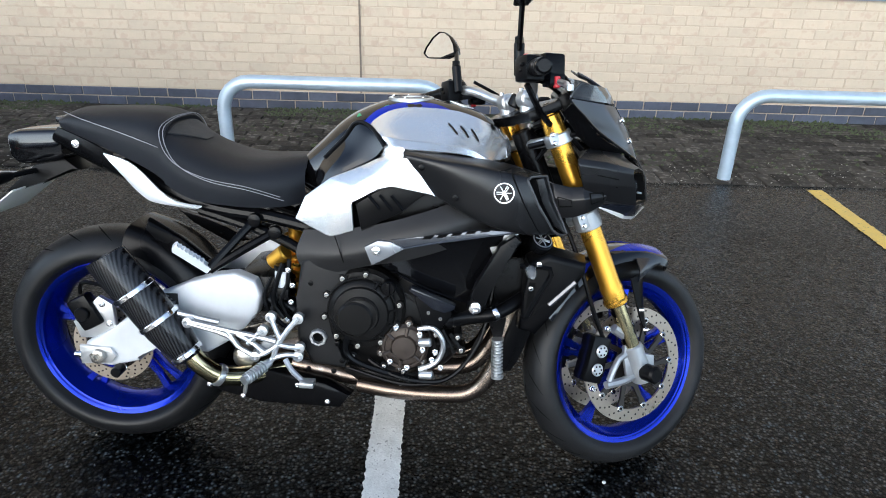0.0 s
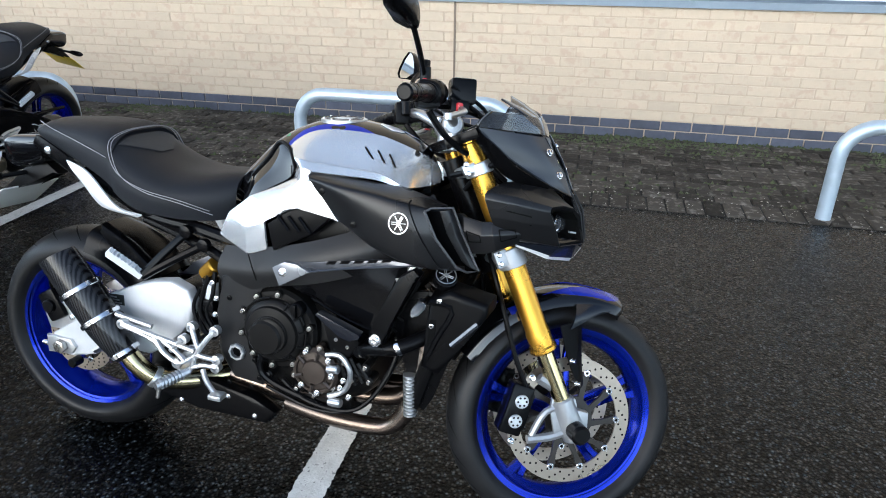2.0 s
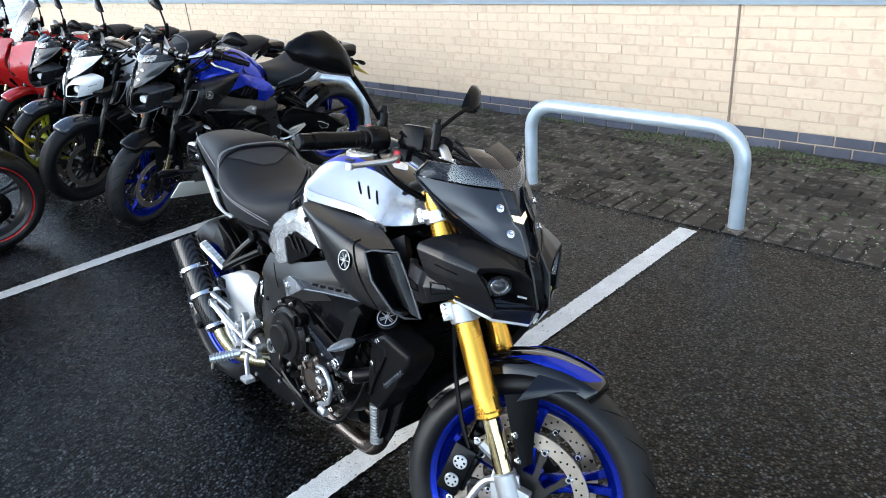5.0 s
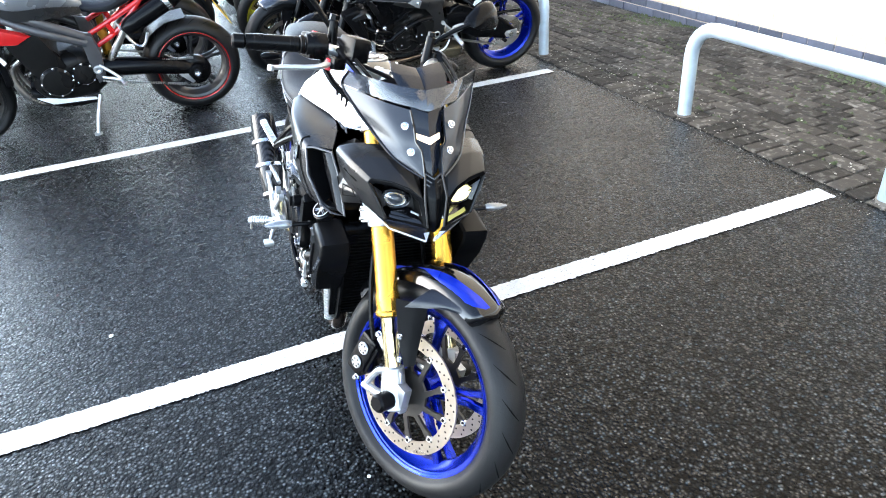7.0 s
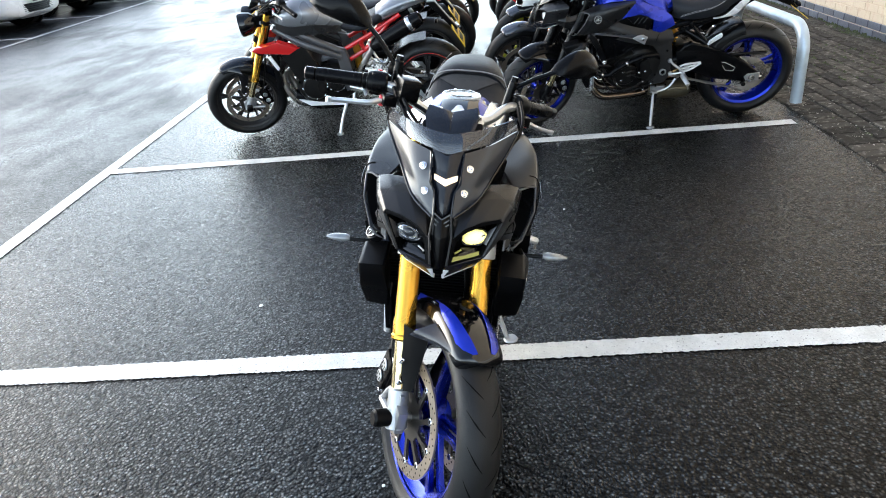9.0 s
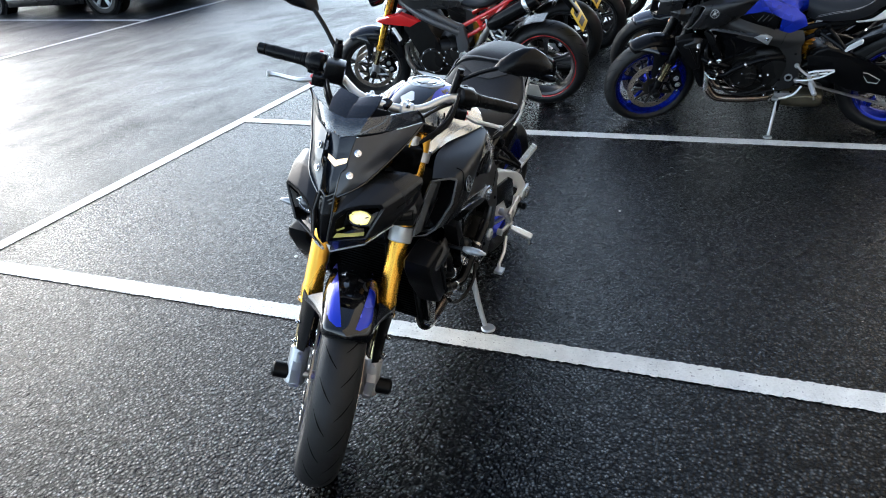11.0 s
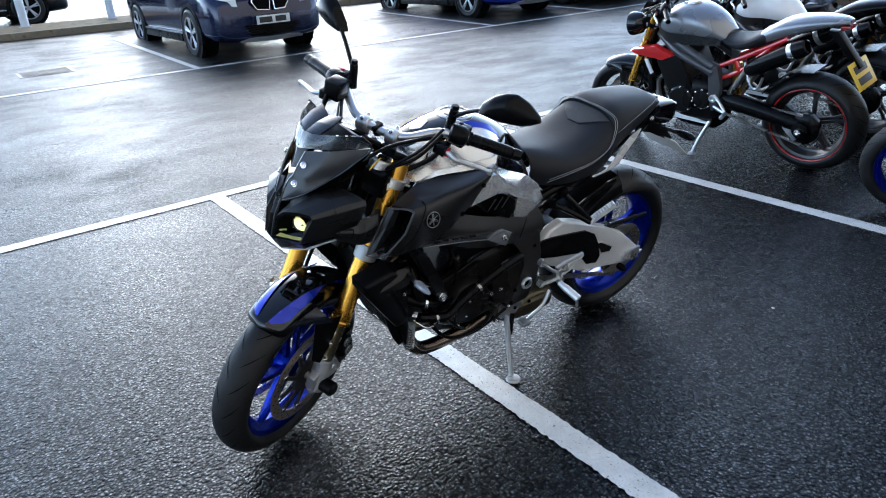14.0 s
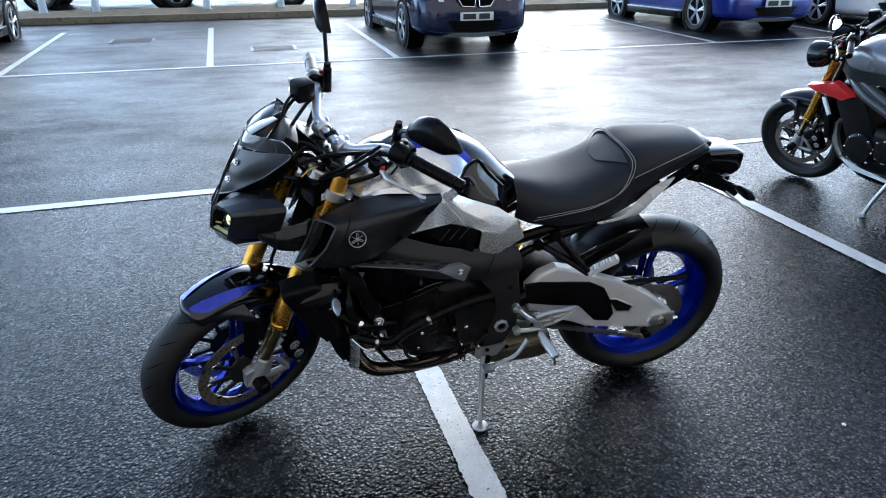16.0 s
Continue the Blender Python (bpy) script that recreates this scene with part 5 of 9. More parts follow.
def front_cowl(e, P):
    """Headlamp unit, screen and beak fixed to the frame."""
    def lamp(s):
        # angular brow over the lamp: a side face, a fold, and a top face sloping down to the beak
        brow = [
            [(0.560, -0.128, 0.780), (0.612, -0.112, 0.774), (0.664, -0.096, 0.766)],
            [(0.536, -0.160, 0.800), (0.600, -0.140, 0.786), (0.672, -0.106, 0.771)],
            [(0.521, -0.176, 0.840), (0.590, -0.164, 0.832), (0.660, -0.128, 0.822)],
            [(0.508, -0.183, 0.880), (0.574, -0.171, 0.872), (0.648, -0.143, 0.856)],
            [(0.508, -0.177, 0.893), (0.576, -0.163, 0.886), (0.650, -0.136, 0.867)],
            [(0.526, -0.148, 0.906), (0.596, -0.124, 0.894), (0.671, -0.092, 0.864)],
            [(0.540, -0.110, 0.908), (0.616, -0.086, 0.897), (0.691, -0.054, 0.852)],
            [(0.560, -0.060, 0.905), (0.636, -0.046, 0.889), (0.704, -0.030, 0.832)],
            [(0.590, -0.030, 0.893), (0.654, -0.024, 0.866), (0.716, -0.020, 0.764)]]
        part("lamp_brow", sided(facets(brow, 0.007, (0.2, -0.5, 1), 0.0035), s), P.get("brow", "grey_plastic"), e, "angular dark brow over the headlamp", angle=24)
        for k in (0.0, 0.02):
            part("brow_crease", sided(tube([(0.556, -0.1735 + k * 0.35, 0.856 - k), (0.610, -0.1585 + k * 0.35, 0.845 - k)], 0.0016, 6), s), "hole", e, smooth=False)
        outer = [(0.648, -0.141, 0.857), (0.650, -0.134, 0.866), (0.671, -0.092, 0.862), (0.691, -0.054, 0.850), (0.704, -0.030, 0.830), (0.717, -0.021, 0.764), (0.664, -0.096, 0.766), (0.672, -0.105, 0.771), (0.648, -0.141, 0.857)]
        inner = [(0.650, -0.132, 0.850), (0.654, -0.126, 0.856), (0.672, -0.090, 0.852), (0.690, -0.057, 0.841), (0.700, -0.038, 0.822), (0.712, -0.029, 0.772), (0.668, -0.094, 0.773), (0.669, -0.101, 0.777), (0.650, -0.132, 0.850)]
        deep = [(x - 0.05, y * 0.92 - 0.004, z * 0.94 + 0.0486) for x, y, z in inner]
        part("lamp_surround", sided(facets([outer, inner], 0.003, (1, -0.2, 0), 0.001), s), P.get("brow", "black_plastic"), e)
        part("lamp_bowl", sided(rings([inner[:-1], deep[:-1]], caps=False), s), "hole", e, smooth=False)
        back = bmesh.new()
        back.faces.new([back.verts.new(p) for p in deep[:-1]])
        part("lamp_back", sided(back, s), "black_satin", e, smooth=False)
        cheek = [[(0.652, -0.128, 0.848), (0.648, -0.108, 0.832)], [(0.662, -0.108, 0.800), (0.656, -0.099, 0.802)]]
        part("lamp_cheek", sided(facets(cheek, 0.003, (1, 0.4, 0), 0.001), s), "grey_plastic" if s < 0 else "screen_tint", e, "dark triangular filler beside the lamp")
        shelf = [[(0.640, -0.086, 0.796), (0.664, -0.040, 0.790)], [(0.664, -0.090, 0.772), (0.706, -0.034, 0.768)]]
        part("lamp_shelf", sided(facets(shelf, 0.003, (0.6, 0, 1), 0.001), s), "black_gloss", e, "glossy shelf below the lamp")
        c = Vector((0.652, s * 0.078, 0.816))
        ax = (1, s * 0.22, -0.06)
        def oval(bm):
            """Lamps are wider than high and tip down towards the beak."""
            m = Matrix.Translation(c) @ Matrix.Rotation(radians(s * 12), 4, "X") @ Matrix.Diagonal((1, 1.28, 0.86, 1)) @ Matrix.Translation(-c)
            return moved(bm, m)
        if P.get("lit"):
            L = part("headlamp", oval(lathe([(0.026, -0.03), (0.0285, 0.0), (0.027, 0.005), (0.024, 0.003)], c, ax, 28)), "black_gloss", e, "projector headlamp, lit yellow" if s > 0 else "projector headlamp, unlit")
            part("lamp_lens", oval(lathe([(0.025, 0.004), (0.023, 0.012), (0.017, 0.019), (0.009, 0.023), (0.00001, 0.0245)], c, ax, 24)), "lens", L, "glowing yellow lens" if s > 0 else "clear round lens")
            part("projector", oval(lathe([(0.0242, 0.003), (0.022, 0.006), (0.018, 0.003), (0.012, 0.005)], c, ax, 10 if s > 0 else 24)), "black_gloss" if s < 0 else "lamp_glow", L, smooth=s < 0)
            part("bulb_lens", oval(lathe([(0.0145, 0.003), (0.0135, 0.008), (0.009, 0.012), (0.00001, 0.014)] if s < 0 else [(0.0205, 0.004), (0.017, 0.010), (0.008, 0.014), (0.00001, 0.015)], c, ax, 20 if s < 0 else 9)), "screen_tint" if s < 0 else "lamp_on", L, smooth=s < 0)
            if s < 0:
                part("bezel_ring", oval(lathe([(0.0175, 0.004), (0.0185, 0.008), (0.0198, 0.007)], c, ax, 24)), "chrome", L)
            for k in range(3):
                a = 0.5 + 2.094 * k
                part("bezel_web", rod(c + Vector((0.008, math.cos(a) * 0.016, math.sin(a) * 0.012)), c + Vector((0.006, math.cos(a) * 0.029, math.sin(a) * 0.020)), 0.0019, n=6), "reflector" if s < 0 else "black_gloss", L)
            bar = [(0.684, -0.050, 0.794), (0.698, -0.036, 0.790)]
            part("marker_bar", sided(tube(bar, 0.0025, 6), s), "alloy_dark" if s < 0 else "lamp_dim", L)
            low = [[(0.664, -0.094, 0.775), (0.690, -0.058, 0.771), (0.711, -0.030, 0.771)], [(0.657, -0.092, 0.781), (0.680, -0.058, 0.778), (0.696, -0.034, 0.780)]]
            part("lower_reflector", sided(facets(low, 0.002, (1, 0, 0.6), 0.0005), s), "lamp_dim" if s > 0 else "black_gloss", L, "yellow glow below the lamp" if s > 0 else "")
        else:
            part("headlamp", oval(lathe([(0.024, -0.02), (0.0275, 0.0), (0.024, 0.010), (0.00001, 0.014)], c, ax, 24)), "lens_milk", e)
        # black fin below the lamp with a pale edge and a pale facet at its tip
        fin = [[(0.575, -0.131, 0.776), (0.668, -0.104, 0.770), (0.716, -0.019, 0.762)], [(0.580, -0.129, 0.768), (0.648, -0.088, 0.740), (0.694, -0.014, 0.722)]]
        F = part("chin_fin", sided(facets(fin, 0.004, (0.7, -0.5, -0.2), 0.001), s), "slate", e, "dark fin with a pale edge below the lamp")
        edge = [[(0.572, -0.134, 0.773), (0.648, -0.0915, 0.744), (0.697, -0.0105, 0.727)], [(0.576, -0.131, 0.767), (0.644, -0.086, 0.733), (0.688, -0.0105, 0.713)]]
        part("fin_edge", sided(facets(edge, 0.005, (0.7, -0.5, -0.4), 0.0008), s), P.get("chin", "silver_white"), F)
        tip = bmesh.new()
        tip.faces.new([tip.verts.new(p) for p in ((0.7135, -0.0265, 0.752), (0.7115, -0.0125, 0.752), (0.692, -0.0105, 0.716))])
        part("fin_tip", sided(tip, s), P.get("chin", "silver_white"), F, smooth=False)
    both(lamp)
    # dark beak between the lamps
    bk = [[(0.676, -0.020, 0.874), (0.686, 0, 0.872), (0.676, 0.020, 0.874)], [(0.694, -0.022, 0.832), (0.706, 0, 0.828), (0.694, 0.022, 0.832)], [(0.704, -0.019, 0.78), (0.716, 0, 0.776), (0.704, 0.019, 0.78)], [(0.702, -0.016, 0.756), (0.710, 0, 0.748), (0.702, 0.016, 0.756)]]
    part("beak", facets(bk, 0.02, (1, 0, 0), 0.002), "black_plastic", e, "narrow black beak between the headlamps")
    for s in (-1, 1):
        part("beak_rib", tube([(0.680, s * 0.0205, 0.876), (0.704, s * 0.026, 0.832), (0.717, s * 0.0195, 0.766)], 0.0028, 6), "grey_plastic", e)
    # screen: a tinted panel on each side of a sunken spine, a smoked flyscreen across the top
    def panel(s):
        low = [[(0.680, -0.022, 0.872), (0.679, -0.024, 0.873), (0.678, -0.026, 0.872)], [(0.667, -0.023, 0.903), (0.654, -0.050, 0.904), (0.634, -0.075, 0.903)], [(0.656, -0.025, 0.925), (0.635, -0.062, 0.929), (0.598, -0.096, 0.927)], [(0.646, -0.036, 0.942), (0.616, -0.076, 0.948), (0.560, -0.114, 0.952)], [(0.630, -0.037, 0.970), (0.594, -0.086, 0.977), (0.522, -0.137, 0.986)], [(0.608, -0.040, 1.004), (0.563, -0.096, 1.014), (0.480, -0.160, 1.028)]]
        S = part("screen_panel", sided(patch(low, 12, 20, 0.004, (1, -0.3, 0.5)), s), P.get("screen_panel", "screen_tint"), e, "dark tinted lower screen panel")
        part("panel_edge", sided(tube([(0.679, -0.021, 0.873), (0.665, -0.022, 0.905), (0.655, -0.024, 0.926), (0.645, -0.035, 0.942), (0.629, -0.036, 0.970), (0.608, -0.039, 1.003)], 0.0024, 6), s), "black_gloss", S)
        hi = [[(0.612, 0, 1.000), (0.604, -0.040, 1.010), (0.562, -0.096, 1.018), (0.480, -0.160, 1.030)], [(0.604, 0, 1.022), (0.596, -0.044, 1.028), (0.555, -0.098, 1.038), (0.488, -0.158, 1.046)], [(0.592, 0, 1.043), (0.582, -0.046, 1.048), (0.548, -0.100, 1.056), (0.503, -0.151, 1.063)]]
        part("flyscreen", sided(patch(hi, 16, 8, 0.003, (1, -0.3, 0.5)), s), "screen", e, "smoked clear flyscreen")
        top = [[(0.590, 0, 1.041), (0.576, -0.056, 1.047)], [(0.552, 0, 1.062), (0.540, -0.064, 1.069)], [(0.518, 0, 1.074), (0.506, -0.059, 1.086)]]
        part("deflector", sided(facets(top, 0.005, (1, -0.3, 0.5), 0.002), s), "slate", e)
        part("screen_edge", sided(tube([(0.679, -0.026, 0.871), (0.635, -0.077, 0.901), (0.560, -0.116, 0.950), (0.522, -0.139, 0.984), (0.479, -0.161, 1.028), (0.503, -0.152, 1.064)], 0.0032, 8, 24), s), "black_gloss", e)
        side = [[(0.487, -0.154, 1.022), (0.476, -0.143, 1.006), (0.468, -0.130, 0.994)], [(0.556, -0.112, 0.945), (0.542, -0.106, 0.930), (0.530, -0.10, 0.920)], [(0.640, -0.068, 0.897), (0.618, -0.068, 0.889), (0.598, -0.066, 0.886)]]
        part("screen_side", sided(patch(side, 10, 10, 0.004), s), "black_satin", e)
        for x, y, z in ((0.6215, -0.0535, 0.972), (0.6475, -0.045, 0.921)):
            bolt((x, s * -y, z), 0.0072, "chrome", e, (0.8, s * 0.42, 0.55), 0.008, "screen_bolt")
    both(panel)
    sp = [[(0.664, -0.014, 0.876), (0.672, 0, 0.868), (0.664, 0.014, 0.876)], [(0.651, -0.022, 0.905), (0.661, 0, 0.898), (0.651, 0.022, 0.905)], [(0.638, -0.026, 0.928), (0.649, 0, 0.922), (0.638, 0.026, 0.928)], [(0.627, -0.034, 0.945), (0.641, 0, 0.938), (0.627, 0.034, 0.945)], [(0.615, -0.034, 0.970), (0.629, 0, 0.962), (0.615, 0.034, 0.970)], [(0.601, -0.037, 1.010), (0.615, 0, 0.998), (0.601, 0.037, 1.010)]]
    part("screen_spine", facets(sp, 0.008, (1, 0, 0.5), 0.0015), "slate", e, "sunken dark spine of the screen")
    for k in (0.0, 0.011, 0.021):
        part("spine_chevron", tube([(0.676 + k * 0.35, -0.019, 0.879 - k), (0.685 + k * 0.35, 0, 0.868 - k), (0.676 + k * 0.35, 0.019, 0.879 - k)], 0.0026, 6), "black_gloss", e)
    pos = [[(0.630, -0.028, 0.944), (0.6445, 0, 0.934), (0.630, 0.028, 0.944)], [(0.624, -0.028, 0.956), (0.638, 0, 0.949), (0.624, 0.028, 0.956)]]
    part("position_lamp", facets(pos, 0.003, (1, 0, 0.5), 0.001), "position_lamp" if P.get("lit") else "lens_milk", e, "small lit chevron position lamp")
    if P.get("fairing"):
        def fairing(s):
            fr = [[(0.66, -0.05, 0.98), (0.45, -0.21, 1.02), (0.22, -0.24, 0.97), (0.02, -0.22, 0.90)], [(0.72, -0.10, 0.80), (0.48, -0.26, 0.80), (0.25, -0.275, 0.78), (0.05, -0.235, 0.76)], [(0.60, -0.16, 0.62), (0.44, -0.25, 0.58), (0.26, -0.26, 0.55), (0.08, -0.22, 0.58)], [(0.46, -0.17, 0.46), (0.36, -0.22, 0.40), (0.22, -0.22, 0.36), (0.05, -0.19, 0.40)]]
            F = part("side_fairing", sided(patch(fr, 16, 18, 0.008), s), P["wing"], e, "large painted side fairing")
            part("fairing_vent", sided(slab([(0.30, 0.66), (0.40, 0.70), (0.43, 0.62), (0.34, 0.57)], -0.262, -0.282, 0.004), s), "hole", F, smooth=False)
        both(fairing)
        part("touring_screen", patch([[(0.60, -0.10, 1.02), (0.64, 0, 1.04), (0.60, 0.10, 1.02)], [(0.50, -0.13, 1.18), (0.54, 0, 1.2), (0.50, 0.13, 1.18)], [(0.40, -0.11, 1.30), (0.43, 0, 1.32), (0.40, 0.11, 1.30)]], 10, 12, 0.004, (1, 0, 0.4)), "screen", e)
    # hoses and wiring between screen and headstock
    for y0, y1, z in ((-0.05, -0.08, 0.93), (0.04, 0.09, 0.95), (0.0, -0.03, 0.90), (0.07, 0.02, 0.96)):
        part("wiring", tube([(0.40, y0, z + 0.03), (0.45, (y0 + y1) / 2, z + 0.05), (0.50, y1, z), (0.53, y1 * 0.8, z - 0.03)], 0.0065, 8, 12), "black_plastic", e)
    # dashboard behind the screen
    D = part("dashboard", moved(box(-0.02, 0.02, -0.075, 0.075, -0.04, 0.04, 0.01), Matrix.Translation((0.495, 0, 1.0)) @ Matrix.Rotation(radians(-35), 4, "Y")), "black_plastic", e)
    part("display", moved(box(-0.0225, -0.0205, -0.06, 0.06, -0.03, 0.03, 0.001), Matrix.Translation((0.495, 0, 1.0)) @ Matrix.Rotation(radians(-35), 4, "Y")), "car_glass", D)
    for s in (-1, 1):
        part("cowl_stay", tube([(0.40, s * 0.06, 0.90), (0.48, s * 0.09, 0.93), (0.53, s * 0.1, 0.95)], 0.007, 8, 8), "black_satin", e)


def badge(e, c, r, s, tilt=0.0, mat="alloy", axis=None):
    """A round badge: double rim and plain radial bars."""
    a = Vector(axis or (0.1, s, 0.05)).normalized()
    B = part("badge", lathe([(r, 0), (r, 0.0022), (r * 0.86, 0.0026), (r * 0.86, 0.0012), (0.00001, 0.0012)], c, a, 28), "black_satin", e, "round silver and black badge")
    part("badge_rim", lathe([(r * 0.90, 0.002), (r * 0.90, 0.0034), (r, 0.0034), (r, 0.002)], c, a, 28, closed=True), mat, B)
    part("badge_hub", lathe([(r * 0.2, 0.002), (r * 0.2, 0.0036), (0.00001, 0.0038)], c, a, 12), mat, B)
    u = a.orthogonal().normalized()
    w = a.cross(u)
    for k in range(6):
        g = 2 * math.pi * k / 6 + tilt
        d = u * math.cos(g) + w * math.sin(g)
        n = a.cross(d)
        for o in (-0.09, 0.09) if k % 2 else (0.0,):
            part("badge_bar", rod(Vector(c) + a * 0.002 + d * r * 0.2 + n * r * o, Vector(c) + a * 0.002 + d * r * 0.74 + n * r * o, r * 0.05, n=4), mat, B)


TANK = [(-0.18, 0.77, 0.84, 0.058, 2.4), (-0.13, 0.74, 0.888, 0.078, 2.4), (-0.06, 0.74, 0.952, 0.095, 2.4), (0.03, 0.76, 0.995, 0.112, 2.4), (0.12, 0.78, 1.008, 0.112, 2.4), (0.22, 0.80, 0.993, 0.094, 2.4), (0.30, 0.81, 0.963, 0.074, 2.4), (0.345, 0.83, 0.92, 0.045, 2.2)]  # x, low, high, half width, squareness


def patch_point(curves, a, b):
    """A point on a patch, a along its curves and b across them, both 0 to 1."""
    return spline([spline(c, 50)[round(a * 50)] for c in curves], 50)[round(b * 50)]


def tank_and_body(e, P):
    # tank core
    part("fuel_tank", hull(TANK, 32, 24), P["tank"], e, P.get("tank_label", "gloss black fuel tank"))
    def on_tank(x, y, lift):
        """A point lying on the tank's crown."""
        for a, b in zip(TANK, TANK[1:]):
            if x <= b[0] or b is TANK[-1]:
                f = min(1.0, (x - a[0]) / (b[0] - a[0]))
                lo, hi, hw, q = (a[k] + (b[k] - a[k]) * f for k in (1, 2, 3, 4))
                ca = min(1.0, abs(y) / hw) ** (q / 2)
                mid = (lo + hi) / 2
                return (x, y, mid + (hi - mid) * max(0.0, 1 - ca * ca) ** (1 / q) + lift)

    # filler
    c = Vector((0.10, 0, 1.001))
    C = part("filler_cap", lathe([(0.058, -0.014), (0.058, 0.004), (0.054, 0.006), (0.048, 0.0055), (0.047, 0.004), (0.032, 0.004), (0.030, 0.006), (0.00001, 0.0065)], c, (-0.02, 0, 1), 40), "alloy", e, "flush round alloy filler cap")
    for r in (0.0475, 0.031):
        part("cap_groove", lathe([(r + 0.0016, 0.0048), (r + 0.0016, 0.0072), (r - 0.0016, 0.0072), (r - 0.0016, 0.0048)], c, (-0.02, 0, 1), 40, closed=True), "grey_paint", C)
    part("key_flap", moved(box(-0.012, 0.026, -0.011, 0.011, 0.0, 0.003, 0.001), Matrix.Translation(c + Vector((0, 0, 0.0055)))), "alloy_dark", C)
    for k in range(7):
        bolt((c.x + math.cos(k * 0.898) * 0.051, math.sin(k * 0.898) * 0.051, c.z + 0.005), 0.0032, "chrome", C, (0, 0, 1), 0.003)
    part("tank_badge", patch([[(0.235, -0.022, 0.9905), (0.26, 0, 0.984), (0.235, 0.022, 0.9905)], [(0.20, -0.006, 1.001), (0.20, 0, 1.0015), (0.20, 0.006, 1.001)]], 6, 4, 0.002, (0, 0, 1)), "silver_white", e)

    def panels(s):
        # upper silver wing of the tank, with a ridge and a band below it
        up = [
            [(0.008, -0.110, 0.943), (0.025, -0.104, 0.961), (0.062, -0.094, 0.981), (0.117, -0.086, 0.989), (0.215, -0.072, 0.983), (0.273, -0.060, 0.965), (0.326, -0.030, 0.938)],
            [(0.029, -0.140, 0.936), (0.042, -0.134, 0.946), (0.074, -0.128, 0.957), (0.126, -0.120, 0.960), (0.215, -0.104, 0.949), (0.287, -0.084, 0.928), (0.343, -0.045, 0.907)],
            [(0.046, -0.163, 0.924), (0.064, -0.170, 0.926), (0.094, -0.172, 0.921), (0.170, -0.155, 0.913), (0.250, -0.128, 0.899), (0.308, -0.114, 0.872), (0.348, -0.056, 0.870)]]
        part("tank_side_cover", sided(patch(up, 20, 14, 0.008, (0, -1, 1)), s), P["wing"], e, P.get("wing_label", "silver tank side cover"))
        lip = [[(0.046, -0.164, 0.924), (0.064, -0.171, 0.925), (0.094, -0.173, 0.920), (0.170, -0.156, 0.912), (0.250, -0.129, 0.898), (0.310, -0.115, 0.871)], [(0.060, -0.174, 0.908), (0.076, -0.186, 0.907), (0.100, -0.190, 0.902), (0.172, -0.168, 0.896), (0.252, -0.134, 0.884), (0.316, -0.112, 0.855)]]
        part("cover_lip", sided(patch(lip, 22, 5, 0.006), s), P["wing"], e)
        nose = [[(0.326, -0.030, 0.938), (0.343, -0.045, 0.907), (0.349, -0.056, 0.870)], [(0.330, -0.010, 0.935), (0.356, -0.012, 0.905), (0.362, -0.014, 0.872)]]
        part("tank_nose", sided(patch(nose, 8, 5, 0.005, (1, 0, 0.3)), s), P["wing"], e)
        for k in range(3):
            a = 0.645 + 0.062 * k
            p, q = patch_point(up, a, 0.46), patch_point(up, a + 0.018, 0.68)
            lift = Vector((0.0, -0.0006, 0.0006))
            part("cover_slot", sided(tube([p + lift, p.lerp(q, 0.5) + lift * 3.5, q + lift], 0.0022, 6), s), "hole", e, smooth=False)
        # tapering stripe along the shoulder
        st = [[on_tank(x, -y, 0.004) for x, y in ((-0.008, 0.080), (0.028, 0.070), (0.085, 0.058), (0.16, 0.054), (0.225, 0.066))], [on_tank(x, -y, 0.0045) for x, y in ((-0.008, 0.087), (0.028, 0.084), (0.085, 0.076), (0.16, 0.070), (0.225, 0.071))], [on_tank(x, -y, 0.005) for x, y in ((-0.006, 0.093), (0.03, 0.097), (0.085, 0.092), (0.16, 0.084), (0.225, 0.076))]]
        part("shoulder_stripe", sided(patch(st, 18, 5, 0.006, (0, -0.4, 1)), s), P.get("stripe", "blue_paint"), e, "tapering blue painted shoulder stripe" if "stripe" not in P else "")
        # gloss knee panel
        kn = [[(-0.130, -0.098, 0.812), (-0.104, -0.098, 0.858), (-0.056, -0.100, 0.908), (-0.024, -0.104, 0.947), (0.014, -0.126, 0.942)], [(-0.112, -0.132, 0.802), (-0.080, -0.138, 0.842), (-0.030, -0.138, 0.880), (0.005, -0.140, 0.912), (0.034, -0.150, 0.926)], [(-0.100, -0.146, 0.795), (-0.062, -0.152, 0.826), (-0.012, -0.155, 0.852), (0.028, -0.160, 0.874), (0.050, -0.168, 0.900)]]
        K = part("knee_panel", sided(patch(kn, 14, 10, 0.008, (0, -1, 0.3)), s), P.get("knee", "black_gloss"), e, "gloss black knee panel")
        part("knee_rim", sided(tube([(-0.104, -0.099, 0.859), (-0.056, -0.101, 0.909), (-0.024, -0.105, 0.949), (0.016, -0.129, 0.941), (0.052, -0.170, 0.905)], 0.005, 8, 20), s), P.get("knee", "black_plastic"), K)
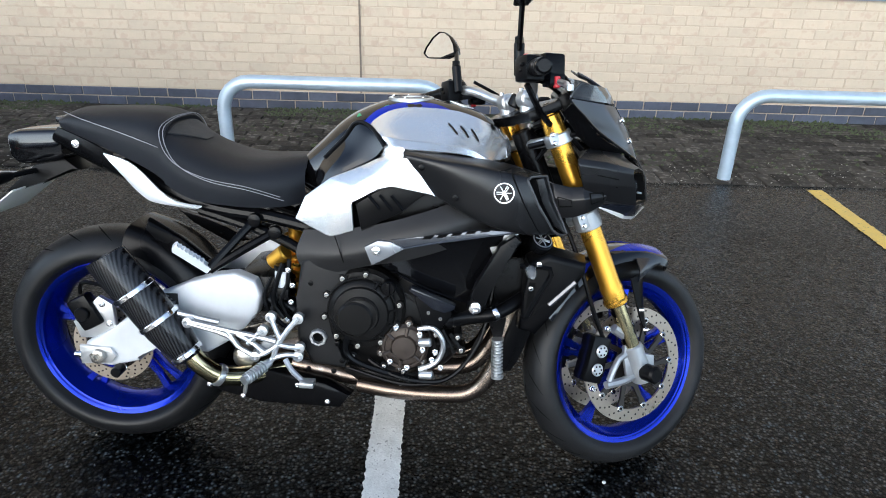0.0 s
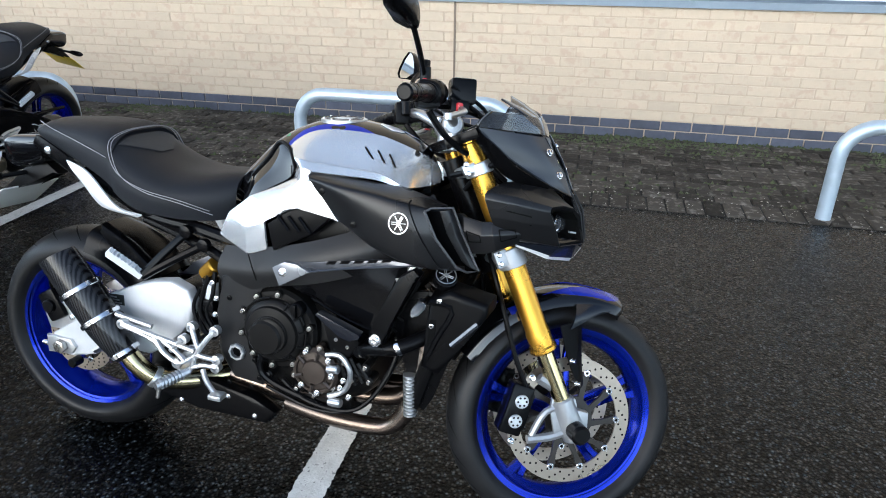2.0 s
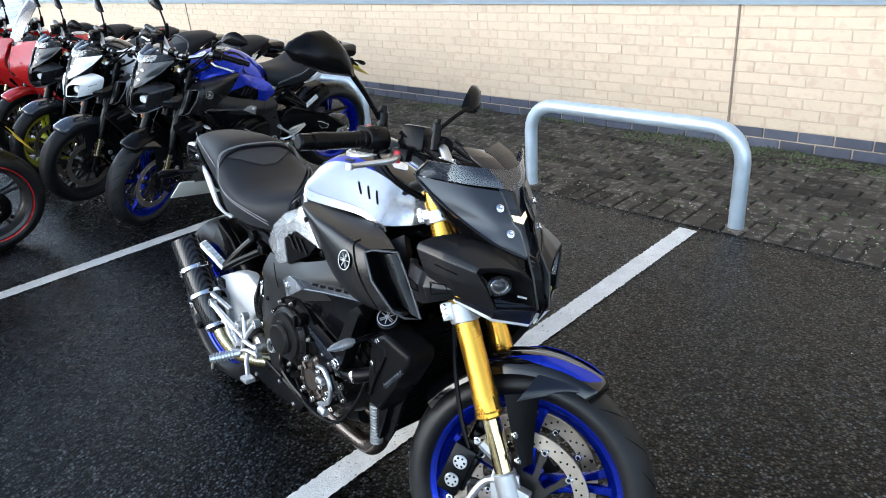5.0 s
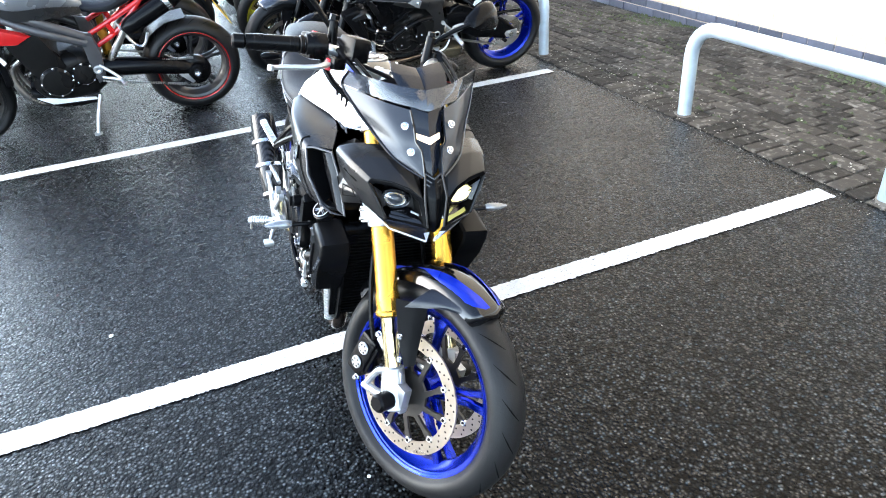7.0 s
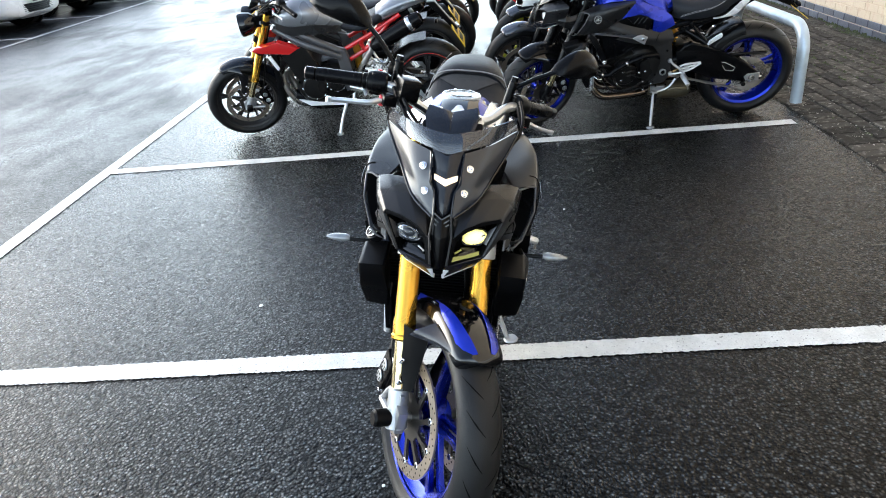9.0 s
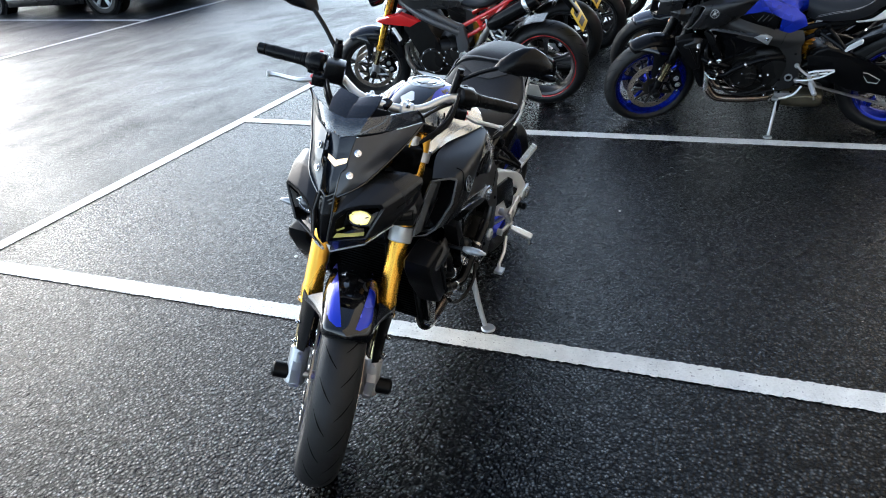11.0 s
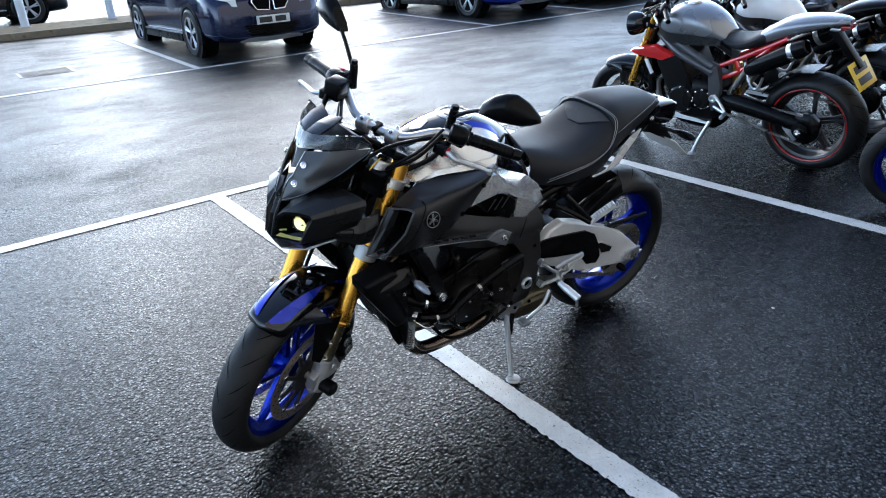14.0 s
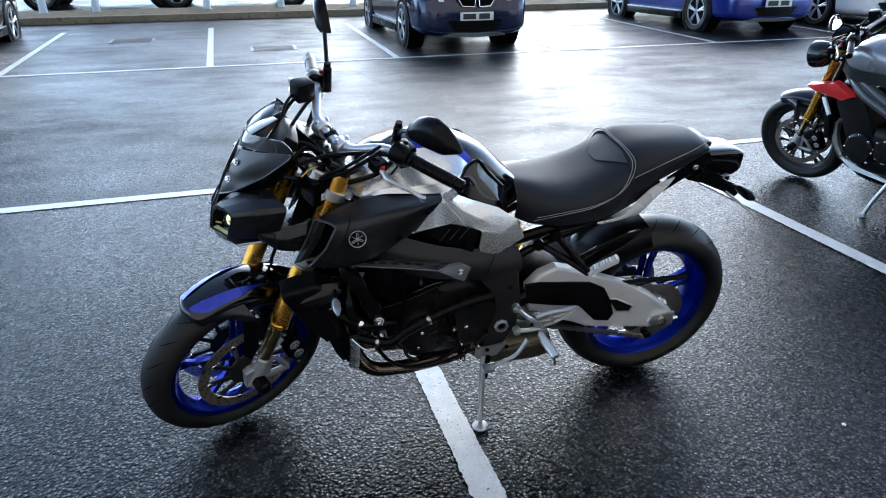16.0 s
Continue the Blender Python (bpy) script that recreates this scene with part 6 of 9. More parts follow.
        # silver side cover below, running up into the tank band
        sc1 = [[(-0.167, -0.160, 0.715), (-0.076, -0.181, 0.677), (-0.019, -0.188, 0.699)], [(-0.143, -0.152, 0.772), (-0.085, -0.178, 0.745), (-0.022, -0.192, 0.770)], [(-0.081, -0.152, 0.820), (-0.020, -0.182, 0.806), (0.015, -0.193, 0.789)], [(-0.012, -0.154, 0.850), (0.036, -0.186, 0.842), (0.070, -0.198, 0.822)], [(0.043, -0.160, 0.878), (0.070, -0.187, 0.876), (0.098, -0.200, 0.868)], [(0.056, -0.168, 0.914), (0.074, -0.184, 0.911), (0.103, -0.197, 0.905)]]
        part("side_cover", sided(facets(sc1, 0.008, (0, -1, 0.3), 0.004), s), P["wing"], e, P.get("wing_label", "silver side cover"), angle=50)
        part("side_cover_arm", sided(slab([(0.030, 0.800), (0.076, 0.821), (0.180, 0.795), (0.142, 0.846), (0.112, 0.884), (0.092, 0.884)], -0.190, -0.211, 0.004), s), P["wing"], e)
        gr = slab([(-0.014, 0.766), (0.060, 0.815), (0.158, 0.803), (0.10, 0.75), (0.0, 0.70)], -0.165, -0.194, 0.004, 0.03)
        part("side_grille", sided(gr, s), "black_plastic", e, "black louvred side insert")
        for k in range(3):
            x = 0.018 + 0.028 * k
            part("grille_rib", sided(tube([(x, -0.198, 0.792), (x + 0.028, -0.198, 0.757)], 0.0035, 6), s), "black_satin", e)
        # air scoop
        sc = [
            [(0.092, -0.176, 0.902), (0.180, -0.160, 0.891), (0.256, -0.133, 0.880), (0.335, -0.140, 0.872), (0.425, -0.172, 0.854)],
            [(0.100, -0.200, 0.895), (0.185, -0.214, 0.888), (0.262, -0.214, 0.880), (0.334, -0.212, 0.868), (0.404, -0.206, 0.855)],
            [(0.112, -0.212, 0.882), (0.190, -0.233, 0.873), (0.265, -0.238, 0.866), (0.332, -0.237, 0.857), (0.388, -0.229, 0.848)],
            [(0.160, -0.205, 0.817), (0.230, -0.232, 0.817), (0.310, -0.244, 0.803), (0.372, -0.242, 0.796), (0.417, -0.230, 0.790)],
            [(0.195, -0.200, 0.787), (0.262, -0.222, 0.754), (0.333, -0.230, 0.731), (0.402, -0.223, 0.720), (0.460, -0.204, 0.722)],
            [(0.250, -0.170, 0.770), (0.300, -0.182, 0.745), (0.360, -0.186, 0.728), (0.415, -0.180, 0.716), (0.470, -0.168, 0.708)]]
        part("air_scoop", sided(patch(sc, 24, 30, 0.008), s), P.get("scoop", "grey_plastic"), e, "dark grey air intake scoop")
        rear = [(0.388, -0.229, 0.848), (0.417, -0.231, 0.790), (0.460, -0.205, 0.723)]
        front = [(0.437, -0.175, 0.850), (0.459, -0.161, 0.789), (0.499, -0.157, 0.706)]
        neck = [(0.412, -0.193, 0.843), (0.430, -0.186, 0.790), (0.466, -0.176, 0.728)]
        throat = [(0.372, -0.186, 0.838), (0.392, -0.182, 0.790), (0.428, -0.172, 0.736)]
        part("scoop_flap", sided(facets([neck, [tuple((Vector(p) + Vector(q)) / 2 + Vector((0.004, -0.006, 0))) for p, q in zip(neck, front)], front], 0.005, (0.7, -0.7, 0), 0.0015), s), "grey_plastic", e, "dark vane in the mouth of the scoop")
        part("scoop_throat", sided(facets([rear, throat, neck], 0.003, (0.5, -0.8, 0), 0), s), "black_plastic", e, "black throat of the intake", smooth=False)
        part("vane_step", sided(tube([(0.436, -0.1815, 0.776), (0.464, -0.164, 0.770)], 0.0025, 6), s), "hole", e, smooth=False)
        part("scoop_edge", sided(tube([rear[0], (0.398, -0.213, 0.8525), front[0], front[1], front[2], (0.480, -0.186, 0.709), rear[2], rear[1], rear[0]], 0.0032, 8), s), P.get("edge", "tube_grey"), e)
        part("scoop_seam", sided(tube([(0.352, -0.212, 0.866), (0.356, -0.236, 0.854), (0.384, -0.2415, 0.794), (0.425, -0.221, 0.722)], 0.0014, 6, 14), s), "hole", e, smooth=False)
        wing = [[(0.440, -0.140, 0.832), (0.456, -0.153, 0.829), (0.500, -0.156, 0.822), (0.524, -0.164, 0.826), (0.556, -0.158, 0.836)], [(0.448, -0.152, 0.806), (0.462, -0.166, 0.796), (0.505, -0.173, 0.793), (0.531, -0.181, 0.799), (0.590, -0.150, 0.802)], [(0.464, -0.142, 0.752), (0.478, -0.156, 0.744), (0.510, -0.162, 0.748), (0.540, -0.172, 0.762), (0.584, -0.138, 0.776)]]
        W = part("scoop_wing", sided(facets(wing, 0.02, (0, -1, 0), 0.003), s), "grey_plastic", e, "dark bridge from scoop to lamp")
        for x0, x1, z0, z1 in ((0.468, 0.500, 0.799, 0.774), (0.543, 0.576, 0.812, 0.790)):
            q = [Vector((x0, -0.168 if x0 < 0.5 else -0.1725, z0)), Vector((x1, -0.1725 if x0 < 0.5 else -0.159, z0 - 0.006 if x0 < 0.5 else z0)), Vector((x1 + 0.004, -0.170 if x0 < 0.5 else -0.152, z1 + 0.004)), Vector((x0 + 0.006, -0.164 if x0 < 0.5 else -0.1735, z1 if x0 < 0.5 else z1 - 0.004))]
            part("wing_panel", sided(tube([*q, q[0]], 0.0014, 6), s), "hole", W, smooth=False)
        badge(e, (0.336, s * 0.2445, 0.819), 0.0235, s, 0.3, axis=(-0.06, s, 0.18))
        for x, z, y in ((0.145, 0.866, 0.222), (0.225, 0.80, 0.232)):
            bolt((x, s * y, z), 0.006, "black_satin", e, (0, s, 0), 0.004)
    both(panels)
    part("tank_sticker", patch([[on_tank(-0.03, -0.045, 0.004), on_tank(0.05, -0.06, 0.004)], [on_tank(-0.03, -0.058, 0.0045), on_tank(0.05, -0.074, 0.0045)]], 5, 3, 0.002, (0, -0.5, 1)), "green_sticker", e) if P.get("sticker") else None
    part("ignition_key_housing", rod((0.36, 0, 0.99), (0.372, 0, 1.02), 0.018, n=16, bevel=0.004), "black_satin", e)


def seat_and_tail(e, P):
    def seat_secs(S):
        rs = []
        for x, zl, zt, hw, cr in S:
            rs.append([(x, -hw * 0.93, zl), (x, -hw, zl + (zt - zl) * 0.45), (x, -hw * 0.86, zl + (zt - zl) * 0.8 - 0.003), (x, -hw * 0.5, zt - cr * 0.3), (x, 0, zt), (x, hw * 0.5, zt - cr * 0.3), (x, hw * 0.86, zl + (zt - zl) * 0.8 - 0.003), (x, hw, zl + (zt - zl) * 0.45), (x, hw * 0.93, zl)])
        return rs
    rider = [(-0.155, 0.745, 0.852, 0.098, 0.01), (-0.20, 0.735, 0.85, 0.128, 0.012), (-0.27, 0.735, 0.845, 0.158, 0.014), (-0.34, 0.74, 0.85, 0.168, 0.014), (-0.41, 0.748, 0.872, 0.166, 0.014), (-0.46, 0.765, 0.90, 0.158, 0.016), (-0.495, 0.785, 0.925, 0.148, 0.016)]
    part("rider_seat", patch(seat_secs(rider), 32, 24, 0.02, (0, 0, 1)), "seat", e, "black vinyl rider seat with grey stitching")
    pill = [(-0.49, 0.785, 0.935, 0.147, 0.014), (-0.53, 0.812, 0.952, 0.14, 0.014), (-0.60, 0.843, 0.957, 0.128, 0.014), (-0.68, 0.872, 0.955, 0.112, 0.014), (-0.745, 0.893, 0.95, 0.095, 0.014), (-0.775, 0.905, 0.935, 0.085, 0.008)]
    part("pillion_seat", patch(seat_secs(pill), 32, 20, 0.02, (0, 0, 1)), "seat", e, "raised black vinyl pillion seat")
    ins = []
    for x, zt, hw, w in ((-0.425, 0.879, 0.164, 0.025), (-0.445, 0.892, 0.161, 0.060), (-0.468, 0.906, 0.156, 0.090), (-0.488, 0.921, 0.149, 0.112)):
        ins.append([(x, w * k, zt + 0.0035 - 0.030 * (abs(w * k) / (0.86 * hw)) ** 3.4) for k in (-1, -0.66, -0.33, 0, 0.33, 0.66, 1)])
    part("seat_insert", patch(ins, 16, 10, 0.003, (0, 0, 1)), "seat_grain", e, "grained grey panel at the step of the seat")
    for o in (0.0, 0.009):
        q = [(-0.20 - o, -0.135, 0.752 + o), (-0.28, -0.166, 0.782 + o * 0.8), (-0.37, -0.171, 0.80 + o * 0.6), (-0.44 - o * 0.5, -0.165, 0.83 + o * 0.3), (-0.478 - o, -0.148, 0.87), (-0.492 - o, -0.128, 0.915), (-0.487 - o, -0.07, 0.936), (-0.48 - o, 0, 0.941)]
        path = q + [(x, -y, z) for x, y, z in q[-2::-1]]
        part("seat_stitching", tube([(x, y * 1.006, z + 0.001) for x, y, z in path], 0.0011, 6, 60), "thread", e)
    for s in (-1, 1):
        part("seat_piping", tube([(-0.50, s * 0.148, 0.875), (-0.60, s * 0.131, 0.905), (-0.70, s * 0.109, 0.93), (-0.755, s * 0.09, 0.945)], 0.0011, 6, 20), "thread", e)

    def side(s):
        wp = [[(-0.65, -0.125, 0.852), (-0.57, -0.14, 0.828), (-0.48, -0.152, 0.75), (-0.40, -0.155, 0.732)], [(-0.625, -0.132, 0.825), (-0.565, -0.143, 0.785), (-0.50, -0.15, 0.742), (-0.41, -0.152, 0.728)], [(-0.60, -0.125, 0.79), (-0.56, -0.135, 0.755), (-0.52, -0.14, 0.735), (-0.42, -0.146, 0.724)]]
        part("tail_side_cover", sided(patch(wp, 14, 8, 0.006), s), P.get("tail", "silver_white"), e, "pale tail side cover")
        tc = [[(-0.78, -0.085, 0.905), (-0.70, -0.108, 0.88), (-0.63, -0.122, 0.85)], [(-0.80, -0.08, 0.875), (-0.71, -0.105, 0.845), (-0.62, -0.118, 0.80)], [(-0.79, -0.055, 0.85), (-0.70, -0.08, 0.815), (-0.60, -0.095, 0.775)]]
        part("tail_cowl", sided(patch(tc, 10, 8, 0.006), s), "black_satin", e)
        bolt((-0.728, s * 0.103, 0.868), 0.008, "chrome", e, (0, s, 0), 0.006)
        # seat rails
        part("seat_rail", sided(tube([(-0.10, -0.13, 0.68), (-0.25, -0.125, 0.71), (-0.42, -0.115, 0.735), (-0.62, -0.085, 0.82)], 0.017, 10, 16), s), "black_satin", e)
        part("seat_rail_lower", sided(tube([(-0.12, -0.125, 0.60), (-0.25, -0.12, 0.665), (-0.42, -0.11, 0.715)], 0.014, 10, 12), s), "black_satin", e)
        # pillion peg on its bracket
        K = part("pillion_bracket", sided(join(tube([(-0.27, -0.135, 0.705), (-0.31, -0.165, 0.66), (-0.372, -0.2, 0.59)], 0.011, 8, 8), tube([(-0.22, -0.135, 0.675), (-0.30, -0.17, 0.63), (-0.372, -0.2, 0.585)], 0.011, 8, 8)), s), "black_satin", e)
        p0, p1 = Vector((-0.372, -0.20, 0.588)), Vector((-0.445, -0.235, 0.655))
        U = (p1 - p0).normalized()
        V = (Vector((0.6, 0, 0.75)) - U * U.dot(Vector((0.6, 0, 0.75)))).normalized()
        teeth = [(0.0, -0.010), (0.098, -0.010), (0.104, -0.002), (0.104, 0.008)]
        for k in range(8):
            teeth += [(0.100 - 0.0105 * k, 0.013), (0.0945 - 0.0105 * k, 0.007)]
        bm = moved(slab(teeth + [(0.0, 0.007)], -0.010, 0.010, 0.0012), Matrix.Translation(p0) @ Matrix((U, V.cross(U), V)).transposed().to_4x4())
        part("pillion_peg", sided(bm, s), "silver_white", K, "flat saw-toothed pale alloy pillion peg", smooth=False)
        for q in ((-0.27, -0.15, 0.705), (-0.22, -0.15, 0.675)):
            part("peg_boss", sided(lathe([(0.016, -0.01), (0.018, 0), (0.016, 0.008), (0.008, 0.01)], q, (0, -1, 0), 16), s), "black_satin", K)
        # rear indicator
        i0 = Vector((-0.875, s * 0.04, 0.785))
        part("indicator_stem", tube([i0, i0 + Vector((-0.03, s * 0.06, -0.005))], 0.007, 8), "black_plastic", e)
        part("rear_indicator", moved(hull([(-0.05, -0.006, 0.006, 0.006, 2), (-0.02, -0.014, 0.014, 0.013, 2), (0.02, -0.015, 0.015, 0.015, 2), (0.04, -0.008, 0.008, 0.009, 2)], 14, 10), Matrix.Translation(i0 + Vector((-0.035, s * 0.095, -0.006))) @ Matrix.Rotation(radians(90 * s), 4, "Z")), "black_plastic", e)
    both(side)
    part("tail_light", hull([(-0.785, 0.835, 0.898, 0.072, 6), (-0.80, 0.815, 0.900, 0.07, 6), (-0.90, 0.800, 0.892, 0.060, 6), (-0.932, 0.815, 0.882, 0.054, 6)], 28, 12), "black_gloss", e, "squared dark tail light housing")
    part("tail_lens", hull([(-0.930, 0.822, 0.876, 0.05, 6), (-0.938, 0.826, 0.872, 0.046, 6)], 20, 3), "lens_milk", e)
    part("tail_light_seam", tube([(-0.84, -0.066, 0.845), (-0.90, -0.0612, 0.843)], 0.002, 6), "hole", e, smooth=False)
    part("grab_pad", box(-0.80, -0.745, -0.06, 0.06, 0.912, 0.930, 0.008), "grey_plastic", e)
    bm = slab([(-0.80, 0.82), (-0.88, 0.80), (-0.965, 0.728), (-0.955, 0.712), (-0.86, 0.765), (-0.76, 0.79)], -0.045, 0.045, 0.008)
    part("plate_bracket", bm, "black_plastic", e, "black number plate bracket")
    Q = Matrix.Translation((-0.962, 0, 0.700)) @ Matrix.Rotation(radians(52), 4, "Y")
    N = part("number_plate", moved(box(-0.002, 0.002, -0.10, 0.10, -0.065, 0.065, 0.001), Q), P.get("plate", "plate_yellow"), e, "number plate with plain bars")
    for z, hw in ((0.028, 0.06), (-0.028, 0.065)):
        part("plate_bar", moved(box(-0.0035, -0.0022, -hw, hw, z - 0.018, z + 0.018, 0.0005), Q), "plate_ink", N)
    part("plate_lamp", box(-0.925, -0.885, -0.03, 0.03, 0.768, 0.785, 0.004), "black_plastic", e)


def frame_and_engine(e, P):
    C = P.get("frame", "frame_grey")

    def side(s):
        spar = [[(-0.145, -0.165, 0.69), (-0.04, -0.178, 0.70), (0.10, -0.19, 0.735), (0.25, -0.165, 0.79), (0.37, -0.10, 0.86)], [(-0.16, -0.185, 0.63), (-0.03, -0.203, 0.645), (0.11, -0.212, 0.69), (0.26, -0.19, 0.74), (0.40, -0.115, 0.82)], [(-0.13, -0.18, 0.565), (0.0, -0.197, 0.61), (0.13, -0.205, 0.64), (0.27, -0.18, 0.69), (0.40, -0.105, 0.77)]]
        part("frame_spar", sided(patch(spar, 22, 12, 0.03), s), C, e, "dark grey cast frame spar")
        pl = [(-0.15, 0.62), (-0.165, 0.52), (-0.165, 0.40), (-0.125, 0.335), (-0.04, 0.325), (-0.03, 0.35), (-0.085, 0.42), (-0.10, 0.49), (-0.085, 0.55), (-0.045, 0.60), (0.01, 0.625), (0.0, 0.66), (-0.06, 0.68)]
        part("pivot_plate", sided(slab(pl, -0.13, -0.19, 0.012, 0.03, 3), s), C, e, "dark grey swingarm pivot plate")
        P0 = Vector((-0.108, -0.19, 0.416))
        part("pivot_nut", sided(lathe([(0.0235, -0.006), (0.0235, 0.006), (0.021, 0.010), (0.0155, 0.010), (0.0145, -0.004), (0.00001, -0.004)], P0, (0, -1, 0), 8), s), "alloy", e, smooth=False)
        part("nut_bore", sided(lathe([(0.0142, 0.0), (0.00001, 0.0)], P0 + Vector((0, -0.001, 0)), (0, -1, 0), 6), s), "hole", e, smooth=False)
        for q in ((-0.135, 0.325), (-0.070, 0.322), (-0.048, 0.352), (-0.060, 0.40), (-0.125, 0.56)):
            bolt((q[0], s * 0.189, q[1]), 0.0058, "black_satin", e, (0, s, 0), 0.005)
        part("plate_seam", sided(tube([(-0.062, -0.2015, 0.690), (-0.050, -0.2045, 0.655), (-0.040, -0.203, 0.622)], 0.0013, 6, 8), s), "hole", e, smooth=False)
        K = part("side_stay", sided(slab([(0.012, 0.668), (0.045, 0.686), (0.078, 0.684), (0.110, 0.668), (0.07, 0.645), (0.03, 0.622)], -0.205, -0.220, 0.003, 0.02), s), P.get("stay_side", "graphite"), e, "small triangular bracket plate")
        bolt((0.042, s * 0.220, 0.660), 0.0085, "chrome", K, (0, s, 0), 0.008)
        part("vent_strip", sided(slab([(0.075, 0.688), (0.20, 0.706), (0.30, 0.722), (0.388, 0.720), (0.30, 0.706), (0.11, 0.668)], -0.195, -0.214, 0.003), s), "grey_paint", e, "narrow vented strip below the frame")
        part("strip_edge", sided(tube([(0.10, -0.214, 0.666), (0.20, -0.215, 0.688), (0.30, -0.214, 0.706), (0.388, -0.212, 0.720)], 0.0022, 6), s), "grey_paint", e)
        for k in range(5):
            x = 0.15 + 0.034 * k
            z = 0.692 + (x - 0.15) * 0.17
            part("vent_slot", sided(slab([(x, z), (x + 0.022, z + 0.003), (x + 0.028, z + 0.011), (x + 0.006, z + 0.008)], -0.2135, -0.2155, 0), s), "hole", e, smooth=False)
        gp = [[(0.030, -0.196, 0.632), (0.110, -0.204, 0.664), (0.200, -0.206, 0.690), (0.345, -0.200, 0.708)], [(0.066, -0.186, 0.604), (0.125, -0.188, 0.618), (0.205, -0.186, 0.632), (0.330, -0.184, 0.655)], [(0.092, -0.172, 0.586), (0.150, -0.168, 0.556), (0.205, -0.164, 0.534), (0.272, -0.160, 0.516)]]
        part("gloss_side_panel", sided(patch(gp, 16, 12, 0.005), s), "black_gloss", e, "gloss black panel beside the engine")
        part("panel_fold", sided(tube([(0.092, -0.173, 0.586), (0.150, -0.169, 0.556), (0.205, -0.165, 0.534), (0.272, -0.161, 0.516)], 0.003, 6, 12), s), "black_satin", e)
        # down strut to the engine mount
        st = slab([(0.37, 0.715), (0.335, 0.69), (0.28, 0.58), (0.262, 0.53), (0.285, 0.512), (0.305, 0.525), (0.315, 0.58), (0.385, 0.70)], -0.195, -0.235, 0.006)
        part("engine_strut", sided(st, s), "black_plastic", e)
        bolt((0.284, s * 0.235, 0.532), 0.012, "chrome", e, (0, s, 0), 0.012)
        part("heat_panel", sided(slab([(0.30, 0.70), (0.335, 0.715), (0.385, 0.715), (0.34, 0.66), (0.32, 0.655)], -0.18, -0.19, 0.002), s), "alloy", e)
    both(side)
    # crankcase and cylinder block
    part("crankcase", hull([(-0.15, 0.33, 0.50, 0.10, 4), (-0.08, 0.29, 0.58, 0.145, 4), (0.02, 0.275, 0.60, 0.16, 4), (0.12, 0.275, 0.58, 0.16, 4), (0.20, 0.30, 0.53, 0.15, 4), (0.25, 0.34, 0.47, 0.12, 3)], 28, 20), "engine", e, "dark cast crankcase")
    cb = moved(box(-0.10, 0.10, -0.152, 0.152, -0.11, 0.11, 0.012), Matrix.Translation((0.20, 0, 0.55)) @ Matrix.Rotation(radians(32), 4, "Y"))
    part("cylinder_block", cb, "engine", e)
    hd = moved(box(-0.085, 0.085, -0.160, 0.160, -0.06, 0.06, 0.02), Matrix.Translation((0.27, 0, 0.655)) @ Matrix.Rotation(radians(32), 4, "Y"))
    part("cylinder_head", hd, "black_satin", e)
    for k in range(5):
        q = moved(box(-0.105, 0.105, -0.156, 0.156, -0.003, 0.003, 0.001), Matrix.Translation((0.20, 0, 0.55)) @ Matrix.Rotation(radians(32), 4, "Y") @ Matrix.Translation((0, 0, -0.07 + 0.035 * k)))
        part("block_rib", q, "engine", e)
    part("intake_cover", box(-0.075, 0.30, -0.145, 0.145, 0.66, 0.80, 0.03), "black_plastic", e)
    part("oil_sump", hull([(-0.06, 0.22, 0.32, 0.08, 3), (0.05, 0.2, 0.32, 0.1, 3), (0.16, 0.22, 0.34, 0.08, 3)], 20, 10), "engine", e)
    # right-hand covers
    c = Vector((0.003, -0.165, 0.494))
    part("clutch_housing", lathe([(0.108, -0.02), (0.108, 0.012), (0.10, 0.022), (0.084, 0.024)], c, (0, -1, 0), 40), "engine", e)
    cover = part("clutch_cover", lathe([(0.084, 0.02), (0.084, 0.034), (0.080, 0.040), (0.070, 0.044), (0.067, 0.052), (0.048, 0.055), (0.046, 0.059), (0.042, 0.061), (0.00001, 0.062)], c, (0, -1, 0), 48), "engine", e, "round dark clutch cover")
    part("cover_ring", lathe([(0.045, 0.058), (0.045, 0.064), (0.041, 0.064), (0.041, 0.058)], c, (0, -1, 0), 40, closed=True), "engine", cover)
    part("cover_dome", lathe([(0.047, 0.05), (0.045, 0.062), (0.040, 0.0665), (0.00001, 0.0675)], c + Vector((-0.012, 0, -0.010)), (0, -1, 0), 40), "engine", cover, "plain dome of the clutch cover")
    for a0, a1, rr in ((20, 70, 0.088), (-35, 10, 0.088), (95, 150, 0.088)):
        part("cover_rib", tube([(c.x + math.cos(radians(a0 + (a1 - a0) * k / 8)) * rr, c.y - 0.036, c.z + math.sin(radians(a0 + (a1 - a0) * k / 8)) * rr) for k in range(9)], 0.0026, 6), "engine", cover)
    for k in range(10):
        a = radians(12 + k * 36)
        p = (c.x + math.cos(a) * 0.096, c.y - 0.030, c.z + math.sin(a) * 0.096)
        part("cover_boss", rod(Vector(p) + Vector((0, 0.03, 0)), p, 0.0105, n=12), "engine", cover)
        bolt(p, 0.0048, "steel", cover)
    for k in range(5):
        a = radians(-50 + 28 * k)
        part("cover_rib", tube([(c.x + math.cos(a) * 0.072, c.y - 0.045, c.z + math.sin(a) * 0.072), (c.x + math.cos(a) * 0.088, c.y - 0.034, c.z + math.sin(a) * 0.088)], 0.004, 6), "engine", cover)
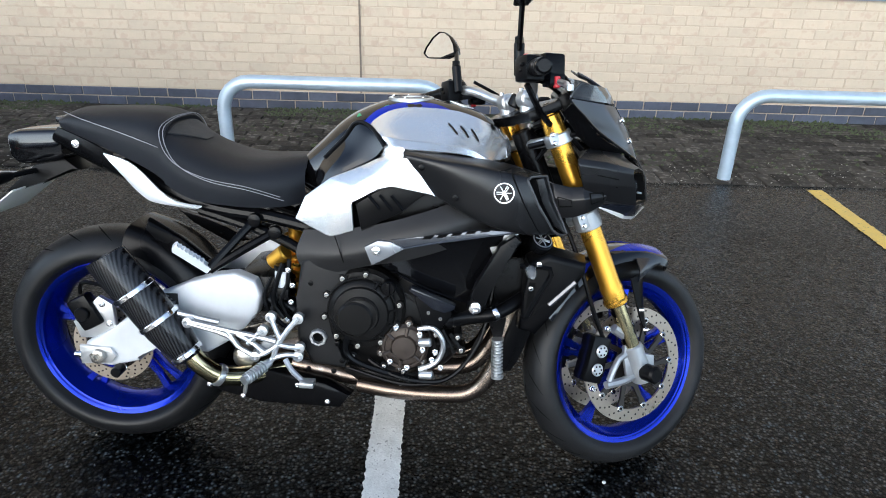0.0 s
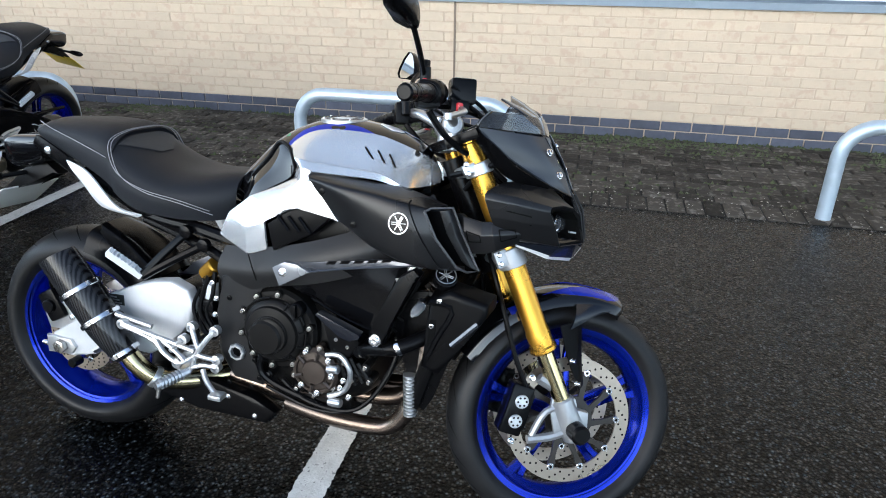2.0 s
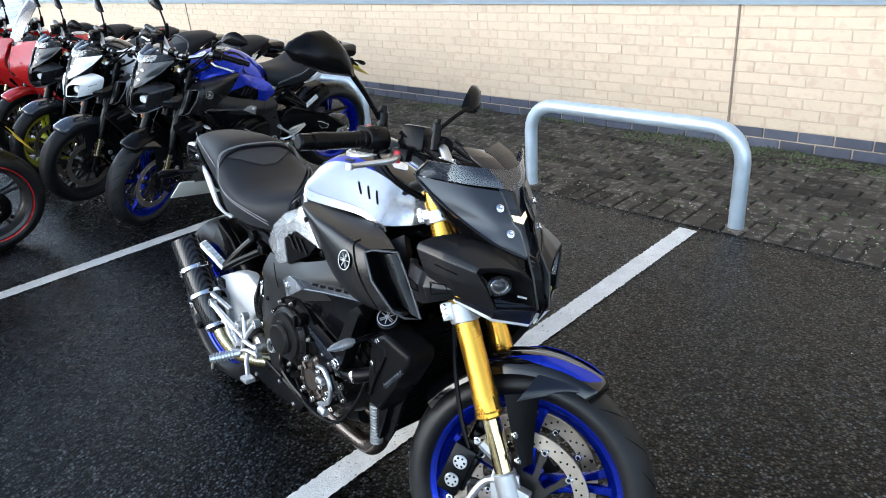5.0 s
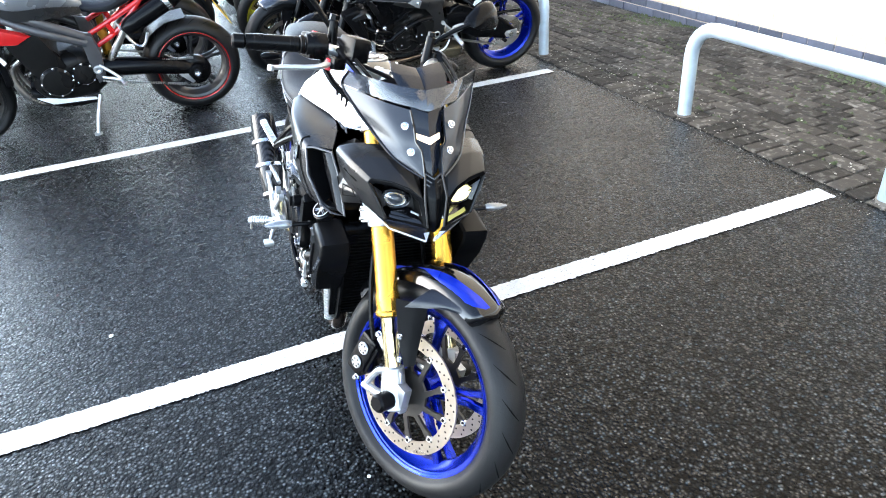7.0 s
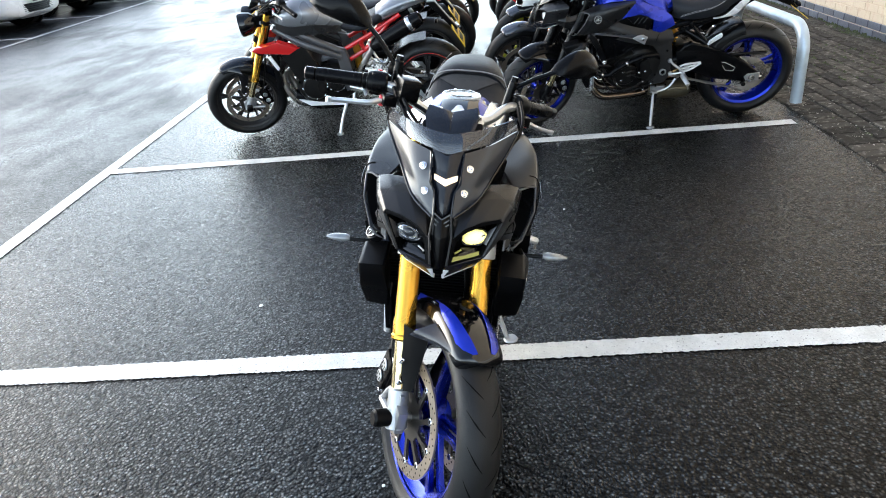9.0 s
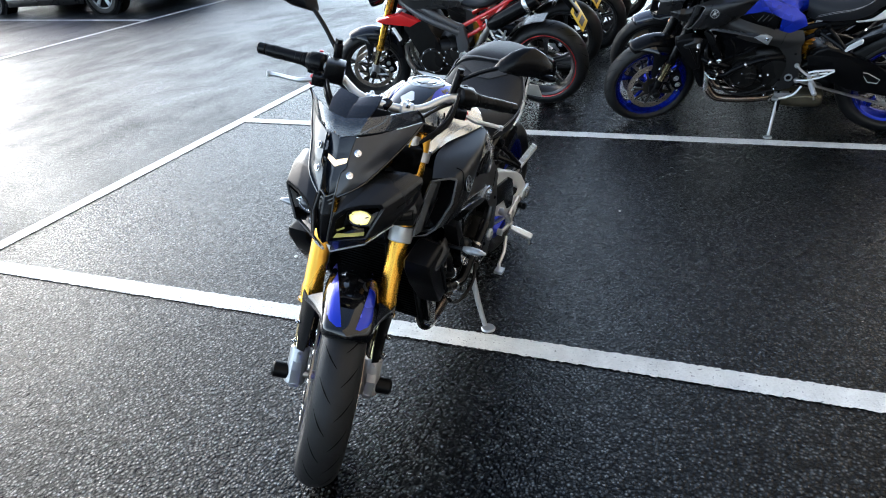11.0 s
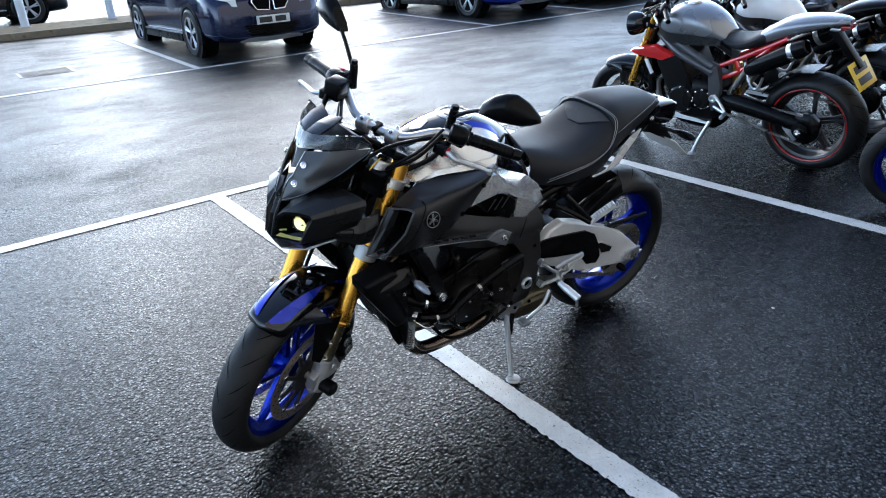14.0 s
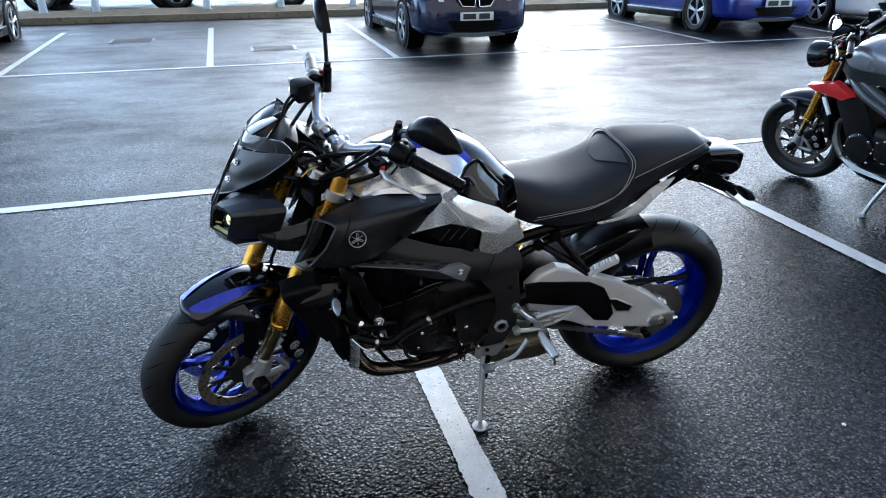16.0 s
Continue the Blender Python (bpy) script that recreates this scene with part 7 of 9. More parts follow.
    part("oil_filler_cap", lathe([(0.018, 0), (0.018, 0.022), (0.015, 0.026), (0.00001, 0.026)], (c.x + 0.068, c.y - 0.026, c.z + 0.07), (0, -1, 0), 20), "black_plastic", cover)
    part("filler_grip", box(c.x + 0.064, c.x + 0.072, c.y - 0.060, c.y - 0.048, c.z + 0.054, c.z + 0.086, 0.002), "black_plastic", cover)
    g = Vector((0.110, -0.170, 0.400))
    pick = part("pulser_cover", lathe([(0.062, 0), (0.062, 0.02), (0.055, 0.028), (0.05, 0.028), (0.048, 0.022), (0.034, 0.024), (0.03, 0.031), (0.00001, 0.033)], g, (0, -1, 0), 36), "bronze", e, "round bronze-coloured engine cover")
    for k in range(6):
        a = radians(20 + 60 * k)
        p = Vector((g.x + math.cos(a) * 0.063, g.y - 0.018, g.z + math.sin(a) * 0.063))
        part("cover_boss", rod(p + Vector((0, 0.02, 0)), p, 0.0105, n=12), "bronze", pick)
        bolt(p, 0.0046, "steel", pick)
        part("cover_spoke", tube([(g.x + math.cos(a) * 0.034, g.y - 0.028, g.z + math.sin(a) * 0.034), (g.x + math.cos(a) * 0.056, g.y - 0.027, g.z + math.sin(a) * 0.056)], 0.005, 6), "bronze", pick)
    part("water_pipe", tube([(g.x + 0.035, g.y - 0.03, g.z + 0.055), (g.x + 0.075, g.y - 0.035, g.z + 0.06), (g.x + 0.10, g.y - 0.035, g.z + 0.02), (g.x + 0.085, g.y - 0.033, g.z - 0.03), (g.x + 0.04, g.y - 0.03, g.z - 0.055)], 0.007, 8, 24), "alloy", e, "bright bent water pipe")
    for p, q in (((0.148, -0.20, 0.418), (0.180, -0.206, 0.424)), ((0.150, -0.198, 0.328), (0.186, -0.204, 0.332))):
        part("water_elbow", rod(p, q, 0.0115, n=12, bevel=0.003), "alloy", e, "bright cast water elbow")
    for x, z in ((0.190, 0.394), (0.158, 0.399), (0.150, 0.440), (0.090, 0.455), (0.076, 0.362), (0.119, 0.347), (0.182, 0.372), (0.205, 0.352)):
        bolt((x, -0.2, z), 0.0062, "chrome", e, h=0.009)
    part("water_pump", hull([(0.19, 0.385, 0.44, 0.19, 2.2), (0.22, 0.37, 0.45, 0.2, 2.2), (0.25, 0.385, 0.44, 0.185, 2.2)], 20, 8), "engine", e)
    part("side_box", slab([(0.13, 0.545), (0.19, 0.535), (0.235, 0.50), (0.205, 0.455), (0.155, 0.455)], -0.15, -0.200, 0.008, 0.05), "black_plastic", e)
    part("box_cap", slab([(0.120, 0.562), (0.128, 0.568), (0.236, 0.526), (0.234, 0.516), (0.210, 0.506), (0.18, 0.515)], -0.185, -0.214, 0.003), "slate", e, "blue-grey angled cap")
    for x, z in ((0.17, 0.50), (0.20, 0.485), (0.235, 0.47), (0.245, 0.435), (0.19, 0.44), (0.06, 0.345), (0.11, 0.335), (0.165, 0.345), (-0.02, 0.37), (0.255, 0.40), (0.21, 0.395), (0.09, 0.46)):
        part("case_boss", rod((x, -0.15, z), (x, -0.196, z), 0.011, n=12, bevel=0.002), "engine", e)
        bolt((x, -0.196, z), 0.0046, "steel", e)
    for k in range(4):
        part("case_rib", tube([(0.165 + 0.02 * k, -0.196, 0.475 - 0.01 * k), (0.20 + 0.018 * k, -0.19, 0.375 + 0.008 * k)], 0.0055, 6), "engine", e)
    # left-hand covers
    part("alternator_cover", lathe([(0.085, 0), (0.085, 0.03), (0.075, 0.045), (0.05, 0.05), (0.00001, 0.052)], (0.14, 0.155, 0.43), (0, 1, 0), 40), "engine", e, "round dark alternator cover")
    part("sprocket_cover", slab([(-0.12, 0.50), (-0.02, 0.53), (0.05, 0.48), (0.03, 0.36), (-0.08, 0.34), (-0.13, 0.40)], 0.14, 0.185, 0.012, 0.06), "engine", e)
    for x, z in ((0.303, 0.539), (0.317, 0.563), (0.149, 0.44), (0.16, 0.383), (0.19, 0.359), (0.044, 0.422), (0.005, 0.428), (0.018, 0.357), (-0.04, 0.339), (-0.095, 0.421), (0.284, 0.438), (0.009, 0.297)):
        y = 0.186 if x < 0.05 else 0.200
        part("case_boss", rod((x, 0.13, z), (x, y, z), 0.0105, n=12, bevel=0.002), "engine", e)
        bolt((x, y, z), 0.0052, "chrome", e, (0, 1, 0))
    for pts in (((0.129, 0.436), (0.100, 0.446), (0.071, 0.437)), ((0.127, 0.413), (0.085, 0.415), (0.041, 0.394)), ((0.185, 0.475), (0.14, 0.485), (0.09, 0.478)), ((0.205, 0.400), (0.195, 0.36), (0.16, 0.335))):
        part("case_rib", tube([(x, 0.205, z) for x, z in pts], 0.005, 6, 10), "engine", e)
    part("crossover_hose", tube([(-0.063, 0.195, 0.540), (0.022, 0.214, 0.540), (0.118, 0.222, 0.512), (0.196, 0.224, 0.474), (0.256, 0.222, 0.436), (0.342, 0.200, 0.452)], 0.0155, 12, 30), "black_plastic", e, "thick black hose across the engine")
    for p, a in (((0.132, 0.2225, 0.505), (0.85, 0, -0.45)), ((0.290, 0.215, 0.438), (0.9, 0, 0.15))):
        part("hose_clip", lathe([(0.017, -0.005), (0.0185, 0), (0.017, 0.005)], p, a, 18), "steel", e)
    part("wire_clip", tube([(0.360, 0.195, 0.446), (0.325, 0.212, 0.414), (0.294, 0.212, 0.408)], 0.0035, 8, 8), "chrome", e)
    part("thermostat_elbow", tube([(0.353, 0.175, 0.62), (0.362, 0.205, 0.585), (0.352, 0.212, 0.54), (0.31, 0.20, 0.52)], 0.017, 12, 14), "black_satin", e)
    part("panel_edge", tube([(0.230, 0.200, 0.644), (0.208, 0.198, 0.603), (0.206, 0.190, 0.520)], 0.004, 6, 10), "black_satin", e)
    # hoses and wiring
    for s in (-1, 1):
        part("radiator_hose", tube([(0.42, s * 0.16, 0.55), (0.34, s * 0.215, 0.515), (0.27, s * 0.205, 0.495), (0.22, s * 0.18, 0.47)], 0.018, 12, 16), "black_plastic", e)
        part("hose_clip", lathe([(0.0195, -0.006), (0.021, 0), (0.0195, 0.006)], (0.335, s * 0.214, 0.514), (1, 0.2 * -s, 0.5), 18), "chrome", e)
        part("wiring", tube([(0.02, s * 0.19, 0.36), (0.10, s * 0.21, 0.325), (0.22, s * 0.2, 0.32), (0.30, s * 0.18, 0.42), (0.33, s * 0.15, 0.56)], 0.006, 8, 24), "black_plastic", e)
        part("wiring", tube([(-0.03, s * 0.185, 0.33), (0.12, s * 0.2, 0.30), (0.24, s * 0.195, 0.33), (0.31, s * 0.17, 0.45)], 0.005, 8, 20), "black_plastic", e)
    part("clutch_lifter", tube([(-0.03, -0.2, 0.44), (-0.035, -0.205, 0.39), (-0.01, -0.205, 0.36), (0.06, -0.205, 0.335), (0.16, -0.2, 0.31)], 0.0085, 8, 20), "black_satin", e)


def radiator(e, P):
    part("radiator_core", moved(box(-0.018, 0.018, -0.17, 0.17, -0.17, 0.16, 0.004), Matrix.Translation((0.405, 0, 0.50)) @ Matrix.Rotation(radians(17), 4, "Y")), "black_satin", e)
    for k in range(26):
        z = -0.155 + 0.012 * k
        part("radiator_fin", moved(box(0.0185, 0.0215, -0.155, 0.155, z - 0.0015, z + 0.0015, 0), Matrix.Translation((0.405, 0, 0.50)) @ Matrix.Rotation(radians(17), 4, "Y")), "black_plastic", e, smooth=False)

    def side(s):
        sh = [(0.402, 0.652), (0.450, 0.678), (0.548, 0.656), (0.548, 0.628), (0.50, 0.555), (0.432, 0.455), (0.386, 0.468), (0.396, 0.56)]
        part("radiator_shroud", sided(slab(sh, -0.15, -0.225, 0.014, 0.08, 3), s), "black_plastic", e, "angular black radiator shroud")
        if s > 0:
            wl = [[(0.530, -0.200, 0.612), (0.486, -0.214, 0.640), (0.430, -0.216, 0.668), (0.388, -0.210, 0.664)], [(0.526, -0.214, 0.606), (0.480, -0.232, 0.626), (0.430, -0.236, 0.642), (0.392, -0.228, 0.640)], [(0.520, -0.208, 0.594), (0.474, -0.226, 0.602), (0.428, -0.231, 0.610), (0.396, -0.226, 0.612)]]
            part("shroud_winglet", sided(facets(wl, 0.008, (0, -1, 0.4), 0.003), s), "frame_grey", e, "grey pointed winglet on the shroud")
        else:
            part("shroud_bar", sided(tube([(0.462, -0.2240, 0.545), (0.520, -0.2225, 0.606)], 0.0065, 6), s), "grey_paint", e)
        part("shroud_ridge", sided(tube([(0.385, -0.222, 0.64), (0.46, -0.2235, 0.632), (0.43, -0.2255, 0.56), (0.405, -0.224, 0.50)], 0.007, 6, 10), s), "black_plastic", e)
        part("shroud_slot", sided(slab([(0.405, 0.53), (0.423, 0.545), (0.425, 0.60), (0.41, 0.60)], -0.222, -0.2262, 0.001), s), "hole", e, smooth=False)
        for x, z in ((0.43, 0.645), (0.415, 0.585)):
            bolt((x, s * 0.223, z), 0.006, "chrome", e, (0, s, 0), 0.006)
        # finned cooler end
        prof = [(0.010, 0)]
        for k in range(12):
            prof += [(0.012, 0.0095 * k), (0.0165, 0.001 + 0.0095 * k), (0.0165, 0.0055 + 0.0095 * k), (0.012, 0.0065 + 0.0095 * k)]
        bm = lathe(prof, (0.352, -0.162, 0.312), (-0.04, 0, 1), 14)
        part("cooler_end", sided(bm, s), "alloy", e, "ribbed alloy cooler end")
        # indicator on a short stem
        i0 = Vector((0.40, s * 0.21, 0.645))
        part("indicator_stem", tube([i0, i0 + Vector((0.005, s * 0.075, 0.004))], 0.006, 8), "black_plastic", e)
        part("front_indicator", moved(hull([(-0.038, -0.003, 0.003, 0.004, 2), (-0.016, -0.010, 0.010, 0.011, 2), (0.014, -0.012, 0.012, 0.013, 2), (0.030, -0.007, 0.008, 0.008, 2)], 14, 12), Matrix.Translation(i0 + Vector((0.005, s * 0.092, 0.006))) @ Matrix.Rotation(radians(-90 * s), 4, "Z")), "lens_smoke", e, "clear-lens indicator")
    both(side)
    for s in (-1, 1):
        part("radiator_duct", sided(slab([(0.27, 0.62), (0.40, 0.64), (0.452, 0.50), (0.405, 0.36), (0.385, 0.325), (0.365, 0.33), (0.33, 0.44)], -0.142, -0.152, 0.004), s), "black_plastic", e, "black side panel behind the radiator")
    badge(e, (0.436, -0.2, 0.700), 0.024, -1, 0.2, axis=(0.3, -0.55, 0.8))
    part("radiator_cap", lathe([(0.027, -0.02), (0.027, 0.0), (0.024, 0.002)], (0.436, -0.198, 0.697), (0.3, -0.55, 0.8), 24), "black_satin", e)
    part("horn", lathe([(0.035, 0), (0.038, 0.01), (0.03, 0.018), (0.00001, 0.02)], (0.46, 0.09, 0.70), (1, 0.3, 0), 24), "black_satin", e)


def exhaust(e, P):
    for y, lift in ((-0.125, 0.0), (-0.045, 0.045), (0.045, 0.045), (0.125, 0.005)):
        part("header_pipe", tube([(0.30, y, 0.60), (0.365, y * 1.02, 0.56), (0.375, y * 1.05, 0.46), (0.345, y * 1.05, 0.33 + lift), (0.29, y * 1.0, 0.25 + lift), (0.20, y * 0.95, 0.232 + lift), (0.08, y * 0.85, 0.23 + lift), (-0.02, y * 0.7, 0.235 + lift)], 0.0235, 14, 40), "exhaust", e, "heat-tinted steel header pipe")
    for y in (-0.12, 0.12):
        part("pipe_collar", lathe([(0.024, -0.014), (0.026, -0.01), (0.026, 0.01), (0.024, 0.014)], (0.105, y * 0.79 / 1.0 * 1.05, 0.2335), (1, 0, 0), 20), "steel", e)
    part("collector", hull([(0.03, 0.215, 0.265, 0.09, 2.4), (-0.05, 0.21, 0.28, 0.085, 2.4), (-0.12, 0.22, 0.30, 0.085, 2.4), (-0.20, 0.235, 0.31, 0.085, 2.4), (-0.27, 0.255, 0.30, 0.06, 2.2)], 24, 16), "exhaust", e)
    part("belly_guard", slab([(-0.47, 0.275), (-0.40, 0.215), (-0.28, 0.185), (-0.06, 0.18), (-0.03, 0.22), (-0.10, 0.255), (-0.28, 0.29), (-0.40, 0.30)], -0.095, -0.135, 0.01, 0.04), "black_satin", e, "black lower side guard")
    for x, z in ((-0.18, 0.245), (-0.42, 0.235), (-0.33, 0.205), (-0.1, 0.2)):
        bolt((x, -0.134, z), 0.006, "chrome", e, h=0.005)
    part("link_pipe", tube([(-0.22, -0.06, 0.275), (-0.30, -0.13, 0.27), (-0.37, -0.175, 0.285), (-0.415, -0.195, 0.325), (-0.44, -0.2, 0.36)], 0.026, 16, 24), "gold_pale", e, "bent titanium-coloured link pipe")
    part("pipe_clip", lathe([(0.029, -0.008), (0.031, 0), (0.029, 0.008)], (-0.375, -0.178, 0.288), (-0.6, -0.4, 0.5), 20), "alloy", e)
    a, b = Vector((-0.435, -0.205, 0.35)), Vector((-0.625, -0.215, 0.615))
    u = (b - a).normalized()
    L = (b - a).length
    can = lathe([(0.03, 0.0), (0.040, 0.02), (0.046, 0.05), (0.053, 0.10), (0.054, L - 0.09), (0.0525, L - 0.03), (0.051, L), (0.043, L), (0.043, L - 0.06), (0.00001, L - 0.06)], a, u, 32)
    for v in can.verts:
        k = (v.co - a).dot(u)
        if k > L - 0.04:
            off = (v.co - a) - u * k
            v.co += u * (off.dot(Vector((0.8, 0, 0.6))) * -0.1)
        off = (v.co - a) - u * (v.co - a).dot(u)
        v.co -= Vector((0, off.y, 0)) * 0.12
    C = part("silencer", can, P.get("can", "carbon"), e, P.get("can_label", "carbon fibre silencer with bright bands"))
    for k, r in ((0.015, 0.0415), (0.125, 0.054), (L - 0.11, 0.055)):
        part("silencer_band", lathe([(r, -0.007), (r + 0.0015, -0.005), (r + 0.0015, 0.005), (r, 0.007)], a + u * k, u, 32), "chrome", C, "polished steel band")
        for g in (-0.6, 0.6):
            d = (Vector((0, -1, 0)) * math.cos(g) + u.cross(Vector((0, -1, 0))) * math.sin(g)) * (r + 0.002)
            bolt(a + u * k + Vector((d.x, d.y * 0.88, d.z)), 0.003, "steel", C, d, 0.003)
    part("silencer_bracket", tube([a + u * 0.125 + Vector((0.05, 0, 0.02)), (-0.40, -0.2, 0.455), (-0.36, -0.195, 0.445)], 0.008, 8, 8), "alloy", e)
    part("exhaust_chamber", moved(hull([(-0.325, 0.205, 0.275, 0.085, 3), (-0.30, 0.185, 0.292, 0.105, 3), (-0.20, 0.180, 0.300, 0.110, 3), (-0.10, 0.185, 0.300, 0.100, 3), (-0.05, 0.21, 0.29, 0.07, 3)], 24, 14), Matrix.Translation((0, 0.03, 0))), "chamber", e, "brownish steel exhaust box under the engine")
    part("chamber_pipe", tube([(-0.15, 0.125, 0.255), (-0.22, 0.139, 0.272), (-0.28, 0.130, 0.262), (-0.31, 0.115, 0.235)], 0.012, 10, 14), "chamber", e)
    part("valve_box", lathe([(0.03, 0), (0.034, 0.012), (0.028, 0.03), (0.015, 0.036), (0.00001, 0.036)], (-0.325, -0.10, 0.315), (0, -1, 0), 20), "steel", e)


def rear_end(e, P):
    W = wheel(e, AXLE_R, 0.317, 0.182, P, P["rim"], "rear")
    mat = P.get("swing", "alloy_cast")

    def arm(s):
        if s < 0:
            pts = [(-0.259, 0.505), (-0.276, 0.545), (-0.325, 0.565), (-0.384, 0.556), (-0.448, 0.533), (-0.545, 0.490), (-0.66, 0.395), (-0.745, 0.345), (-0.745, 0.285), (-0.68, 0.28), (-0.60, 0.30), (-0.545, 0.36), (-0.484, 0.338), (-0.412, 0.334), (-0.345, 0.375), (-0.306, 0.415), (-0.271, 0.455)]
        else:
            pts = [(-0.195, 0.520), (-0.236, 0.565), (-0.290, 0.585), (-0.370, 0.562), (-0.455, 0.520), (-0.560, 0.478), (-0.646, 0.430), (-0.752, 0.340), (-0.754, 0.285), (-0.668, 0.280), (-0.512, 0.312), (-0.425, 0.325), (-0.375, 0.355), (-0.330, 0.384), (-0.216, 0.420), (-0.205, 0.45)]
        A = part("swingarm_side", sided(slab(pts, -0.112, -0.15, 0.011, 0.02, 3), s), mat, e, "bright alloy swingarm" if mat == "alloy_cast" else "black swingarm")
        if s < 0:
            part("arm_slot", slab([(-0.475, 0.438), (-0.490, 0.452), (-0.555, 0.462), (-0.560, 0.448), (-0.520, 0.430)], -0.1485, -0.1515, 0.001), "hole", A, smooth=False)
            part("arm_label", box(-0.535, -0.480, -0.1515, -0.1495, 0.470, 0.500, 0.0005), "plate_ink", A)
            for k in range(3):
                part("label_bar", box(-0.530, -0.487 - 0.008 * k, -0.1522, -0.1514, 0.474 + 0.008 * k, 0.478 + 0.008 * k, 0), "alloy", A, smooth=False)
        else:
            part("arm_recess", sided(slab([(-0.488, 0.432), (-0.519, 0.427), (-0.585, 0.389), (-0.576, 0.372), (-0.529, 0.379)], -0.1465, -0.1516, 0.001), s), "hole", A, smooth=False)
            part("slot_edge", sided(tube([(x, -0.151, z) for x, z in ((-0.486, 0.435), (-0.520, 0.430), (-0.588, 0.391), (-0.578, 0.369), (-0.528, 0.376), (-0.486, 0.435))], 0.003, 6), s), "alloy", A)
        part("axle_block", sided(slab([(-0.752, 0.345), (-0.67, 0.340), (-0.655, 0.318), (-0.67, 0.296), (-0.752, 0.290)], -0.148, -0.160, 0.004), s), "alloy", A)
        part("axle_nut", sided(lathe([(0.02, 0), (0.02, 0.012), (0.015, 0.014), (0.009, 0.014), (0.009, 0.004), (0.00001, 0.004)], (-0.70, -0.162, 0.318), (0, -1, 0), 6), s), "steel", A)
        bolt((-0.748, s * 0.156, 0.318), 0.008, "chrome", A, (-1, 0, 0), 0.02)
        part("stand_bobbin", sided(rod((-0.65, -0.15, 0.28), (-0.65, -0.185, 0.28), 0.014, n=14, bevel=0.003), s), "black_plastic", A)
    both(arm)
    part("swingarm_bridge", box(-0.34, -0.20, -0.12, 0.12, 0.44, 0.55, 0.03), "black_satin", e)
    part("swingarm_pivot", rod((-0.105, -0.14, 0.425), (-0.105, 0.14, 0.425), 0.03, n=20), "black_satin", e)
    for s in (-1, 1):
        part("pivot_arm", sided(tube([(-0.105, -0.11, 0.425), (-0.18, -0.12, 0.46), (-0.25, -0.125, 0.49)], 0.030, 12, 10), s), "black_satin", e)
    # inner hugger over the tyre
    c = AXLE_R
    def arc(g, r, y):
        a = radians(g)
        return (c.x + r * math.cos(a), y, c.z + r * math.sin(a))
    hs = [[arc(g, 0.325 - 0.045, -0.108), arc(g, 0.335, -0.09), arc(g, 0.348, -0.04), arc(g, 0.35, 0.04), arc(g, 0.335, 0.09), arc(g, 0.28, 0.108)] for g in (38, 52, 66, 78)]
    part("hugger", patch(hs, 16, 14, 0.004, (0.5, 0, 1)), "black_satin", e, "black rear hugger")
    fl = slab([(-0.40, 0.585), (-0.47, 0.64), (-0.555, 0.69), (-0.565, 0.665), (-0.51, 0.60), (-0.43, 0.555)], -0.10, -0.13, 0.01, 0.05)
    part("hugger_flank", fl, "black_satin", e)
    part("hugger_flank", flipped(slab([(-0.36, 0.575), (-0.44, 0.615), (-0.545, 0.655), (-0.58, 0.665), (-0.53, 0.62), (-0.43, 0.565)], -0.10, -0.125, 0.008, 0.05)), "black_satin", e)
    # brake on the right
    disc(e, c, -0.085, 0.11, Matrix.Identity(4), parent=W)
    part("rear_caliper", moved(box(-0.03, 0.03, -0.02, 0.02, -0.045, 0.045, 0.01), Matrix.Translation((-0.735, -0.130, 0.430)) @ Matrix.Rotation(radians(-28), 4, "Y")), "black_satin", e)
    B = part("rear_caliper_bracket", slab([(-0.775, 0.40), (-0.70, 0.475), (-0.665, 0.455), (-0.66, 0.39), (-0.70, 0.355), (-0.76, 0.355)], -0.118, -0.135, 0.004), "alloy", e, "bright alloy caliper bracket")
    for x, z in ((-0.755, 0.41), (-0.69, 0.455), (-0.675, 0.40)):
        bolt((x, -0.135, z), 0.007, "chrome", B)
    q = Vector((-0.738, -0.148, 0.43))
    part("caliper_piston_cap", rod(q, q + Vector((0, -0.012, 0)), 0.019, n=20, bevel=0.003), "black_plastic", e)
    part("caliper_hose", tube([(-0.755, -0.12, 0.475), (-0.74, -0.13, 0.51), (-0.68, -0.135, 0.505), (-0.60, -0.135, 0.48)], 0.005, 8, 14), "black_plastic", e)
    # chain on the left
    part("rear_sprocket", lathe([(0.105, -0.003), (0.115, 0), (0.105, 0.003), (0.06, 0.003), (0.06, -0.003)], (c.x, 0.105, c.z), (0, 1, 0), 45, closed=True), "steel", W)
    top, bot = [(Vector((-0.11, 0.108, 0.475)), Vector((-0.69, 0.105, 0.432))), (Vector((-0.11, 0.108, 0.375)), Vector((-0.69, 0.105, 0.205)))]
    for p, q in (top, bot):
        bm = bmesh.new()
        for k in range(36):
            m = p.lerp(q, (k + 0.5) / 36)
            d = (q - p).normalized()
            join(bm, moved(box(-0.0075, 0.0075, -0.008 if k % 2 else -0.006, 0.008 if k % 2 else 0.006, -0.0065, 0.0065, 0), Matrix.Translation(m) @ Matrix.Rotation(-math.atan2(d.z, d.x), 4, "Y")))
        part("chain_run", bm, "steel", e, smooth=False)
    part("chain_guard", flipped(slab([(-0.30, 0.49), (-0.62, 0.475), (-0.66, 0.455), (-0.60, 0.45), (-0.32, 0.462)], -0.095, -0.125, 0.004)), "black_plastic", e)
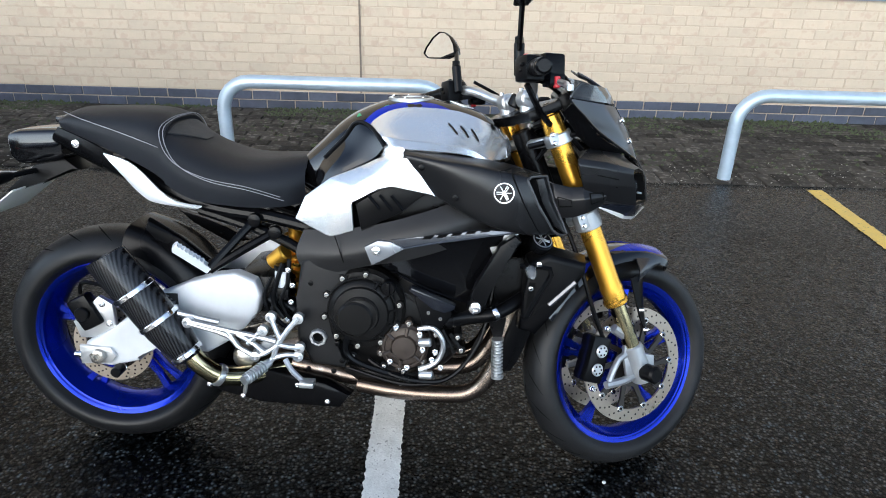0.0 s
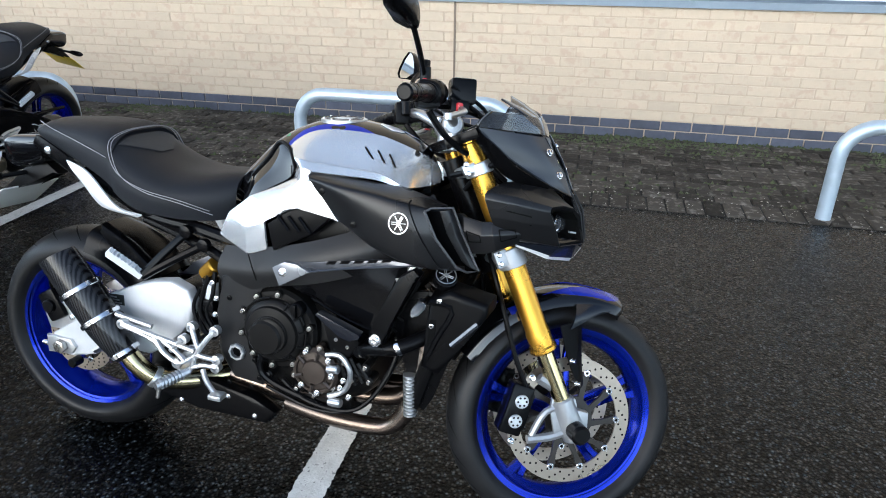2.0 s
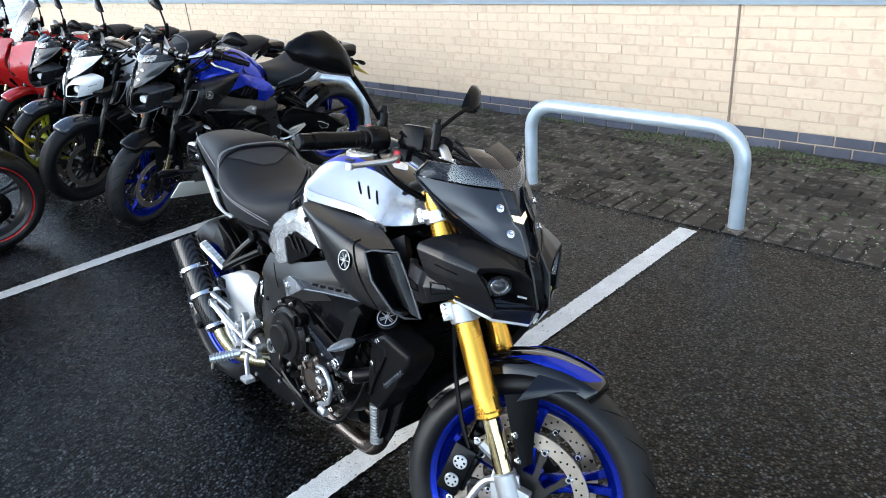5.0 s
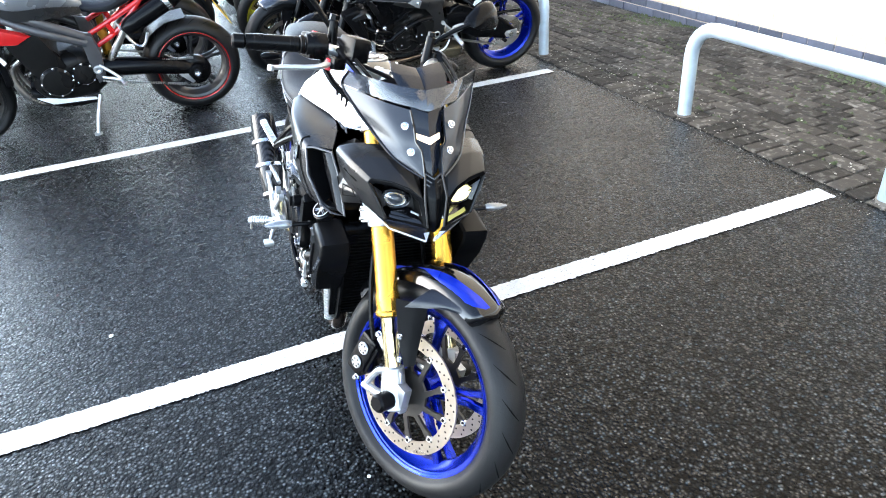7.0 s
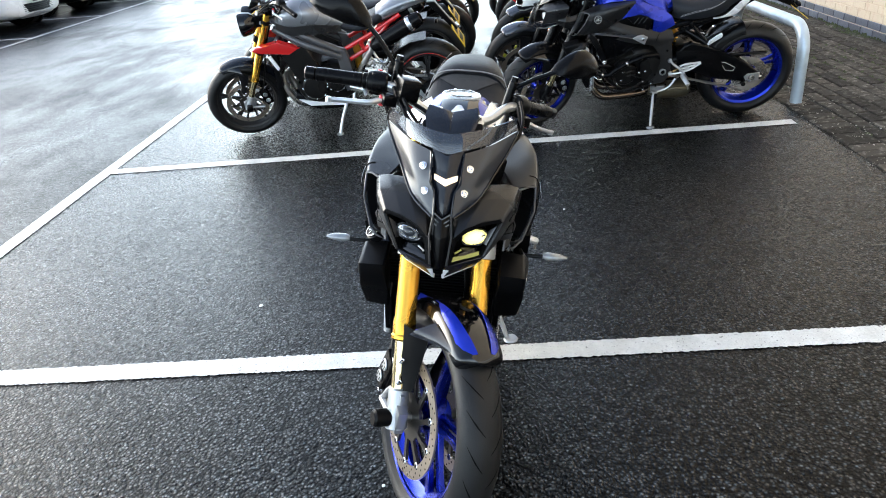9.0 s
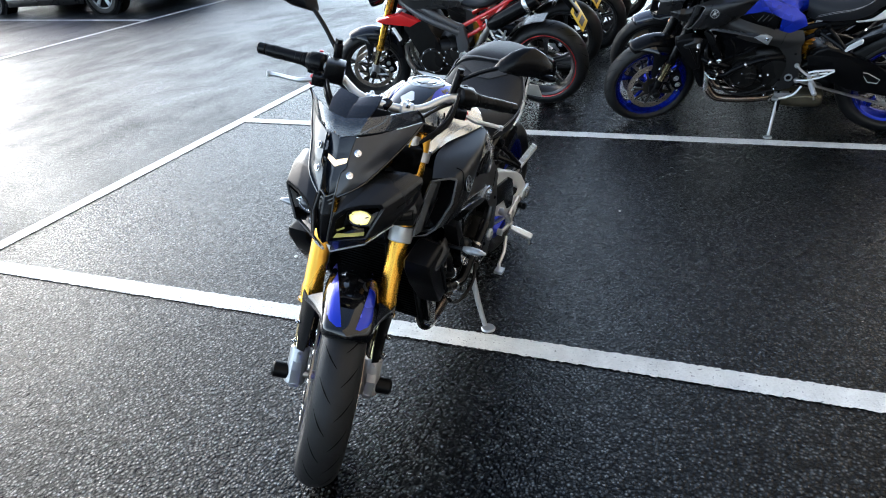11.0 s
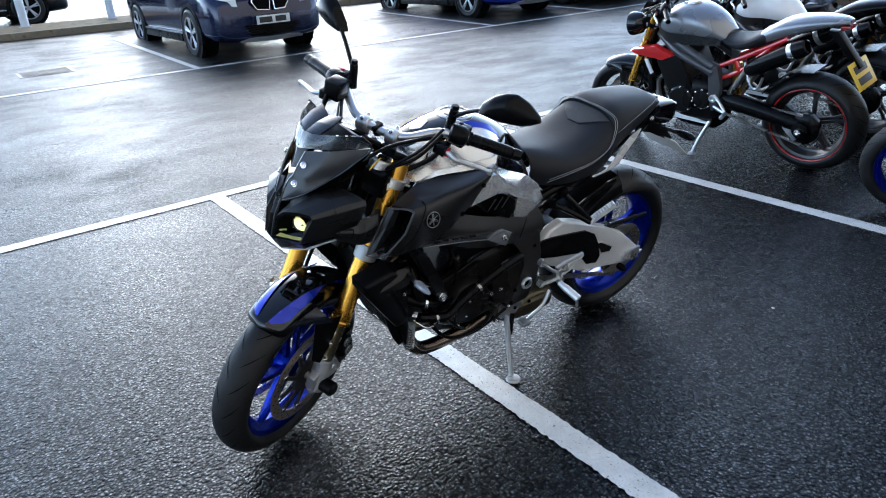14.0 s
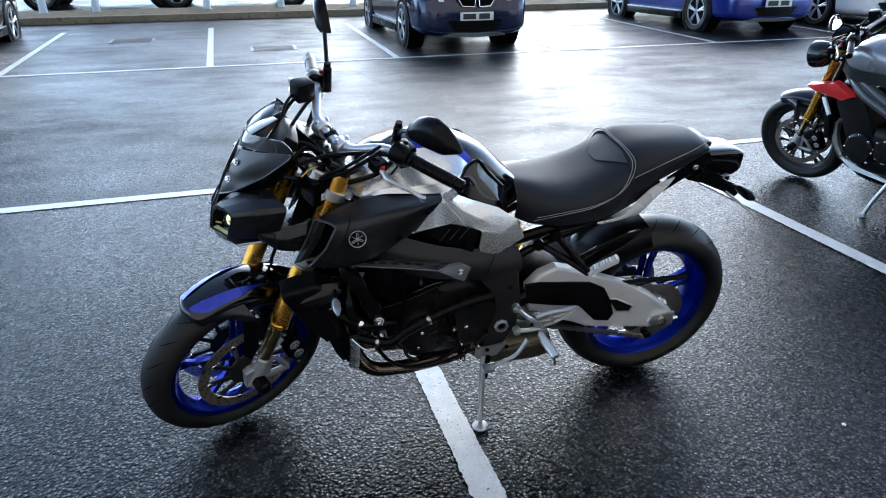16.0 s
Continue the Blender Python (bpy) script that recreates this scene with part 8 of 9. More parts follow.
    part("arm_cover", flipped(slab([(-0.189, 0.533), (-0.236, 0.537), (-0.342, 0.524), (-0.412, 0.514), (-0.466, 0.484), (-0.495, 0.435), (-0.517, 0.373), (-0.502, 0.346), (-0.448, 0.357), (-0.385, 0.431), (-0.280, 0.446), (-0.206, 0.462)], -0.146, -0.158, 0.004)), "black_satin", e, "black cover on the swingarm")
    part("chain_guard_rod", tube([(-0.48, 0.128, 0.474), (-0.60, 0.13, 0.476), (-0.78, 0.128, 0.470)], 0.010, 8), "black_satin", e)
    # shock
    S = part("shock_absorber", rod((-0.20, -0.02, 0.66), (-0.20, -0.02, 0.44), 0.022, n=18), "gold", e, "gold rear shock absorber")
    bm = tube([(-0.20 + 0.034 * math.cos(k * 0.7), -0.02 + 0.034 * math.sin(k * 0.7), 0.64 - 0.0024 * k) for k in range(72)], 0.005, 6)
    part("shock_spring", bm, "gold", S)
    part("shock_reservoir", rod((-0.24, -0.12, 0.585), (-0.20, -0.13, 0.62), 0.022, n=16, bevel=0.004), "gold", e)
    part("brake_fluid_bottle", lathe([(0.018, 0), (0.020, 0.004), (0.020, 0.038), (0.017, 0.042)], (-0.205, -0.15, 0.535), (0, 0, 1), 18), "lens_milk", e, "small milky brake fluid bottle")
    part("bottle_cap", rod((-0.205, -0.15, 0.577), (-0.205, -0.15, 0.592), 0.021, n=18, bevel=0.003), "black_plastic", e)
    part("rear_brake_hose", tube([(-0.21, -0.15, 0.53), (-0.23, -0.165, 0.47), (-0.19, -0.17, 0.43), (-0.16, -0.17, 0.49)], 0.006, 8, 14), "black_plastic", e)


def gap_hoses(e):
    """Hoses, clips and a connector in the gap between swingarm and pivot plate."""
    for k, pts in enumerate((((-0.20, -0.165, 0.60), (-0.215, -0.172, 0.55), (-0.225, -0.172, 0.50), (-0.20, -0.17, 0.455)), ((-0.185, -0.16, 0.61), (-0.188, -0.17, 0.55), (-0.205, -0.174, 0.50), (-0.175, -0.17, 0.44)), ((-0.23, -0.16, 0.56), (-0.25, -0.165, 0.51), (-0.235, -0.168, 0.46), (-0.205, -0.165, 0.43)))):
        part("gap_hose", tube(pts, 0.0065 - 0.0008 * k, 8, 18), "black_plastic", e)
    for x, z in ((-0.185, 0.585), (-0.175, 0.545), (-0.18, 0.50), (-0.19, 0.452)):
        bolt((x, -0.172, z), 0.0055, "chrome", e)
    part("connector", box(-0.215, -0.185, -0.176, -0.150, 0.505, 0.535, 0.004), "black_satin", e)


def footrests(e, P):
    def side(s):
        pts = [((-0.150, -0.222, 0.478), (-0.172, -0.228, 0.452), (-0.201, -0.234, 0.410), (-0.212, -0.236, 0.374)), ((-0.218, -0.222, 0.478), (-0.205, -0.228, 0.445), (-0.192, -0.232, 0.420)), ((-0.149, -0.222, 0.399), (-0.175, -0.230, 0.404), (-0.201, -0.234, 0.410)), ((-0.153, -0.222, 0.376), (-0.180, -0.230, 0.382), (-0.212, -0.236, 0.374)), ((-0.201, -0.234, 0.408), (-0.236, -0.234, 0.384), (-0.258, -0.234, 0.376)), ((-0.258, -0.234, 0.376), (-0.300, -0.232, 0.398), (-0.330, -0.230, 0.428), (-0.426, -0.226, 0.452)), ((-0.205, -0.234, 0.418), (-0.260, -0.234, 0.430), (-0.330, -0.230, 0.440), (-0.426, -0.226, 0.458)), ((-0.238, -0.234, 0.446), (-0.275, -0.234, 0.408)), ((-0.236, -0.234, 0.388), (-0.268, -0.234, 0.415), (-0.300, -0.232, 0.433)), ((-0.300, -0.232, 0.398), (-0.325, -0.231, 0.438)), ((-0.212, -0.236, 0.374), (-0.222, -0.238, 0.362))]
        bosses = ((-0.150, -0.222, 0.478), (-0.218, -0.222, 0.478), (-0.149, -0.222, 0.399), (-0.153, -0.222, 0.376), (-0.258, -0.234, 0.376), (-0.236, -0.234, 0.446), (-0.426, -0.226, 0.455))
        if s > 0:
            pts = [((-0.140, -0.222, 0.502), (-0.175, -0.228, 0.469), (-0.213, -0.232, 0.441), (-0.230, -0.236, 0.410)), ((-0.205, -0.230, 0.462), (-0.247, -0.228, 0.473), (-0.336, -0.222, 0.477)), ((-0.232, -0.230, 0.427), (-0.276, -0.228, 0.438), (-0.338, -0.222, 0.472)), ((-0.218, -0.230, 0.446), (-0.26, -0.228, 0.455), (-0.305, -0.225, 0.462)), ((-0.150, -0.222, 0.412), (-0.19, -0.230, 0.416), (-0.231, -0.234, 0.425)), ((-0.250, -0.229, 0.472), (-0.262, -0.229, 0.438))]
            bosses = ((-0.140, -0.222, 0.502), (-0.150, -0.222, 0.412), (-0.213, -0.232, 0.441), (-0.245, -0.229, 0.450), (-0.228, -0.236, 0.412))
        bm = bmesh.new()
        for p in pts:
            tube(p, 0.0072, 8, 8, bm=bm)
        H = part("footrest_hanger", sided(bm, s), "alloy", e, "cast alloy footrest hanger")
        for q in bosses:
            part("hanger_boss", sided(lathe([(0.0125, -0.012), (0.0135, 0.006), (0.007, 0.007), (0.007, 0.002), (0.00001, 0.002)], q, (0, -1, 0), 16), s), "alloy", H)
        p0, p1 = (Vector((-0.222, -0.238, 0.362)), Vector((-0.262, -0.318, 0.350))) if s < 0 else (Vector((-0.222, -0.238, 0.402)), Vector((-0.248, -0.318, 0.368)))
        prof = [(0.011, 0)]
        for k in range(7 if s < 0 else 0):
            prof += [(0.011, 0.02 + 0.009 * k), (0.0155, 0.021 + 0.009 * k), (0.0155, 0.025 + 0.009 * k), (0.011, 0.026 + 0.009 * k)]
        peg = lathe(prof + [(0.0125, 0.018), (0.0145, 0.03), (0.0145, 0.086), (0.011, 0.09)] if s > 0 else prof + [(0.012, 0.09)], p0, p1 - p0, 10)
        part("rider_peg", sided(peg, s), "alloy", H, "alloy foot peg")
        part("peg_feeler", sided(rod(p0.lerp(p1, 0.9) - Vector((0, 0, 0.008)), p0.lerp(p1, 0.92) - Vector((0.004, 0, 0.036)), 0.005, n=8, bevel=0.001), s), "steel", H)
        part("heel_plate", sided(slab([(-0.25, 0.37), (-0.215, 0.40), (-0.21, 0.43), (-0.23, 0.425), (-0.262, 0.385)], -0.216, -0.224, 0.003), s), "alloy_dark", H)
        ped = [(-0.182, -0.236, 0.372), (-0.165, -0.248, 0.350), (-0.135, -0.262, 0.330), (-0.120, -0.272, 0.326)] if s < 0 else [(-0.182, -0.236, 0.384), (-0.145, -0.245, 0.335), (-0.09, -0.248, 0.312), (-0.05, -0.265, 0.312)]
        part("brake_pedal" if s < 0 else "gear_pedal", sided(tube(ped, 0.007, 8, 16), s), "alloy", H)
        tip = Vector(ped[-1])
        part("pedal_pad", sided(box(tip.x - 0.018, tip.x + 0.018, tip.y - 0.014, tip.y + 0.018, tip.z - 0.006, tip.z + 0.008, 0.004), s), "alloy", H)
    both(side)
    # side stand, swung out
    S = part("side_stand", tube([(-0.075, 0.15, 0.265), (-0.062, 0.187, 0.16), (-0.05, 0.235, 0.052)], 0.0125, 10, 10, taper=0.009), "alloy_dark", e, "alloy side stand carrying the leaning machine")
    part("stand_foot", moved(lathe([(0.026, -0.005), (0.028, 0.0), (0.024, 0.006), (0.00001, 0.007)], (0, 0, 0), (0, 0, 1), 18), Matrix.Translation((-0.047, 0.25, 0.046)) @ Matrix.Rotation(radians(P.get("lean", 10)), 4, "X")), "alloy_dark", S)
    part("stand_bracket", slab([(-0.15, 0.30), (-0.05, 0.30), (-0.05, 0.25), (-0.12, 0.255)], 0.125, 0.15, 0.006), "alloy_dark", e)
    part("stand_spring", tube([(-0.085, 0.165, 0.27), (-0.075, 0.175, 0.19)], 0.009, 8), "black_satin", S)


def motorcycle(m, P, steer, label, category="motorcycle"):
    e = thing("motorcycle", m, label, category, "parked motorcycles")
    T = steering(steer)
    rear_end(e, P)
    gap_hoses(e)
    front_end(e, P, T)
    frame_and_engine(e, P)
    exhaust(e, P)
    radiator(e, P)
    footrests(e, P)
    tank_and_body(e, P)
    seat_and_tail(e, P)
    front_cowl(e, P)
    return e


HERO = {"rim": "blue_rim", "fork": "gold", "guard": "black_gloss", "guard_flash": "blue_paint", "stay": "slate", "tank": "black_gloss", "wing": "silver_paint", "lit": True, "swing": "alloy_cast", "sticker": True, "plate": "plate_white", "lean": 8.7}
motorcycle(pose(-0.045, -0.198, 0.0, -8.7, 0, -2.7), HERO, 28, "silver, black and blue naked motorcycle leaning on its side stand")

# ---- the other motorcycles ----


def roadster(m, P, steer, label):
    """A bare roadster: twin round lamps, tube frame, red rear frame, high silencers, one-sided rear arm."""
    e = thing("motorcycle", m, label, "motorcycle", "parked motorcycles")
    T = steering(steer)
    front_end(e, P, T)
    wheel(e, AXLE_R, 0.320, 0.185, P, P["rim"], "rear")
    # rear arm on the left with its large hub carrier
    part("swingarm", tube([(-0.10, 0.10, 0.43), (-0.30, 0.13, 0.42), (-0.50, 0.135, 0.385), (-0.68, 0.12, 0.335)], 0.062, 16, 18, taper=0.05), "black_satin", e, "black single-sided swingarm")
    H = part("hub_carrier", lathe([(0.09, -0.03), (0.1, 0.0), (0.1, 0.03), (0.08, 0.045), (0.055, 0.05), (0.05, 0.075), (0.03, 0.08), (0.00001, 0.08)], (-0.70, 0.10, 0.318), (0, 1, 0), 36), "black_satin", e)
    part("hub_nut", lathe([(0.024, 0), (0.022, 0.03), (0.012, 0.032), (0.00001, 0.02)], (-0.70, 0.178, 0.318), (0, 1, 0), 6), "chrome", H)
    part("sprocket_guard", slab([(-0.63, 0.36), (-0.57, 0.34), (-0.60, 0.30), (-0.66, 0.24), (-0.68, 0.25), (-0.645, 0.30)], 0.155, 0.162, 0.002), "alloy", e)
    for p, q in ((Vector((-0.12, 0.145, 0.47)), Vector((-0.70, 0.145, 0.41))), (Vector((-0.12, 0.145, 0.36)), Vector((-0.70, 0.145, 0.215)))):
        bm = bmesh.new()
        for k in range(40):
            c = p.lerp(q, (k + 0.5) / 40)
            join(bm, moved(box(-0.006, 0.006, -0.007, 0.007, -0.006, 0.006, 0), Matrix.Translation(c)))
        part("chain_run", bm, "steel", e, smooth=False)
    part("hugger", patch([[(-0.70 + 0.345 * math.cos(radians(g)), y, 0.318 + 0.345 * math.sin(radians(g))) for y in (-0.09, 0, 0.09)] for g in (30, 50, 70, 92)], 8, 14, 0.004, (0.4, 0, 1)), "black_satin", e)
    # frame tubes
    for s in (-1, 1):
        for a, b, c, r in (((0.36, 0.07, 0.90), (0.15, 0.17, 0.80), (-0.10, 0.165, 0.66), 0.023), ((0.36, 0.07, 0.83), (0.14, 0.175, 0.735), (-0.10, 0.165, 0.62), 0.023)):
            part("frame_tube", tube([(x, s * y, z) for x, y, z in (a, b, c)], r + 0.004, 12, 14), "tube_grey", e, "grey tubular frame rail")
        part("pivot_plate", sided(slab([(-0.05, 0.70), (-0.14, 0.67), (-0.165, 0.55), (-0.15, 0.38), (-0.10, 0.35), (-0.08, 0.42), (-0.09, 0.55)], -0.13, -0.18, 0.012, 0.03), s), "tube_grey", e)
        part("pivot_nut", sided(lathe([(0.026, 0), (0.026, 0.012), (0.015, 0.014), (0.00001, 0.006)], (-0.115, -0.18, 0.45), (0, -1, 0), 18), s), "alloy", e)
        for p in (((-0.13, 0.13, 0.66), (-0.35, 0.12, 0.76), (-0.55, 0.10, 0.86)), ((-0.15, 0.13, 0.58), (-0.30, 0.125, 0.66), (-0.46, 0.11, 0.81)), ((-0.24, 0.13, 0.71), (-0.27, 0.128, 0.64))):
            part("rear_frame_tube", tube([(x, s * y, z) for x, y, z in p], 0.016, 10, 10), P.get("subframe", "red_paint"), e, "red rear frame tube")
        a, b = Vector((-0.33, s * 0.155, 0.66)), Vector((-0.70, s * 0.165, 0.85))
        C = part("silencer", lathe([(0.03, 0), (0.05, 0.03), (0.056, 0.08), (0.056, 0.36), (0.045, 0.41), (0.032, 0.415), (0.032, 0.38), (0.00001, 0.38)], a, b - a, 28), "black_satin", e, "dark high silencer")
        part("silencer_band", lathe([(0.057, 0.31), (0.0585, 0.315), (0.0585, 0.335), (0.057, 0.34)], a, b - a, 28), "alloy", C)
        part("silencer_pipe", tube([(-0.16, s * 0.1, 0.40), (-0.22, s * 0.13, 0.50), (-0.33, s * 0.155, 0.66)], 0.022, 12, 12), "steel", e)
        fin = slab([(0.17, 0.712), (0.22, 0.735), (0.33, 0.785), (0.36, 0.762), (0.52, 0.742), (0.55, 0.722), (0.48, 0.698), (0.25, 0.672)], -0.155, -0.20, 0.01, 0.12)
        part("radiator_fin_cover", sided(fin, s), "red_paint", e, "bright red radiator cover")
        part("fin_badge", sided(slab([(0.40, 0.67), (0.425, 0.665), (0.375, 0.56), (0.355, 0.575)], -0.165, -0.18, 0.003), s), "white_paint", e)
        lamp = Vector((0.575, s * 0.088, 0.885))
        L = part("headlamp", lathe([(0.03, -0.11), (0.07, -0.07), (0.082, -0.01), (0.08, 0.01), (0.074, 0.012), (0.07, 0.0), (0.00001, -0.01)], lamp, (1, s * 0.12, -0.08), 32), "black_gloss", e, "round black headlamp")
        part("lamp_glass", lathe([(0.07, 0.004), (0.055, 0.018), (0.03, 0.026), (0.00001, 0.028)], lamp, (1, s * 0.12, -0.08), 28), "lens_milk", L)
        part("footrest_hanger", sided(join(tube([(-0.13, -0.19, 0.48), (-0.20, -0.215, 0.42), (-0.235, -0.23, 0.38)], 0.01, 8, 8), tube([(-0.13, -0.19, 0.40), (-0.235, -0.23, 0.38)], 0.01, 8)), s), "alloy", e)
        part("rider_peg", sided(rod((-0.235, -0.23, 0.38), (-0.25, -0.31, 0.38), 0.013, n=10, bevel=0.003), s), "alloy", e)
        part("pillion_hanger", sided(tube([(-0.30, -0.13, 0.70), (-0.36, -0.17, 0.58), (-0.42, -0.19, 0.56), (-0.46, -0.2, 0.64)], 0.009, 8, 12), s), "alloy", e)
        part("rear_indicator", moved(hull([(-0.04, -0.01, 0.01, 0.01, 2), (0, -0.014, 0.014, 0.014, 2), (0.03, -0.008, 0.008, 0.008, 2)], 12, 8), Matrix.Translation((-0.80, s * 0.13, 0.80)) @ Matrix.Rotation(radians(90), 4, "Z")), "black_plastic", e)
    # engine
    part("crankcase", hull([(-0.14, 0.30, 0.50, 0.12, 4), (-0.05, 0.26, 0.56, 0.16, 4), (0.10, 0.25, 0.56, 0.17, 4), (0.22, 0.28, 0.50, 0.15, 4), (0.27, 0.33, 0.44, 0.11, 3)], 28, 18), "engine", e)
    part("cylinder_block", moved(box(-0.095, 0.095, -0.17, 0.17, -0.14, 0.14, 0.015), Matrix.Translation((0.19, 0, 0.58)) @ Matrix.Rotation(radians(25), 4, "Y")), "engine", e)
    for c, r in (((0.13, 0.15, 0.41), 0.095), ((-0.03, 0.14, 0.43), 0.07), ((0.08, -0.17, 0.43), 0.11)):
        s = 1 if c[1] > 0 else -1
        K = part("engine_cover", lathe([(r, 0), (r, 0.03), (r * 0.85, 0.045), (r * 0.5, 0.05), (0.00001, 0.052)], c, (0, s, 0), 36), "engine", e)
        for k in range(8):
            a = k * 0.785
            bolt((c[0] + math.cos(a) * r * 0.94, c[1] + s * 0.033, c[2] + math.sin(a) * r * 0.94), 0.006, "chrome", K, (0, s, 0))
    for y in (-0.1, 0.0, 0.1):
        part("header_pipe", tube([(0.28, y, 0.56), (0.36, y, 0.50), (0.35, y, 0.36), (0.26, y * 0.8, 0.25), (0.05, y * 0.5, 0.23)], 0.021, 12, 24), "steel", e)
    part("belly_pan", hull([(0.30, 0.26, 0.36, 0.09, 3), (0.15, 0.2, 0.31, 0.14, 3), (-0.08, 0.19, 0.30, 0.13, 3)], 20, 10), "black_satin", e)
    for s in (-1, 1):
        part("belly_stripe", sided(slab([(0.28, 0.31), (-0.05, 0.255), (-0.06, 0.24), (0.2, 0.255)], -0.13, -0.146, 0.002), s), "white_paint", e)
    part("radiator_core", box(0.37, 0.41, -0.16, 0.16, 0.42, 0.72, 0.01), "black_plastic", e)
    part("shock_absorber", rod((-0.20, 0.03, 0.66), (-0.20, 0.03, 0.44), 0.03, n=16), "gold", e)
    # tank, seat, tail
    part("fuel_tank", hull([(-0.14, 0.78, 0.86, 0.09, 2.4), (-0.06, 0.77, 0.95, 0.13, 2.5), (0.05, 0.78, 1.01, 0.165, 2.6), (0.17, 0.80, 1.03, 0.185, 2.6), (0.28, 0.82, 1.0, 0.165, 2.4), (0.34, 0.85, 0.93, 0.10, 2.2)], 32, 22), P["tank"], e, P.get("tank_label", "graphite grey fuel tank"))
    for s in (-1, 1):
        part("tank_lower_panel", sided(patch([[(-0.12, -0.125, 0.83), (0.05, -0.178, 0.865), (0.22, -0.188, 0.87), (0.32, -0.14, 0.89)], [(-0.13, -0.13, 0.79), (0.05, -0.185, 0.80), (0.22, -0.19, 0.81), (0.33, -0.135, 0.85)]], 16, 6, 0.006), s), "grey_plastic", e)
    part("filler_cap", lathe([(0.045, 0), (0.042, 0.012), (0.00001, 0.014)], (0.14, 0, 1.027), (0, 0, 1), 28), "alloy", e)
    part("rider_seat", hull([(-0.10, 0.78, 0.845, 0.09, 2.6), (-0.20, 0.765, 0.835, 0.135, 2.6), (-0.30, 0.77, 0.85, 0.15, 2.6), (-0.40, 0.80, 0.90, 0.13, 2.6), (-0.45, 0.83, 0.92, 0.11, 2.4)], 24, 14), "seat", e, "black rider seat")
    part("tail_unit", hull([(-0.38, 0.79, 0.90, 0.12, 2.6), (-0.50, 0.84, 0.96, 0.125, 2.6), (-0.65, 0.89, 0.985, 0.11, 2.6), (-0.80, 0.93, 0.98, 0.07, 2.4), (-0.86, 0.94, 0.965, 0.04, 2.2)], 24, 16), P.get("tail_paint", P["tank"]), e, "pointed painted tail unit")
    part("tail_light", hull([(-0.82, 0.90, 0.94, 0.05, 3), (-0.87, 0.915, 0.94, 0.04, 3)], 14, 4), "lens_red", e)
    part("plate_bracket", slab([(-0.74, 0.90), (-0.80, 0.90), (-0.95, 0.70), (-0.93, 0.68)], -0.03, 0.03, 0.006), "black_plastic", e)
    N = part("number_plate", moved(box(-0.002, 0.002, -0.115, 0.115, -0.085, 0.085, 0.001), Matrix.Translation((-0.95, 0, 0.66)) @ Matrix.Rotation(radians(30), 4, "Y")), "plate_yellow", e, "yellow number plate with plain bars")
    for z in (0.035, -0.035):
        part("plate_bar", moved(box(-0.0035, -0.0022, -0.075, 0.075, z - 0.022, z + 0.022, 0.0005), Matrix.Translation((-0.95, 0, 0.66)) @ Matrix.Rotation(radians(30), 4, "Y")), "plate_ink", N)
    part("dashboard", moved(box(-0.02, 0.03, -0.06, 0.06, -0.035, 0.035, 0.012), Matrix.Translation((0.47, 0, 1.0)) @ Matrix.Rotation(radians(-35), 4, "Y")), "black_satin", e)
    S = part("side_stand", tube([(-0.08, 0.15, 0.27), (-0.03, 0.2, 0.15), (0.0, 0.235, 0.052)], 0.0125, 10, 10), "alloy", e, "bright side stand")
    part("stand_foot", lathe([(0.026, -0.005), (0.026, 0.006), (0.00001, 0.007)], (0.002, 0.24, 0.045), (0, 0.17, 1), 14), "alloy", S)
    return e


def top_box(e):
    part("top_box", hull([(-0.62, 0.98, 1.24, 0.17, 4), (-0.75, 0.97, 1.29, 0.2, 4), (-0.90, 0.97, 1.28, 0.2, 4), (-0.99, 1.0, 1.22, 0.16, 4)], 24, 14), "black_plastic", e, "black luggage top box")
    part("box_rack", box(-0.92, -0.60, -0.08, 0.08, 0.945, 0.985, 0.01), "black_satin", e)


BLUE = {"rim": "blue_rim", "reflector": True, "fork": "black_satin", "guard": "black_satin", "tank": "blue_paint", "tank_label": "royal blue fuel tank", "wing": "blue_paint", "wing_label": "royal blue tank side cover", "lip": "black_satin", "stripe": "black_satin", "knee": "blue_paint", "swing": "black_satin", "clamp": "black_satin", "can": "black_satin", "can_label": "short black silencer", "stay_side": "alloy_dark", "foot": "black_satin", "chin": "alloy"}
motorcycle(pose(-2.755, 1.09, 0.0, -9.8, 0, -90.5), BLUE, 24, "royal blue and black naked motorcycle with blue wheels on its stand")
DETAIL[0] = False
WHITE = dict(BLUE, rim="black_rim", tank="white_paint", tank_label="white fuel tank", wing="white_paint", wing_label="white tank side cover", knee="black_gloss", brow="white_paint", screen_panel="white_paint", guard="grey_paint", stripe="grey_paint")
motorcycle(pose(-3.58, 1.02, 0.0, -9.8, 0, -92), WHITE, 14, "black motorcycle with a white headlamp cowl beside the blue one")
YELLOW = dict(BLUE, rim="yellow_rim", tank="grey_paint", tank_label="matt grey fuel tank", wing="grey_paint", wing_label="grey tank side cover", knee="black_gloss", guard="grey_paint", tail="grey_paint")
motorcycle(pose(-4.55, 1.1, 0.0, -9.8, 0, -93), YELLOW, 20, "grey naked motorcycle with yellow-green wheels")
RED = dict(BLUE, rim="black_rim", tank="red_paint", tank_label="red fuel tank", wing="red_paint", wing_label="red side fairing", knee="red_paint", scoop="red_paint", brow="red_paint", guard="red_paint", stripe="red_paint", tail="red_paint", screen_panel="red_paint", stay="red_paint", fairing=True)
motorcycle(pose(-5.45, 1.2, 0.0, -9.8, 0, -92), RED, 16, "red faired motorcycle in the parked row")
